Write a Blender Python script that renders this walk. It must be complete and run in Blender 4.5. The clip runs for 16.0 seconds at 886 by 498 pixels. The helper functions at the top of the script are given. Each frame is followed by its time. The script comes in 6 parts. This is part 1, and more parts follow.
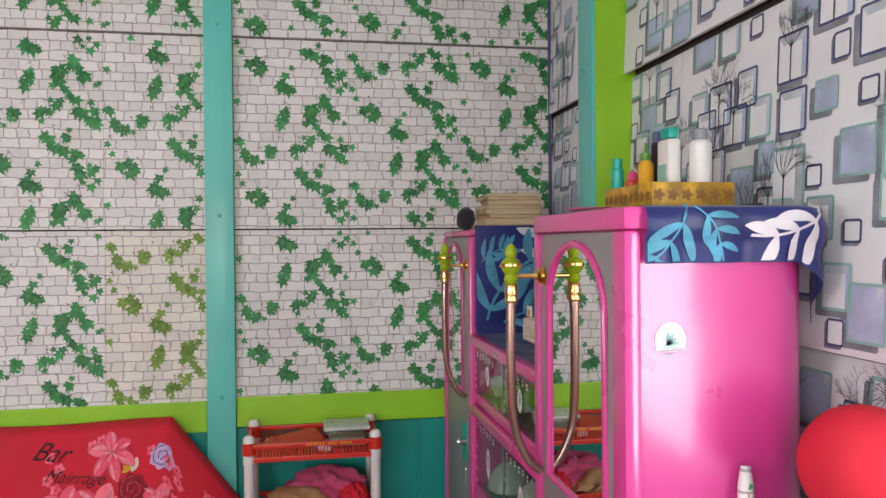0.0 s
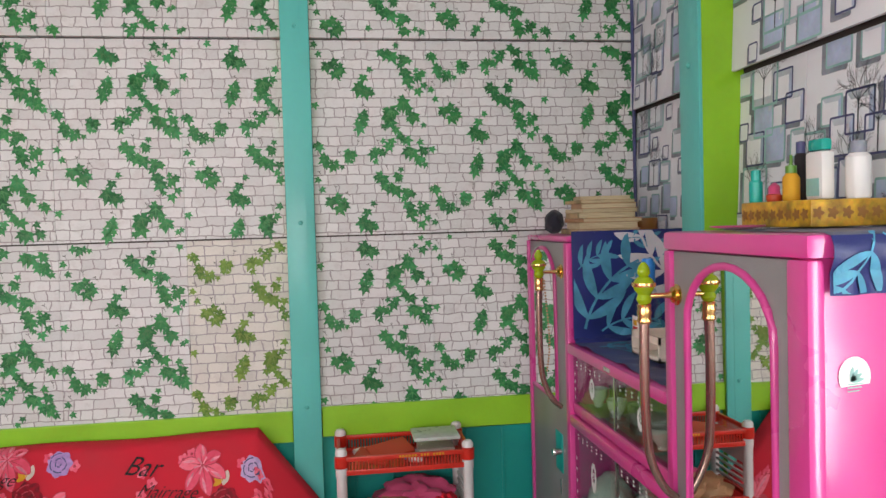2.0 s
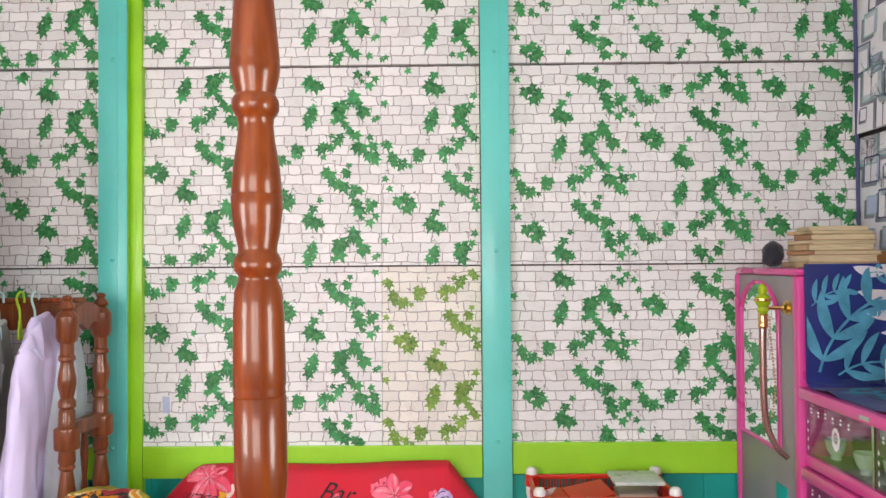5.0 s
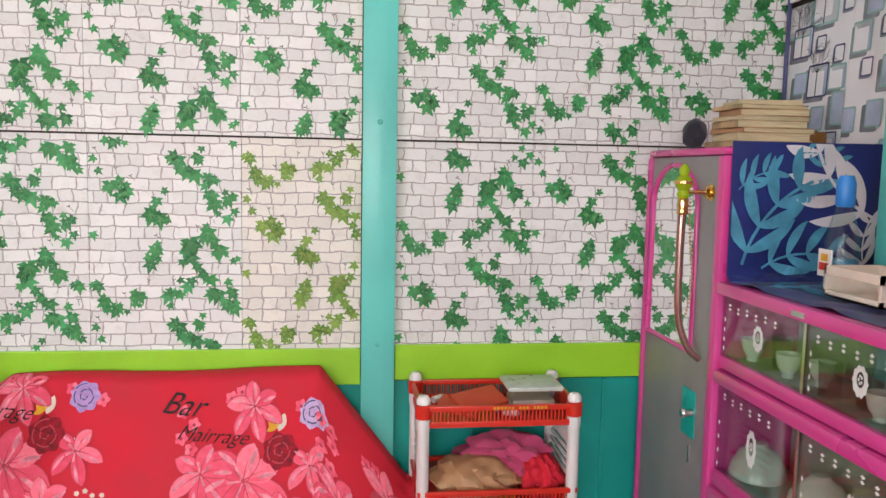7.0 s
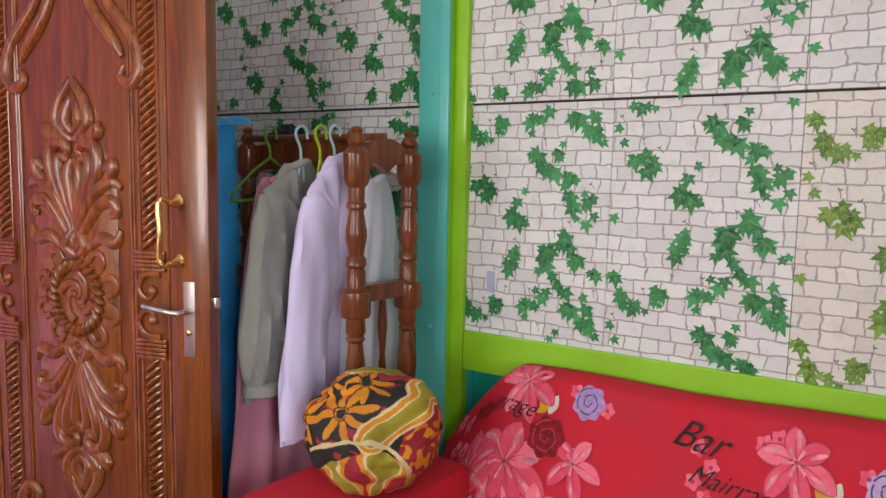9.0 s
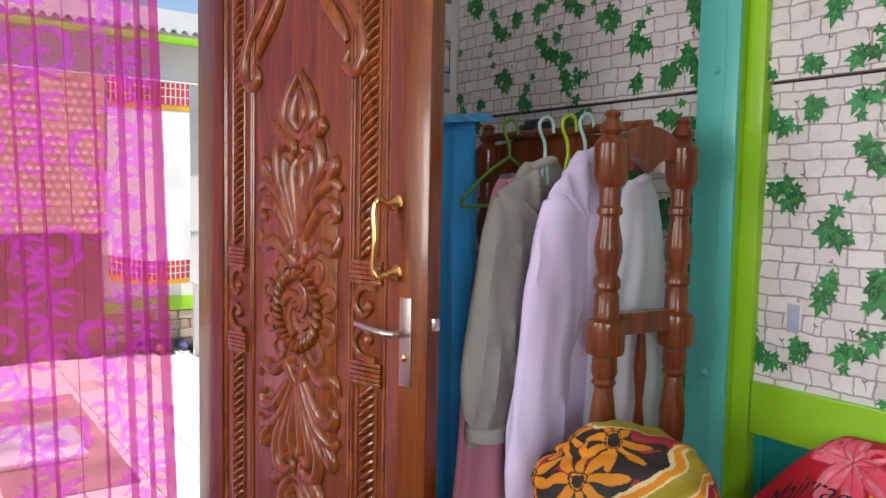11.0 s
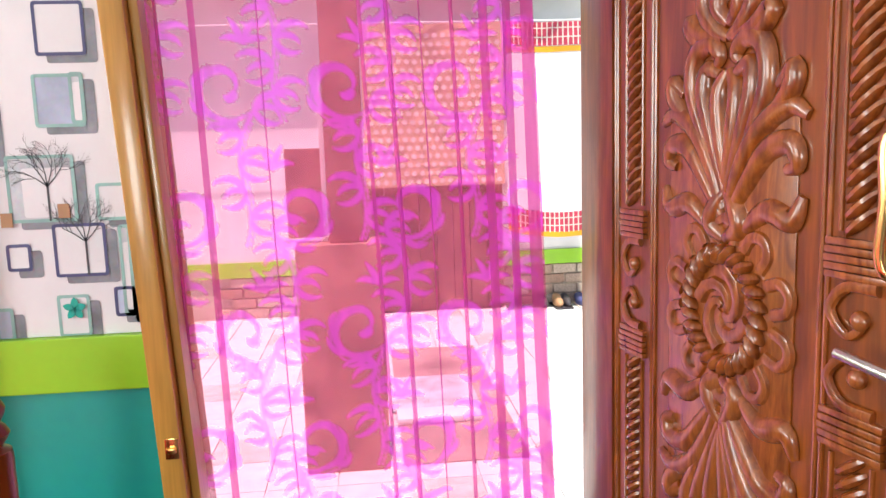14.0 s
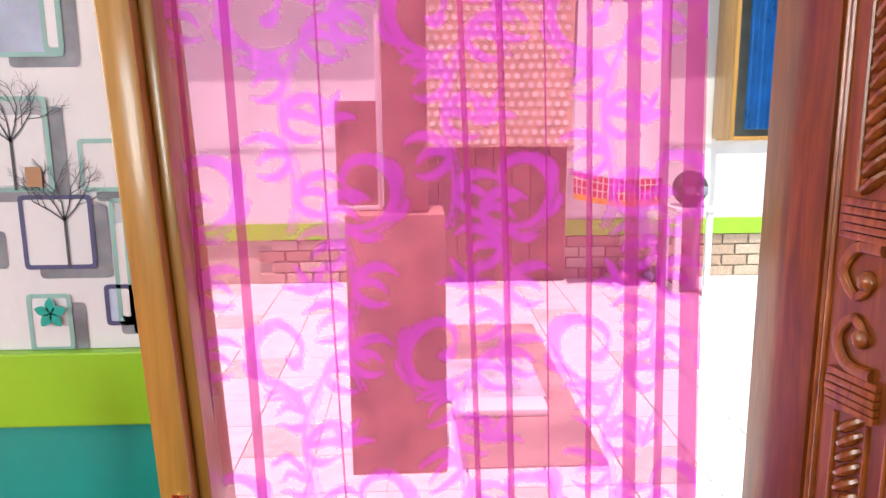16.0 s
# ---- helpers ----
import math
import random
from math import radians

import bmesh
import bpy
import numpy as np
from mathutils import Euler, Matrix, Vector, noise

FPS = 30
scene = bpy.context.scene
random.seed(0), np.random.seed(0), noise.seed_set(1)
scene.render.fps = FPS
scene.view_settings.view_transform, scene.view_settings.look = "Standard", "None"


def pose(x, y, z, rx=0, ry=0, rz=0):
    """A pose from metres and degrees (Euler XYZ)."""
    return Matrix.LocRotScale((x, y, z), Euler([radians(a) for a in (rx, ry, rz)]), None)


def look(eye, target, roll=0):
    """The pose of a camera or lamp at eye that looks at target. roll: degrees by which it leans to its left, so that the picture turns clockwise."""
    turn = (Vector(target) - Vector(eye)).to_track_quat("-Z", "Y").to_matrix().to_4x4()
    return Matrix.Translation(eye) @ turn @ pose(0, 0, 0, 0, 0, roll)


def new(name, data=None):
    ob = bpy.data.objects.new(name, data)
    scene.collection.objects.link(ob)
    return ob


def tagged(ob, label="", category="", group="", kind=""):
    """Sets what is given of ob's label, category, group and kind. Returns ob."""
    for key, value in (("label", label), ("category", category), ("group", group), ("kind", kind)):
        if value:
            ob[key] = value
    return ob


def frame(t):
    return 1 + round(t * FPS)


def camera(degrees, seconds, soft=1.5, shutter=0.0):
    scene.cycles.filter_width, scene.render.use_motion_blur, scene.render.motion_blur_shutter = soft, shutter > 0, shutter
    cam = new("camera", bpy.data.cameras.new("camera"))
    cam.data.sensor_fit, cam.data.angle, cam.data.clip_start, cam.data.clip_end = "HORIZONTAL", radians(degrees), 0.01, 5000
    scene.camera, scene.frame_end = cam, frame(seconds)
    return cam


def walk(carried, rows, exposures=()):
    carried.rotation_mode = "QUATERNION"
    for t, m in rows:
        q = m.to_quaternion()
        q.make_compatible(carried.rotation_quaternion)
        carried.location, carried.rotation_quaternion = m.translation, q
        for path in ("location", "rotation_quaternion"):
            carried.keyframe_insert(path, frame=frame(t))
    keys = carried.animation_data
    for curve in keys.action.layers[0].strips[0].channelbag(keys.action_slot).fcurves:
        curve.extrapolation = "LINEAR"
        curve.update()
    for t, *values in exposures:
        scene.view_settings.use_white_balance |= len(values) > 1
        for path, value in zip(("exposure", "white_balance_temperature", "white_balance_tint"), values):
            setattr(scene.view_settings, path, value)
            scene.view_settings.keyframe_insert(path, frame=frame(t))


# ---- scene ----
cam = camera(60.7, 16.0)
PATH = [
    (0, (0.067, 0.129, 1.497), (0.418, 2.098, 1.478), -0.5),
    (0.5, (0.03, 0.164, 1.537), (0.407, 2.127, 1.494), -1.1),
    (1, (-0.03, 0.196, 1.556), (0.349, 2.159, 1.507), -1.7),
    (1.5, (-0.1, 0.212, 1.579), (0.244, 2.182, 1.53), -1.8),
    (2, (-0.155, 0.244, 1.593), (0.133, 2.222, 1.524), -1.6),
    (2.5, (-0.229, 0.286, 1.591), (-0.029, 2.274, 1.508), -1.1),
    (3, (-0.306, 0.315, 1.594), (-0.178, 2.31, 1.537), -0.5),
    (3.5, (-0.345, 0.318, 1.598), (-0.272, 2.317, 1.616), 0.0),
    (3.7, (-0.355, 0.324, 1.598), (-0.304, 2.323, 1.654), 0.2),
    (5.8, (-0.458, 0.456, 1.508), (-0.501, 2.455, 1.479), -0.8),
    (6, (-0.439, 0.529, 1.491), (-0.427, 2.528, 1.415), -0.6),
    (6.5, (-0.32, 0.672, 1.474), (-0.194, 2.659, 1.312), 0.2),
    (7, (-0.373, 0.782, 1.46), (-0.123, 2.755, 1.253), 1.1),
    (7.5, (-0.387, 0.922, 1.442), (-0.242, 2.903, 1.213), 1.3),
    (8, (-0.438, 1.062, 1.415), (-0.627, 3.035, 1.168), 1.2),
    (8.5, (-0.383, 1.204, 1.4), (-1.058, 3.071, 1.153), 1.0),
    (9, (-0.394, 1.314, 1.358), (-1.516, 2.957, 1.151), 1.0),
    (9.2, (-0.435, 1.328, 1.362), (-1.698, 2.864, 1.15), 1.2),
    (11.3, (-0.634, 1.698, 1.269), (-2.305, 2.788, 1.132), 1.1),
    (11.5, (-0.628, 1.727, 1.26), (-2.339, 2.753, 1.117), 1.1),
    (12, (-0.666, 1.751, 1.252), (-2.456, 2.624, 1.067), 0.9),
    (12.5, (-0.768, 1.795, 1.253), (-2.621, 2.512, 1.024), 1.0),
    (13, (-0.926, 1.81, 1.272), (-2.825, 2.375, 0.999), 0.2),
    (13.5, (-1.078, 1.821, 1.286), (-3.017, 2.208, 0.985), -0.8),
    (14, (-1.222, 1.876, 1.275), (-3.194, 2.065, 0.998), -1.8),
    (14.5, (-1.309, 1.902, 1.285), (-3.286, 1.979, 0.991), -2.1),
    (15, (-1.379, 1.882, 1.279), (-3.351, 1.933, 0.952), -1.6),
    (15.5, (-1.533, 1.84, 1.279), (-3.498, 1.905, 0.912), -1.0),
    (16, (-1.703, 1.804, 1.264), (-3.665, 1.882, 0.882), -0.5),
]
EXPOSURES = [(0, 0.08), (0.5, 0.25), (1.2, 0.25), (2, 0.12), (2.7, 0.3), (3.7, 0.6), (5.8, 0.7), (6.5, 0.7), (7, 0.6), (8, 0.52), (8.5, 0.32), (9, 0.2), (11.3, 0.2), (11.6, 0.26), (12, 0.45), (12.5, 0.5), (13, 0.26), (13.5, 0.6), (14, 0.7), (15, 0.62), (16, 0.6)]
walk(cam, [(t, look(eye, target, roll)) for t, eye, target, roll in PATH], EXPOSURES)

# ---- light ----
W_X, N_Y, E_X, S_Y, TOP = -2.80, 3.245, 1.105, -1.3, 2.75
world = bpy.data.worlds.new("sky_world")
scene.world = world
world.use_nodes = True
sky = world.node_tree.nodes.new("ShaderNodeTexSky")
sky.sky_type, sky.sun_disc = "NISHITA", False
sky.sun_elevation, sky.sun_rotation = radians(75), radians(94)
world.node_tree.links.new(sky.outputs[0], world.node_tree.nodes["Background"].inputs[0])
world.node_tree.nodes["Background"].inputs[1].default_value = 0.15
sun = new("sun", bpy.data.lights.new("sun", "SUN"))
sun.data.energy, sun.data.angle, sun.data.color = 5.0, radians(0.5), (1, 0.95, 0.87)
sun.matrix_world = look((0, 0, 0), (-0.26, 0.02, -0.96))


def window_light(name, m, width, height, power, colour):
    lamp = new(name, bpy.data.lights.new(name, "AREA"))
    lamp.data.shape, lamp.data.size, lamp.data.size_y = "RECTANGLE", width, height
    lamp.data.energy, lamp.data.color = power, colour
    lamp.matrix_world = m
    return lamp


window_light("south_window_light", look((-0.9, S_Y - 0.02, 1.55), (-0.9, 3, 1.45)), 1.5, 1.15, 39, (0.97, 1, 0.985))
# added fill lamp on the west side, standing in for the doorway's light
window_light("doorway_fill_light", look((W_X - 0.02, -0.3, 1.5), (2, 0.2, 1.35)), 1.1, 1.0, 44, (0.97, 1, 0.985))
window_light("east_window_light", look((E_X + 0.02, 0.45, 1.35), (-2, 0.45, 1.2)), 0.75, 1.0, 27, (0.97, 1, 0.985))

# ---- materials ----


def nodes_of(name):
    m = bpy.data.materials.new(name)
    m.use_nodes = True
    t = m.node_tree
    return m, t, t.nodes["Principled BSDF"]


def add(t, kind, **sets):
    n = t.nodes.new("ShaderNode" + kind)
    for key, value in sets.items():
        n.inputs[key.replace("_", " ")].default_value = value
    return n


def coords(t, scale=(1, 1, 1)):
    c = add(t, "TexCoord")
    mp = add(t, "Mapping")
    mp.inputs["Scale"].default_value = scale
    t.links.new(c.outputs["Object"], mp.inputs["Vector"])
    return mp.outputs[0]


def mix(t, fac, a, b, blend="MIX"):
    n = t.nodes.new("ShaderNodeMix")
    n.data_type, n.blend_type = "RGBA", blend
    for key, value in ((0, fac), (6, a), (7, b)):
        if isinstance(value, bpy.types.NodeSocket):
            t.links.new(value, n.inputs[key])
        else:
            n.inputs[key].default_value = value if key == 0 else (*value, 1)[:4]
    return n.outputs[2]


def ramp(t, fac, stops):
    n = t.nodes.new("ShaderNodeValToRGB")
    e = n.color_ramp.elements
    while len(e) < len(stops):
        e.new(0.5)
    for k, (p, c) in zip(e, stops):
        k.position, k.color = p, (*c, 1)
    t.links.new(fac, n.inputs[0])
    return n.outputs[0]


def bump(t, b, height, strength=0.2, distance=0.002):
    n = add(t, "Bump", Strength=strength, Distance=distance)
    t.links.new(height, n.inputs["Height"])
    t.links.new(n.outputs[0], b.inputs["Normal"])


def paint(name, colour, rough=0.5, metal=0.0, vary=0.12, scale=6.0, grain=90.0, relief=0.15, stretch=(1, 1, 1), coat=0.0, vary_colour=None):
    """A plain surface with broad stains, fine grain and relief."""
    m, t, b = nodes_of(name)
    v = coords(t, stretch)
    big, fine = add(t, "TexNoise", Scale=scale, Detail=5.0), add(t, "TexNoise", Scale=grain, Detail=3.0)
    t.links.new(v, big.inputs["Vector"]), t.links.new(v, fine.inputs["Vector"])
    dark = vary_colour or tuple(c * (1 - 2.2 * vary) for c in colour)
    light = tuple(min(1, c * (1 + vary)) for c in colour)
    col = mix(t, ramp(t, big.outputs[0], ((0.3, (0, 0, 0)), (0.7, (1, 1, 1)))), dark, light)
    col = mix(t, 0.35 * min(1, vary * 3), col, fine.outputs[1], "OVERLAY")
    t.links.new(col, b.inputs["Base Color"])
    t.links.new(ramp(t, big.outputs[0], ((0.2, (rough * 0.8,) * 3), (0.8, (min(1, rough * 1.2),) * 3))), b.inputs["Roughness"])
    b.inputs["Metallic"].default_value = metal
    b.inputs["Coat Weight"].default_value = coat
    b.inputs["Coat Roughness"].default_value = 0.12
    bump(t, b, fine.outputs[0], relief)
    return m


def wood(name, dark, light, rough=0.3, coat=0.5, stretch=(14, 14, 1.2)):
    m, t, b = nodes_of(name)
    v = coords(t, stretch)
    n1, n2 = add(t, "TexNoise", Scale=2.2, Detail=6.0, Distortion=1.2), add(t, "TexNoise", Scale=14.0, Detail=4.0)
    t.links.new(v, n1.inputs["Vector"]), t.links.new(v, n2.inputs["Vector"])
    col = ramp(t, n1.outputs[0], ((0.3, dark), (0.52, tuple((a + c) / 2 for a, c in zip(dark, light))), (0.72, light)))
    col = mix(t, 0.3, col, n2.outputs[0], "OVERLAY")
    t.links.new(col, b.inputs["Base Color"])
    b.inputs["Roughness"].default_value, b.inputs["Coat Weight"].default_value, b.inputs["Coat Roughness"].default_value = rough, coat, 0.13
    bump(t, b, n2.outputs[0], 0.12)
    return m


def brick_paper(name, tint):
    """Printed wallpaper: small whitewashed bricks with soft grey joints."""
    m, t, b = nodes_of(name)
    c = add(t, "TexCoord")
    sep, comb = add(t, "SeparateXYZ"), add(t, "CombineXYZ")
    t.links.new(c.outputs["Object"], sep.inputs[0])
    t.links.new(sep.outputs["X"], comb.inputs["X"]), t.links.new(sep.outputs["Z"], comb.inputs["Y"])
    info = add(t, "ObjectInfo")
    shift = t.nodes.new("ShaderNodeVectorMath")
    shift.operation = "MULTIPLY_ADD"
    spread = add(t, "CombineXYZ", X=0.31, Y=0.0)
    t.links.new(info.outputs["Random"], shift.inputs[0]), t.links.new(spread.outputs[0], shift.inputs[1]), t.links.new(comb.outputs[0], shift.inputs[2])
    wob = add(t, "TexNoise", Scale=22.0, Detail=3.0)
    t.links.new(shift.outputs[0], wob.inputs["Vector"])
    warp = t.nodes.new("ShaderNodeVectorMath")
    warp.operation = "MULTIPLY_ADD"
    warp.inputs[1].default_value = (0.026, 0.017, 0)
    t.links.new(wob.outputs[1], warp.inputs[0]), t.links.new(shift.outputs[0], warp.inputs[2])
    bricks = add(t, "TexBrick", Scale=1.0, Mortar_Size=0.0029, Mortar_Smooth=0.6, Bias=0.0, Brick_Width=0.072, Row_Height=0.0375)
    bricks.offset, bricks.squash, bricks.squash_frequency = 0.43, 0.62, 3
    bricks.inputs["Color1"].default_value, bricks.inputs["Color2"].default_value = (*tint, 1), (*(x * 0.84 for x in tint), 1)
    bricks.inputs["Mortar"].default_value = (0.36, 0.32, 0.325, 1)
    t.links.new(warp.outputs[0], bricks.inputs["Vector"])
    dirt, fine = add(t, "TexNoise", Scale=17.0, Detail=6.0, Roughness=0.7), add(t, "TexNoise", Scale=140.0, Detail=3.0)
    t.links.new(shift.outputs[0], dirt.inputs["Vector"]), t.links.new(shift.outputs[0], fine.inputs["Vector"])
    col = mix(t, ramp(t, dirt.outputs[0], ((0.52, (0, 0, 0)), (0.82, (0.6, 0.6, 0.6)))), bricks.outputs["Color"], (0.46, 0.4, 0.38))
    col = mix(t, 0.18, col, fine.outputs[0], "OVERLAY")
    t.links.new(col, b.inputs["Base Color"])
    b.inputs["Roughness"].default_value = 0.55
    bump(t, b, dirt.outputs[0], 0.12, 0.004)
    return m


def island_paint(name, stops, rough=0.5, translucent=0.0):
    """Colour by piece, with a soft change inside each piece."""
    m, t, b = nodes_of(name)
    g = add(t, "NewGeometry")
    n = add(t, "TexNoise", Scale=55.0, Detail=3.0)
    t.links.new(coords(t), n.inputs["Vector"])
    col = ramp(t, g.outputs["Random Per Island"], stops)
    t.links.new(mix(t, 0.45, col, n.outputs[0], "OVERLAY"), b.inputs["Base Color"])
    b.inputs["Roughness"].default_value = rough
    return m


def cloth(name, colour, vary=0.1, rough=0.85, sheen=0.2):
    m = paint(name, colour, rough, vary=vary, scale=5, grain=320, relief=0.25)
    m.node_tree.nodes["Principled BSDF"].inputs["Sheen Weight"].default_value = sheen
    return m


def sheer(name, colour, through_colour, open_share, glow_share):
    """Thin cloth: part of the light passes straight, part is scattered through."""
    m, t, b = nodes_of(name)
    out = t.nodes["Material Output"]
    weave = add(t, "TexNoise", Scale=6.0, Detail=4.0)
    t.links.new(coords(t, (3, 3, 60)), weave.inputs["Vector"])
    b.inputs["Roughness"].default_value = 0.8
    t.links.new(mix(t, weave.outputs[0], tuple(c * 0.85 for c in colour), colour), b.inputs["Base Color"])
    tl, tp = add(t, "BsdfTranslucent"), add(t, "BsdfTransparent")
    tl.inputs[0].default_value, tp.inputs[0].default_value = (*colour, 1), (*through_colour, 1)
    m1, m2 = add(t, "MixShader", Fac=glow_share), add(t, "MixShader", Fac=open_share)
    t.links.new(b.outputs[0], m1.inputs[1]), t.links.new(tl.outputs[0], m1.inputs[2])
    t.links.new(m1.outputs[0], m2.inputs[1]), t.links.new(tp.outputs[0], m2.inputs[2])
    t.links.new(m2.outputs[0], out.inputs["Surface"])
    return m


def glassy(name, colour, rough=0.03, alpha=0.2):
    m, t, b = nodes_of(name)
    out = t.nodes["Material Output"]
    gl, tp, lw = add(t, "BsdfGlossy", Roughness=rough), add(t, "BsdfTransparent"), add(t, "LayerWeight", Blend=0.3)
    fr = t.nodes.new("ShaderNodeMath")
    fr.operation = "MULTIPLY_ADD"
    fr.inputs[1].default_value, fr.inputs[2].default_value = 0.3, 0.03
    t.links.new(lw.outputs["Facing"], fr.inputs[0])
    tp.inputs[0].default_value = (*colour, 1)
    mx = t.nodes.new("ShaderNodeMixShader")
    t.links.new(fr.outputs[0], mx.inputs[0]), t.links.new(tp.outputs[0], mx.inputs[1]), t.links.new(gl.outputs[0], mx.inputs[2])
    t.links.new(mx.outputs[0], out.inputs["Surface"])
    return m


M = {}
M["brick"] = brick_paper("brick_wallpaper", (0.80, 0.79, 0.785))
M["brick_old"] = brick_paper("yellowed_brick_wallpaper", (0.79, 0.755, 0.69))
M["ivy"] = island_paint("ivy_print", ((0, (0.012, 0.14, 0.04)), (0.35, (0.018, 0.22, 0.06)), (0.7, (0.035, 0.28, 0.065)), (1, (0.05, 0.35, 0.12))))
M["ivy_old"] = island_paint("yellowed_ivy_print", ((0, (0.08, 0.21, 0.02)), (0.5, (0.14, 0.29, 0.03)), (1, (0.22, 0.36, 0.05))))
M["vein"] = paint("pale_vein_print", (0.10, 0.36, 0.12), 0.5)
M["vein_old"] = paint("yellow_vein_print", (0.30, 0.42, 0.08), 0.5)
M["twig"] = paint("twig_print", (0.16, 0.15, 0.14), 0.6)
M["paper"] = paint("pale_wallpaper", (0.76, 0.765, 0.80), 0.5, vary=0.05, scale=4, grain=130)
M["navy"] = paint("navy_print", (0.07, 0.075, 0.19), 0.5)
M["teal_line"] = paint("teal_print", (0.28, 0.50, 0.47), 0.5)
M["greyshade"] = paint("grey_shadow_print", (0.24, 0.26, 0.30), 0.5, vary=0.2, scale=14)
M["boxblue"] = paint("pale_blue_print", (0.43, 0.50, 0.66), 0.5, vary=0.14, scale=9)
M["boxgrey"] = paint("grey_blue_print", (0.53, 0.58, 0.63), 0.5, vary=0.16, scale=9)
M["branch"] = paint("dark_branch_print", (0.06, 0.065, 0.08), 0.5)
M["turq"] = paint("turquoise_paint", (0.115, 0.56, 0.50), 0.38, vary=0.05, scale=3, grain=60, relief=0.25, coat=0.2)
M["lime"] = paint("lime_paint", (0.30, 0.62, 0.018), 0.4, vary=0.06, scale=4, grain=60, relief=0.2, coat=0.2)
M["teal"] = paint("teal_paint", (0.009, 0.38, 0.325), 0.4, vary=0.08, scale=3, grain=40, relief=0.25)
M["pink"] = paint("pink_enamel", (0.66, 0.055, 0.29), 0.3, vary=0.05, scale=3, grain=70, relief=0.12, coat=0.6)
M["steel"] = paint("grey_hammered_enamel", (0.30, 0.285, 0.29), 0.42, metal=0.25, vary=0.06, scale=8, grain=220, relief=0.3)
M["darkgap"] = paint("grey_green_cupboard_lining", (0.40, 0.45, 0.40), 0.7)
M["brass"] = paint("polished_brass", (0.85, 0.55, 0.2), 0.18, metal=1.0, vary=0.06, grain=40, relief=0.05)
M["copper"] = paint("brown_chrome", (0.42, 0.27, 0.23), 0.2, metal=0.85, vary=0.08, relief=0.05)
M["chrome"] = paint("worn_chrome", (0.72, 0.70, 0.68), 0.25, metal=1.0, vary=0.08, relief=0.05)
M["pinkchrome"] = paint("brushed_plate", (0.5, 0.42, 0.40), 0.35, metal=0.9, vary=0.06)
m_, t_, b_ = nodes_of("green_acrylic")
b_.inputs["Base Color"].default_value, b_.inputs["Roughness"].default_value = (0.42, 0.60, 0.01, 1), 0.08
b_.inputs["Transmission Weight"].default_value = 0.35
M["acrylic"] = m_
m_, t_, b_ = nodes_of("mirror_glass")
b_.inputs["Base Color"].default_value, b_.inputs["Roughness"].default_value, b_.inputs["Metallic"].default_value = (0.86, 0.88, 0.87, 1), 0.015, 1
M["mirror"] = m_
M["glass"] = glassy("cabinet_glass", (0.78, 0.85, 0.80))
M["clear"] = glassy("clear_plastic", (0.86, 0.9, 0.9), 0.15)
M["white"] = paint("white_plastic", (0.78, 0.75, 0.74), 0.35, vary=0.05, relief=0.05)
M["porcelain"] = paint("white_porcelain", (0.75, 0.74, 0.72), 0.15, vary=0.05, relief=0.03, coat=0.5)
M["frost"] = paint("frosted_plastic", (0.55, 0.60, 0.55), 0.3, vary=0.1, scale=30)
M["motif"] = paint("white_glass_print", (0.78, 0.80, 0.78), 0.5)
M["red_plastic"] = paint("red_plastic", (0.62, 0.025, 0.012), 0.3, vary=0.06, relief=0.05)
M["orange_red"] = paint("orange_red_leather", (0.55, 0.06, 0.02), 0.5, vary=0.1, grain=160)
M["door"] = wood("varnished_door_wood", (0.115, 0.023, 0.003), (0.29, 0.073, 0.008), 0.32, 0.55)
M["carve"] = wood("varnished_carved_wood", (0.15, 0.032, 0.005), (0.39, 0.112, 0.018), 0.26, 0.65, (20, 20, 4))
M["bedwood"] = wood("orange_varnished_wood", (0.09, 0.015, 0.0015), (0.22, 0.045, 0.003), 0.3, 0.4, (9, 9, 0.9))
M["rackwood"] = wood("brown_varnished_wood", (0.10, 0.025, 0.009), (0.25, 0.075, 0.026), 0.28, 0.7)
for k_ in ("bedwood", "rackwood"):
    b_ = M[k_].node_tree.nodes["Principled BSDF"]
    b_.inputs["Specular IOR Level"].default_value, b_.inputs["Coat Weight"].default_value, b_.inputs["Coat Roughness"].default_value = 0.25, 0.3, 0.09
M["jamb"] = wood("ochre_painted_jamb", (0.40, 0.20, 0.035), (0.56, 0.30, 0.06), 0.3, 0.5, (8, 8, 0.5))
M["redcloth"] = cloth("red_printed_cotton", (0.62, 0.012, 0.034), 0.06, 0.8, 0.0)
M["lily"] = island_paint("pink_lily_print", ((0, (0.78, 0.07, 0.14)), (0.5, (0.86, 0.12, 0.20)), (1, (0.90, 0.19, 0.27))), 0.85)
M["lily_light"] = paint("light_pink_print", (0.92, 0.28, 0.36), 0.85, vary=0.2, scale=40)
# near-black backing: the shadow under the paper laps is put into its colour
M["bareboard"] = paint("dark_seam_backing", (0.055, 0.042, 0.036), 0.9)
M["umber"] = paint("brown_weathered_plaster", (0.44, 0.23, 0.18), 0.8, vary=0.2)
M["lily_line"] = paint("dark_pink_print", (0.55, 0.055, 0.085), 0.85)
M["rose"] = paint("dark_rose_print", (0.32, 0.006, 0.02), 0.85, vary=0.3, scale=60)
M["lilac"] = island_paint("lilac_rose_print", ((0, (0.42, 0.25, 0.55)), (0.5, (0.58, 0.42, 0.66)), (1, (0.75, 0.65, 0.78))), 0.85)
M["yellow"] = paint("yellow_print", (0.75, 0.38, 0.02), 0.85)
M["cream"] = paint("cream_print", (0.78, 0.66, 0.56), 0.85)
M["ink"] = paint("black_ink_print", (0.022, 0.015, 0.017), 0.8)
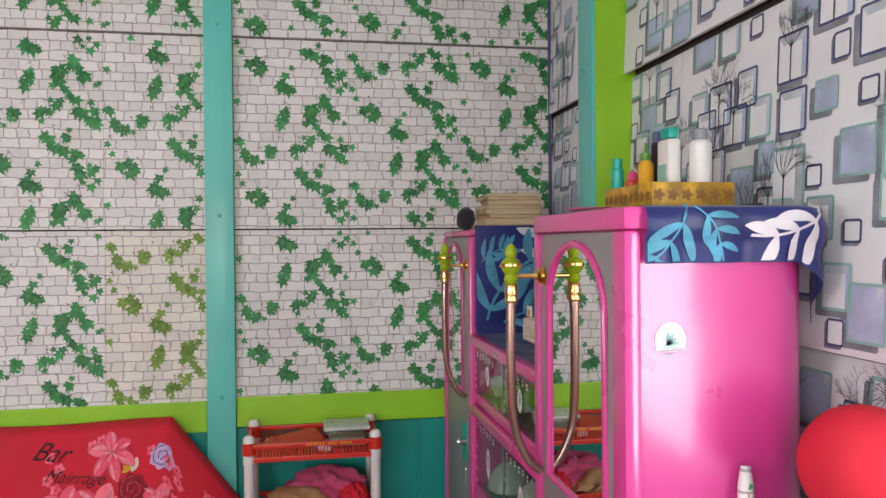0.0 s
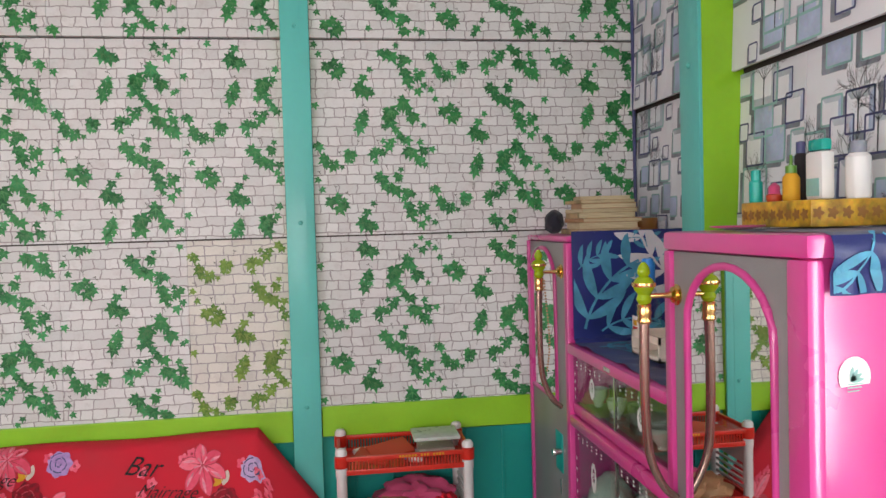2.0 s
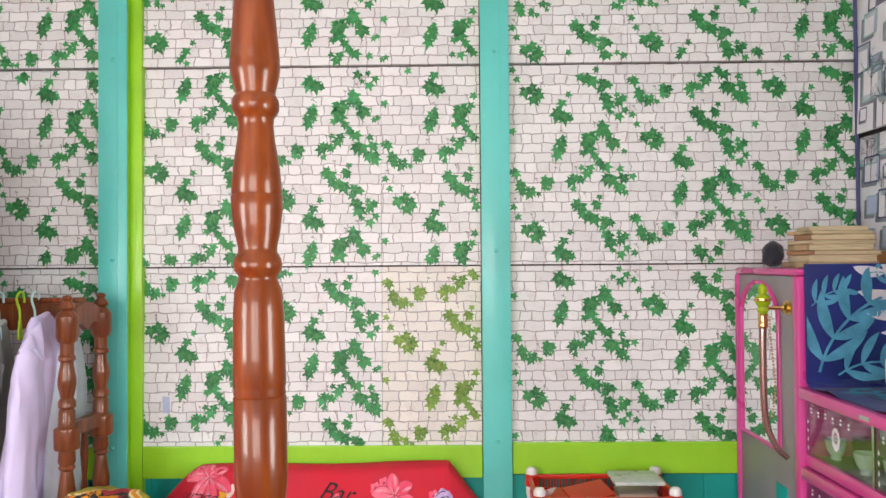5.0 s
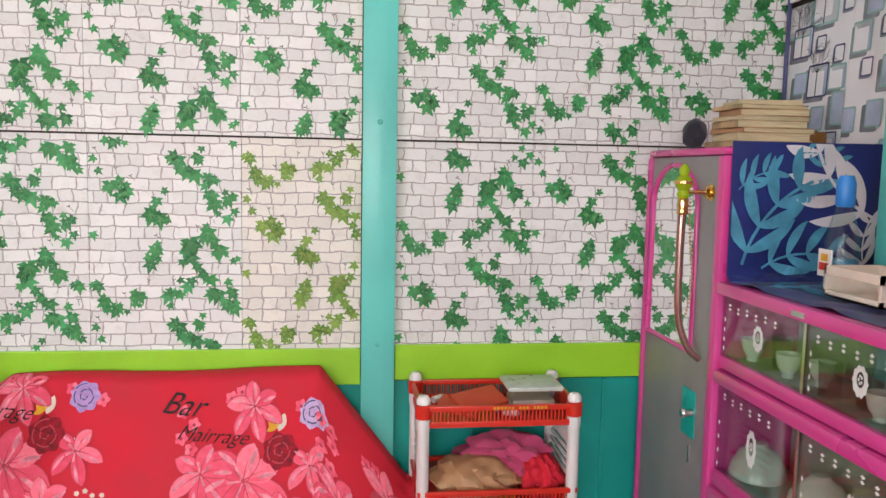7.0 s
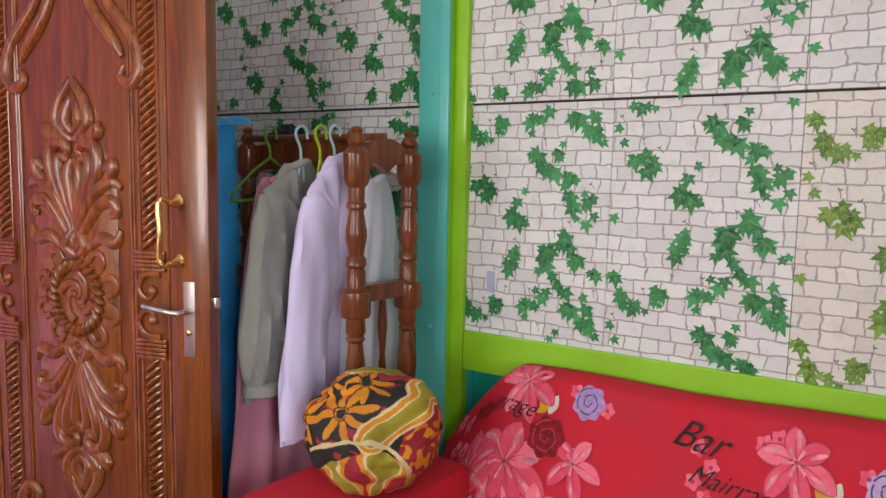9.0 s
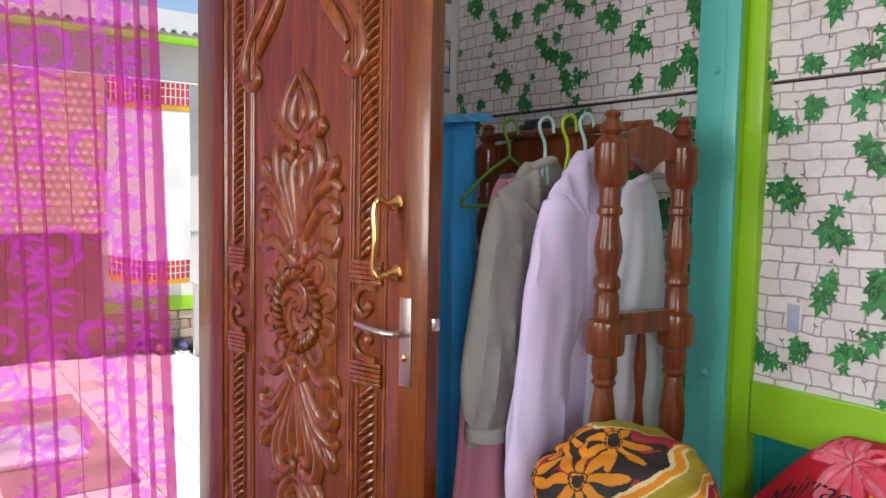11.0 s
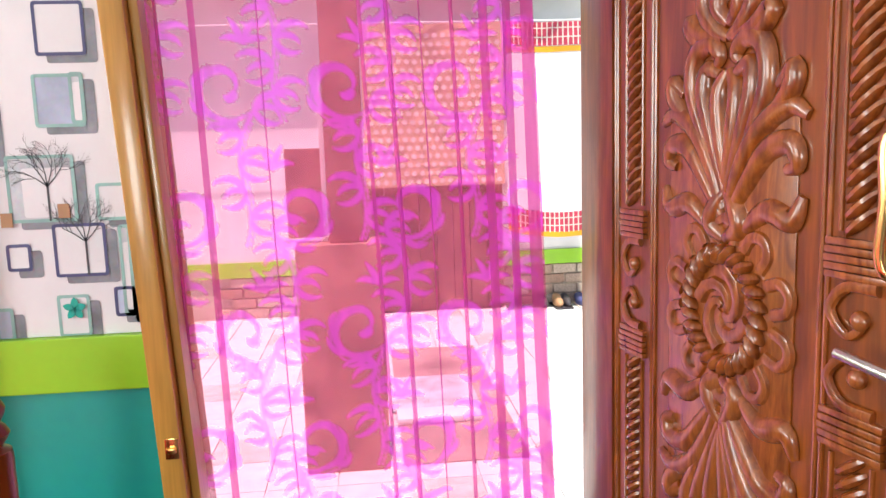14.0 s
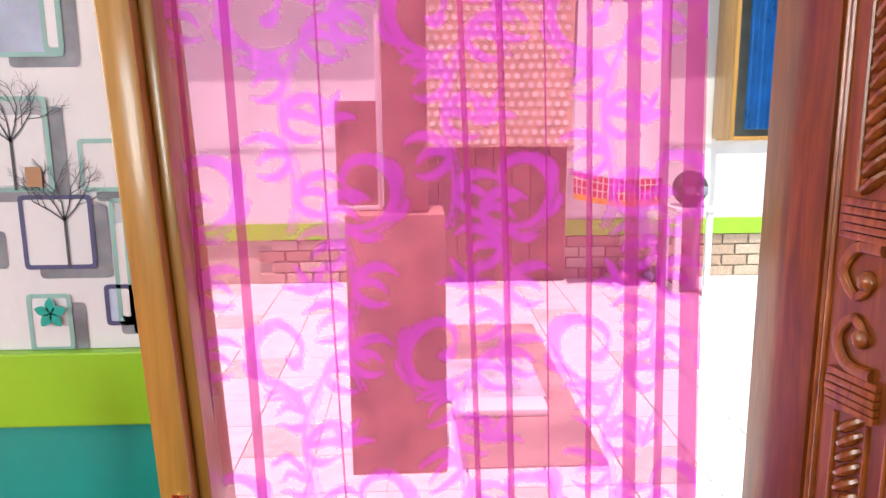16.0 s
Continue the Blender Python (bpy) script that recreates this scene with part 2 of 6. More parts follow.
for k_, c_ in (("orange", (0.72, 0.27, 0.01)), ("olive", (0.36, 0.30, 0.02)), ("red", (0.36, 0.02, 0.035)), ("cream", (0.76, 0.62, 0.33)), ("black", (0.022, 0.017, 0.014))):
    M["batik_" + k_] = cloth("batik_%s_cotton" % k_, c_, 0.12, 0.8, 0.0)
M["navycloth"] = cloth("navy_satin", (0.012, 0.02, 0.15), 0.2, 0.45, 0.1)
M["skyleaf"] = paint("light_blue_leaf_print", (0.075, 0.29, 0.44), 0.6, vary=0.15, scale=20)
M["paleleaf"] = paint("pale_leaf_print", (0.70, 0.64, 0.70), 0.6)
M["lavender"] = cloth("lavender_cotton", (0.72, 0.64, 0.93), 0.05, 0.85, 0.0)
M["greycloth"] = cloth("grey_jersey", (0.36, 0.36, 0.32), 0.1)
M["paleblue"] = cloth("pale_blue_cotton", (0.68, 0.74, 0.84), 0.06)
M["pinkcloth"] = cloth("pink_cotton", (0.72, 0.30, 0.42), 0.08)
M["blue"] = cloth("blue_sheet", (0.03, 0.42, 0.92), 0.12, 0.6)
M["blackcloth"] = cloth("dark_cloth", (0.015, 0.015, 0.025), 0.2)
M["tan"] = paint("tan_leather", (0.45, 0.24, 0.12), 0.5)
M["bagpink"] = cloth("pink_bag_cloth", (0.55, 0.06, 0.17), 0.12)
M["gold"] = paint("gold_floral_box", (0.58, 0.32, 0.02), 0.4, vary=0.3, scale=30)
M["golddark"] = paint("brown_box_print", (0.28, 0.12, 0.02), 0.5)
M["page"] = paint("yellowed_paper", (0.58, 0.47, 0.30), 0.8, vary=0.12, scale=20, stretch=(1, 1, 30))
M["bookcover"] = paint("worn_book_cover", (0.50, 0.36, 0.19), 0.7, vary=0.25, scale=12)
M["aqua"] = paint("aqua_plastic", (0.01, 0.42, 0.34), 0.3)
M["bottleblue"] = paint("blue_plastic", (0.03, 0.22, 0.62), 0.3)
M["hanger_green"] = paint("green_plastic", (0.12, 0.30, 0.03), 0.35)
M["hanger_lime"] = paint("lime_plastic", (0.42, 0.62, 0.02), 0.35)
M["hanger_mint"] = paint("mint_plastic", (0.45, 0.72, 0.70), 0.35)
M["curtain"] = sheer("sheer_pink_cloth", (0.78, 0.09, 0.26), (1.0, 0.61, 0.78), 0.6, 0.8)
M["fold"] = sheer("doubled_pink_cloth", (0.72, 0.13, 0.48), (0.92, 0.48, 0.8), 0.58, 0.5)


def scroll_cloth(m, colour, through_colour, open_share):
    """Let a second, thinner weave show where the cloth's weave mask says so."""
    t = m.node_tree
    out = t.nodes["Material Output"]
    ground = out.inputs["Surface"].links[0].from_socket
    mask, tl, tp = add(t, "Attribute"), add(t, "BsdfTranslucent"), add(t, "BsdfTransparent")
    mask.attribute_name = "weave"
    tl.inputs[0].default_value, tp.inputs[0].default_value = (*colour, 1), (*through_colour, 1)
    m1, m2 = add(t, "MixShader", Fac=open_share), t.nodes.new("ShaderNodeMixShader")
    t.links.new(tl.outputs[0], m1.inputs[1]), t.links.new(tp.outputs[0], m1.inputs[2])
    t.links.new(mask.outputs["Fac"], m2.inputs[0]), t.links.new(ground, m2.inputs[1]), t.links.new(m1.outputs[0], m2.inputs[2])
    t.links.new(m2.outputs[0], out.inputs["Surface"])


scroll_cloth(M["curtain"], (1.0, 0.085, 0.84), (1.0, 0.42, 0.96), 0.44)

M["ceiling"] = paint("white_ceiling_board", (0.78, 0.78, 0.77), 0.7, vary=0.04)
M["floor"] = paint("grey_cement_floor", (0.32, 0.30, 0.28), 0.5, vary=0.15, scale=3)
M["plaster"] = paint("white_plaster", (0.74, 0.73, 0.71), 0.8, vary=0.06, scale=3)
M["tile"] = paint("pale_glazed_tile", (0.82, 0.81, 0.79), 0.35, vary=0.08, scale=12)
M["tilebeige"] = paint("beige_marbled_tile", (0.72, 0.67, 0.61), 0.35, vary=0.12, scale=14)
# reddish brown that darkens a stretch of the terrace
M["matweave"] = paint("dim_ground_brown", (0.46, 0.32, 0.29), 0.85, vary=0.2, scale=2.5, grain=60)
M["dotcloth"] = paint("orange_beige_print_cotton", (0.62, 0.42, 0.26), 0.85, vary=0.12, scale=8)
# brown for the boards that darken the far wall's foot
M["shadeboard"] = paint("dark_band_brown", (0.34, 0.17, 0.12), 0.75, vary=0.2, scale=5)
M["earth"] = paint("dry_earth", (0.36, 0.29, 0.21), 0.9, vary=0.2, scale=1.5)
M["outbrick"] = island_paint("faded_brick", ((0, (0.36, 0.22, 0.15)), (0.5, (0.46, 0.34, 0.25)), (1, (0.55, 0.47, 0.36))), 0.9)
M["tin"] = paint("galvanised_tin", (0.55, 0.56, 0.57), 0.45, metal=0.6, vary=0.12)
M["shoe"] = paint("dark_shoe", (0.05, 0.04, 0.045), 0.6)
M["plaid"] = paint("red_checked_cotton", (0.55, 0.05, 0.09), 0.85)
M["whitecloth"] = cloth("white_cotton", (0.80, 0.79, 0.78), 0.04)

# ---- building helpers ----


def part(name, bm, material, parent=None, label="", smooth=True):
    me = bpy.data.meshes.new(name)
    bmesh.ops.recalc_face_normals(bm, faces=bm.faces)
    bm.to_mesh(me)
    bm.free()
    for f in me.polygons:
        f.use_smooth = smooth
    for k in (material if isinstance(material, (list, tuple)) else [material]):
        me.materials.append(M[k])
    ob = new(name, me)
    if parent:
        ob.parent = parent
    if smooth:
        me.set_sharp_from_angle(angle=radians(38))
    return tagged(ob, label)


def thing(name, label, category, group="", kind=""):
    return tagged(new(name), label, category, group, kind)


def box(bm, x0, x1, y0, y1, z0, z1, bevel=0.0, turn=None, index=0):
    r = bmesh.ops.create_cube(bm, size=1, matrix=Matrix.LocRotScale(((x0 + x1) / 2, (y0 + y1) / 2, (z0 + z1) / 2), None, (abs(x1 - x0), abs(y1 - y0), abs(z1 - z0))))
    vs = r["verts"]
    if bevel:
        es = list({e for v in vs for e in v.link_edges})
        got = bmesh.ops.bevel(bm, geom=es, offset=bevel, segments=2, affect="EDGES", profile=0.6)
        vs = [v for v in got["verts"]]
    if index:
        for f in {f for v in vs for f in v.link_faces}:
            f.material_index = index
    if turn is not None:
        bmesh.ops.transform(bm, matrix=turn, verts=list({v for v in vs}))
    return bm


def B(*a, **k):
    return box(bmesh.new(), *a, **k)


def grid(bm, f, nu, nv, index=0, closed=False):
    """A sheet of quads from f(u, v), u and v from 0 to 1."""
    rows = [[bm.verts.new(f(i / nu, j / nv)) for j in range(nv + 1)] for i in range(nu if closed else nu + 1)]
    for i in range(nu):
        for j in range(nv):
            a, b = rows[i], rows[(i + 1) % len(rows)]
            fc = bm.faces.new((a[j], b[j], b[j + 1], a[j + 1]))
            fc.material_index = index
    return bm


def lathe(bm, profile, centre=(0, 0, 0), n=20, index=0):
    """A turned body from (radius, height) pairs."""
    c = Vector(centre)
    rings = [[bm.verts.new(c + Vector((r * math.cos(a), r * math.sin(a), z))) for a in (2 * math.pi * k / n for k in range(n))] for r, z in profile]
    for a, b in zip(rings, rings[1:]):
        for k in range(n):
            bm.faces.new((a[k], a[(k + 1) % n], b[(k + 1) % n], b[k])).material_index = index
    for ring in (rings[0][::-1], rings[-1]):
        bm.faces.new(ring).material_index = index
    return bm


def tube(bm, pts, radius, n=10, index=0, flat=None):
    """A round bar along points; radius is a number or a function of 0..1. flat: a normal along which it is squeezed to a third."""
    pts = [Vector(p) for p in pts]
    rings = []
    for i, p in enumerate(pts):
        d = (pts[min(i + 1, len(pts) - 1)] - pts[max(i - 1, 0)]).normalized()
        side = d.cross(flat if flat else Vector((0.3, 0.2, 1) if abs(d.z) < 0.9 else (1, 0.2, 0))).normalized()
        up = side.cross(d).normalized()
        r = radius(i / (len(pts) - 1)) if callable(radius) else radius
        rings.append([bm.verts.new(p + side * (r * math.cos(a)) + up * (r * (0.75 if flat else 1) * math.sin(a))) for a in (2 * math.pi * k / n for k in range(n))])
    for a, b in zip(rings, rings[1:]):
        for k in range(n):
            bm.faces.new((a[k], a[(k + 1) % n], b[(k + 1) % n], b[k])).material_index = index
    bm.faces.new(rings[0][::-1]).material_index = index
    bm.faces.new(rings[-1]).material_index = index
    return bm


def smooth_path(pts, n=8):
    """Catmull-Rom through a few points."""
    p = [Vector(q) for q in pts]
    p = [2 * p[0] - p[1]] + p + [2 * p[-1] - p[-2]]
    out = []
    for i in range(1, len(p) - 2):
        for k in range(n):
            s = k / n
            out.append(0.5 * (2 * p[i] + (p[i + 1] - p[i - 1]) * s + (2 * p[i - 1] - 5 * p[i] + 4 * p[i + 1] - p[i + 2]) * s * s + (3 * p[i] - p[i - 1] - 3 * p[i + 1] + p[i + 2]) * s ** 3))
    return out + [p[-2]]


def fan(bm, centre, ring, index=0):
    c = bm.verts.new(centre)
    vs = [bm.verts.new(q) for q in ring]
    for k in range(len(vs)):
        bm.faces.new((c, vs[k], vs[(k + 1) % len(vs)])).material_index = index


def ribbon(bm, pts, width, put, index=0):
    """A flat strip along 2D points, mapped by put(x, y); width is a function of 0..1."""
    n = len(pts)
    prev = None
    for i, p in enumerate(pts):
        a, b = pts[max(i - 1, 0)], pts[min(i + 1, n - 1)]
        dx, dy = b[0] - a[0], b[1] - a[1]
        s = math.hypot(dx, dy) or 1
        w = width(i / (n - 1)) / 2
        cur = [bm.verts.new(put(p[0] - dy / s * w, p[1] + dx / s * w)), bm.verts.new(put(p[0] + dy / s * w, p[1] - dx / s * w))]
        if prev:
            bm.faces.new((prev[0], prev[1], cur[1], cur[0])).material_index = index
        prev = cur


def leaf_shape(bm, x, y, long, wide, angle, put, index=0, n=7):
    """A flat pointed leaf with its foot at x, y."""
    c, s = math.cos(angle), math.sin(angle)
    pts = [(x + c * long * k / n, y + s * long * k / n) for k in range(n + 1)]
    ribbon(bm, pts, lambda q: 2 * wide * max(0.02, math.sin(math.pi * min(1, q * 0.97 + 0.03)) ** 0.8), put, index)

# ---- the room's shell ----
rng = random.Random(7)


def shell(name, label, *boxes, material="plaster", category="wall"):
    bm = bmesh.new()
    for b in boxes:
        box(bm, *b)
    return tagged(part(name, bm, material, None, "", False), label, category, "", "structure")


floor = shell("floor", "plain grey cement floor of the room", (W_X - 0.12, E_X + 0.12, S_Y - 0.12, N_Y + 0.12, -0.08, 0.0), material="floor", category="floor")
ceiling = shell("ceiling", "plain white board ceiling above the room", (W_X - 0.12, E_X + 0.12, S_Y - 0.12, N_Y + 0.12, TOP, TOP + 0.06), material="ceiling", category="ceiling")
wall_north = shell("wall_north", "board wall papered with whitewashed brick and ivy print", (W_X - 0.12, E_X + 0.12, N_Y + 0.012, N_Y + 0.12, 0, TOP), material="bareboard")
wall_east = shell("wall_east", "board wall with pale wallpaper of printed boxes and trees", (E_X + 0.012, E_X + 0.12, S_Y, 0.07, 0, TOP), (E_X + 0.012, E_X + 0.12, 0.83, N_Y + 0.012, 0, TOP), (E_X + 0.012, E_X + 0.12, 0.07, 0.83, 0, 0.85), (E_X + 0.012, E_X + 0.12, 0.07, 0.83, 1.85, TOP), material="bareboard")
wall_south = shell("wall_south", "plain pale wall with a window", (W_X, -1.65, S_Y - 0.12, S_Y, 0, TOP), (-0.15, E_X, S_Y - 0.12, S_Y, 0, TOP), (-1.65, -0.15, S_Y - 0.12, S_Y, 0, 0.975), (-1.65, -0.15, S_Y - 0.12, S_Y, 2.125, TOP))
wall_west = shell("wall_west", "board wall with printed box wallpaper above teal paint", (W_X - 0.12, W_X - 0.006, S_Y, -0.85, 0, TOP), (W_X - 0.12, W_X - 0.006, 0.25, 1.425, 0, TOP), (W_X - 0.12, W_X - 0.006, -0.85, 0.25, 0, 1.0), (W_X - 0.12, W_X - 0.006, -0.85, 0.25, 2.0, TOP), (W_X - 0.12, W_X - 0.006, 2.44, N_Y + 0.012, 0, TOP), (W_X - 0.12, W_X - 0.006, 1.425, 2.44, 2.06, TOP))
# the west opening is made up, only to hold the added fill lamp
for nm, boxes_ in (("window_1", [(-1.65, -0.15, S_Y - 0.07, S_Y - 0.03, 0.975, 1.02), (-1.65, -0.15, S_Y - 0.07, S_Y - 0.03, 2.08, 2.125), (-1.65, -1.6, S_Y - 0.07, S_Y - 0.03, 1.02, 2.08), (-0.2, -0.15, S_Y - 0.07, S_Y - 0.03, 1.02, 2.08), (-0.925, -0.875, S_Y - 0.07, S_Y - 0.03, 1.02, 2.08)]), ("window_4", [(W_X - 0.08, W_X - 0.04, -0.85, -0.81, 1.0, 2.0), (W_X - 0.08, W_X - 0.04, 0.21, 0.25, 1.0, 2.0), (W_X - 0.08, W_X - 0.04, -0.81, 0.21, 1.0, 1.04), (W_X - 0.08, W_X - 0.04, -0.81, 0.21, 1.96, 2.0)]), ("window_2", [(E_X + 0.03, E_X + 0.07, 0.07, 0.11, 0.85, 1.85), (E_X + 0.03, E_X + 0.07, 0.79, 0.83, 0.85, 1.85), (E_X + 0.03, E_X + 0.07, 0.11, 0.79, 0.85, 0.89), (E_X + 0.03, E_X + 0.07, 0.11, 0.79, 1.81, 1.85)])):
    w = thing(nm, "unseen open window with a plain wooden surround", "window", "", "structure")
    bm = bmesh.new()
    for b in boxes_:
        box(bm, *b, bevel=0.004)
    part("window_frame", bm, "jamb", w)

# ---- papered boards of the north wall ----
LOBES = ((90, 1.15), (76, 0.72), (58, 0.5), (36, 0.95), (22, 0.62), (2, 0.42), (-22, 0.74), (-46, 0.42), (-70, 0.36), (-90, 0.12))
# one repeat of the printed ivy: across, up, size of each leaf
IVY = ((0.003, 0.565, 0.023), (0.042, 0.606, 0.023), (0.088, 0.585, 0.015), (0.13, 0.622, 0.017), (0.065, 0.449, 0.026), (0.093, 0.418, 0.026), (0.119, 0.43, 0.02), (0.204, 0.402, 0.02), (0.189, 0.359, 0.03), (0.212, 0.34, 0.023), (0.269, 0.529, 0.028), (0.331, 0.538, 0.021), (0.32, 0.483, 0.026), (0.367, 0.472, 0.023), (0.011, 0.511, 0.023), (0.382, 0.394, 0.026), (0.421, 0.41, 0.023), (0.418, 0.348, 0.02), (0.305, 0.271, 0.033), (0.305, 0.224, 0.026), (0.359, 0.302, 0.03), (0.398, 0.248, 0.028), (0.196, 0.248, 0.023), (0.184, 0.201, 0.023), (0.235, 0.101, 0.023), (0.297, 0.131, 0.023), (0.367, 0.155, 0.023), (0.39, 0.108, 0.028), (0.15, 0.101, 0.021), (0.026, 0.131, 0.02), (0.413, 0.07, 0.02), (0.077, 0.054, 0.02))


def ivy_leaf(bm, x, z, r, turn, put, index, vein=0, lift=Vector((0, -0.0004, 0))):
    ring = [(math.radians(a), q) for a, q in LOBES] + [(math.pi - math.radians(a), q) for a, q in LOBES[-2:0:-1]]
    pts = [put(x + r * q * math.cos(a + turn), z + r * q * math.sin(a + turn)) for a, q in ring]
    fan(bm, put(x, z), pts, index)
    if index == 0:
        for a, q in ((90, 0.95), (36, 0.75), (144, 0.75)):
            w = math.radians(a) + turn
            tip = put(x + r * q * math.cos(w), z + r * q * math.sin(w)) + lift
            side = 0.05 * r
            bm.faces.new([bm.verts.new(p) for p in (put(x - side * math.sin(w), z + side * math.cos(w)) + lift, tip, put(x + side * math.sin(w), z - side * math.cos(w)) + lift)]).material_index = vein


def brick_sheet(x0, x1, z0, z1, seed, old=False, up=None):
    """One strip of wallpaper on its lapped board, and the ivy printed on it."""
    lap = 0.017

    def face(x, z, lift=0.0):
        return Vector((x, N_Y - lap * (1 - (z - z0) / (z1 - z0)) - lift, z))
    bm = bmesh.new()
    a, b, c, d = face(x0, z0), face(x1, z0), face(x1, z1), face(x0, z1)
    back = [Vector((q.x, N_Y + 0.011, q.z)) for q in (a, b, c, d)]
    v = [bm.verts.new(q) for q in (a, b, c, d, *back)]
    for f in ((0, 1, 2, 3), (7, 6, 5, 4), (0, 4, 5, 1), (1, 5, 6, 2), (2, 6, 7, 3), (3, 7, 4, 0)):
        bm.faces.new([v[k] for k in f])
    sheet = part("wallpaper_sheet", bm, "brick_old" if old else "brick", wall_north, "yellowed paper strip" if old else "", False)
    r = random.Random(seed)
    oz = r.uniform(0, 0.526) if up is None else up
    bm = bmesh.new()
    same = random.Random(3)
    leaves = []
    for X, Z, size in IVY:
        leaves.append((X, Z, size * 1.4, same.uniform(-3.7, -2.5)))
        for _ in range(3 if size > 0.02 else 2):
            leaves.append((X + same.uniform(-0.027, 0.027), Z + same.uniform(-0.03, 0.03), size * same.uniform(0.75, 1.15), same.uniform(-4.4, -1.8)))
    twigs = [(X + 0.02, Z + 0.03, same.uniform(0.6, 2.2)) for X, Z, size in IVY[::2]]
    for i in range(-2, 3):
        for j in range(-1, 4):
            px, pz = x0 + i * 0.4285, 0.345 + oz + j * 0.526 + 0.077 * i
            for lx, lz, s, tn in leaves:
                X, Z = px + lx, pz + lz
                if x0 + s * 0.5 < X < x1 - s * 0.5 and z0 + s * 0.6 < Z < z1 - s * 0.6:
                    ivy_leaf(bm, X, Z, s, tn, lambda x, z: face(x, z, 0.0016 + 0.0001 * (len(bm.verts) % 7)), 0, 2)
            for lx, lz, tn in twigs:
                X, Z = px + lx, pz + lz
                if x0 + 0.03 < X < x1 - 0.03 and z0 + 0.03 < Z < z1 - 0.03:
                    pts = [(X + 0.024 * k / 4 * math.cos(tn + 0.12 * k), Z + 0.024 * k / 4 * math.sin(tn + 0.12 * k)) for k in range(5)]
                    ribbon(bm, pts, lambda q: 0.0016, lambda x, z: face(x, z, 0.0012), 1)
                    for side in (0.7, -0.7):
                        p = pts[3]
                        leaf_shape(bm, p[0], p[1], 0.009, 0.0018, tn + side, lambda x, z: face(x, z, 0.0012), 1, 4)
    tagged(part("ivy_print", bm, ["ivy_old" if old else "ivy", "twig", "vein_old" if old else "vein"], sheet, "", False), "", "", "", "stuff")


ROWS_Z = ((0.872, 1.550), (1.556, 2.316), (2.322, TOP))
SPLITS = ((-2.795, -2.63, -2.19, -1.77), (-1.655, -1.17, -0.707, -0.33), (-0.22, 0.234, 0.70, 1.10))
for k, (z0, z1) in enumerate(ROWS_Z):
    for g, cuts in enumerate(SPLITS):
        for i, (xa, xb) in enumerate(zip(cuts, cuts[1:])):
            brick_sheet(xa + 0.0008, xb - 0.0008, z0, z1, 11 + 7 * k + 3 * g + i, old=(k == 0 and g == 1 and i == 2), up=(0.001, 0.078, -0.041)[i] if (k, g) == (0, 1) else None)

# ---- posts, rails and lower panels ----


def post(name, x0, x1, y0, y1, face_axis, bolts, label):
    p = thing(name, label, "post", "painted wall posts", "structure")
    part("post_core", B(x0, x1, y0, y1, 0, TOP, bevel=0.003), "lime", p, "lime green sides", False)
    bm = bmesh.new()
    if face_axis == "y":
        box(bm, x0 - 0.001, x1 + 0.001, y0 - 0.008, y0 + 0.004, 0, TOP - 0.002, bevel=0.002)
        box(bm, x1 - 0.036, x1 - 0.033, y0 - 0.0095, y0 - 0.006, 0, TOP - 0.002)
    else:
        box(bm, x0 - 0.008, x0 + 0.004, y0 - 0.001, y1 + 0.001, 0, TOP - 0.002, bevel=0.002)
    part("facing_board", bm, "turq", p, "turquoise painted facing")
    for z in bolts:
        bm = bmesh.new()
        lathe(bm, ((0.009, 0), (0.009, 0.003), (0.006, 0.006), (0.004, 0.009), (0.0035, 0.0095)), n=10)
        if face_axis == "y":
            m = Matrix.Translation(((x0 + x1) / 2, y0 - 0.0075, z)) @ pose(0, 0, 0, 90)
        else:
            m = Matrix.Translation((x0 - 0.0075, (y0 + y1) / 2, z)) @ pose(0, 0, 0, 0, -90)
        bmesh.ops.transform(bm, matrix=m, verts=bm.verts)
        part("bolt", bm, "turq", p)
    return p


post("post_a", -0.327, -0.221, 3.208, N_Y + 0.01, "y", (0.894, 1.608, 2.359), "turquoise wall post with lime sides and round bolts")
post("post_b", -1.766, -1.66, 3.19, N_Y + 0.01, "y", (0.881, 1.588, 2.34), "turquoise wall post with lime sides and round bolts")
post("post_c", 0.973, E_X + 0.01, 2.43, 2.555, "x", (2.063, 1.35), "turquoise and lime corner post behind the cupboard")
post("post_d", W_X - 0.004, W_X + 0.04, 1.0, 1.104, "x", (0.9,), "lime and turquoise post on the papered wall")
part("side_board", B(-1.659, -1.615, 3.213, N_Y + 0.009, 0.0, TOP - 0.002, bevel=0.002), "lime", tagged(new("trim_b"), "lime green strip beside the post", "trim", "", "structure"))


def rail(name, *b):
    return tagged(part(name, B(*b, bevel=0.003), "lime", None, "", False), "lime green painted wall rail", "rail", "painted wall rails", "structure")


rail("trim_rail_1", -2.795, -1.77, 3.214, N_Y + 0.01, 0.754, 0.874)
rail("trim_rail_2", -1.612, -0.33, 3.214, N_Y + 0.01, 0.757, 0.877)
rail("trim_rail_3", -0.218, 1.10, 3.214, N_Y + 0.01, 0.77, 0.887)
rail("trim_rail_4", W_X - 0.002, W_X + 0.022, 1.106, 1.44, 0.795, 0.909)
rail("trim_rail_5", W_X - 0.002, W_X + 0.022, 2.45, 3.2, 0.795, 0.909)
bm = bmesh.new()
box(bm, W_X, E_X, N_Y - 0.001, N_Y + 0.011, 0, 0.76)
for k in range(26):
    box(bm, W_X + 0.15 * k, W_X + 0.15 * k + 0.012, N_Y - 0.009, N_Y - 0.0015, 0, 0.758, bevel=0.002)
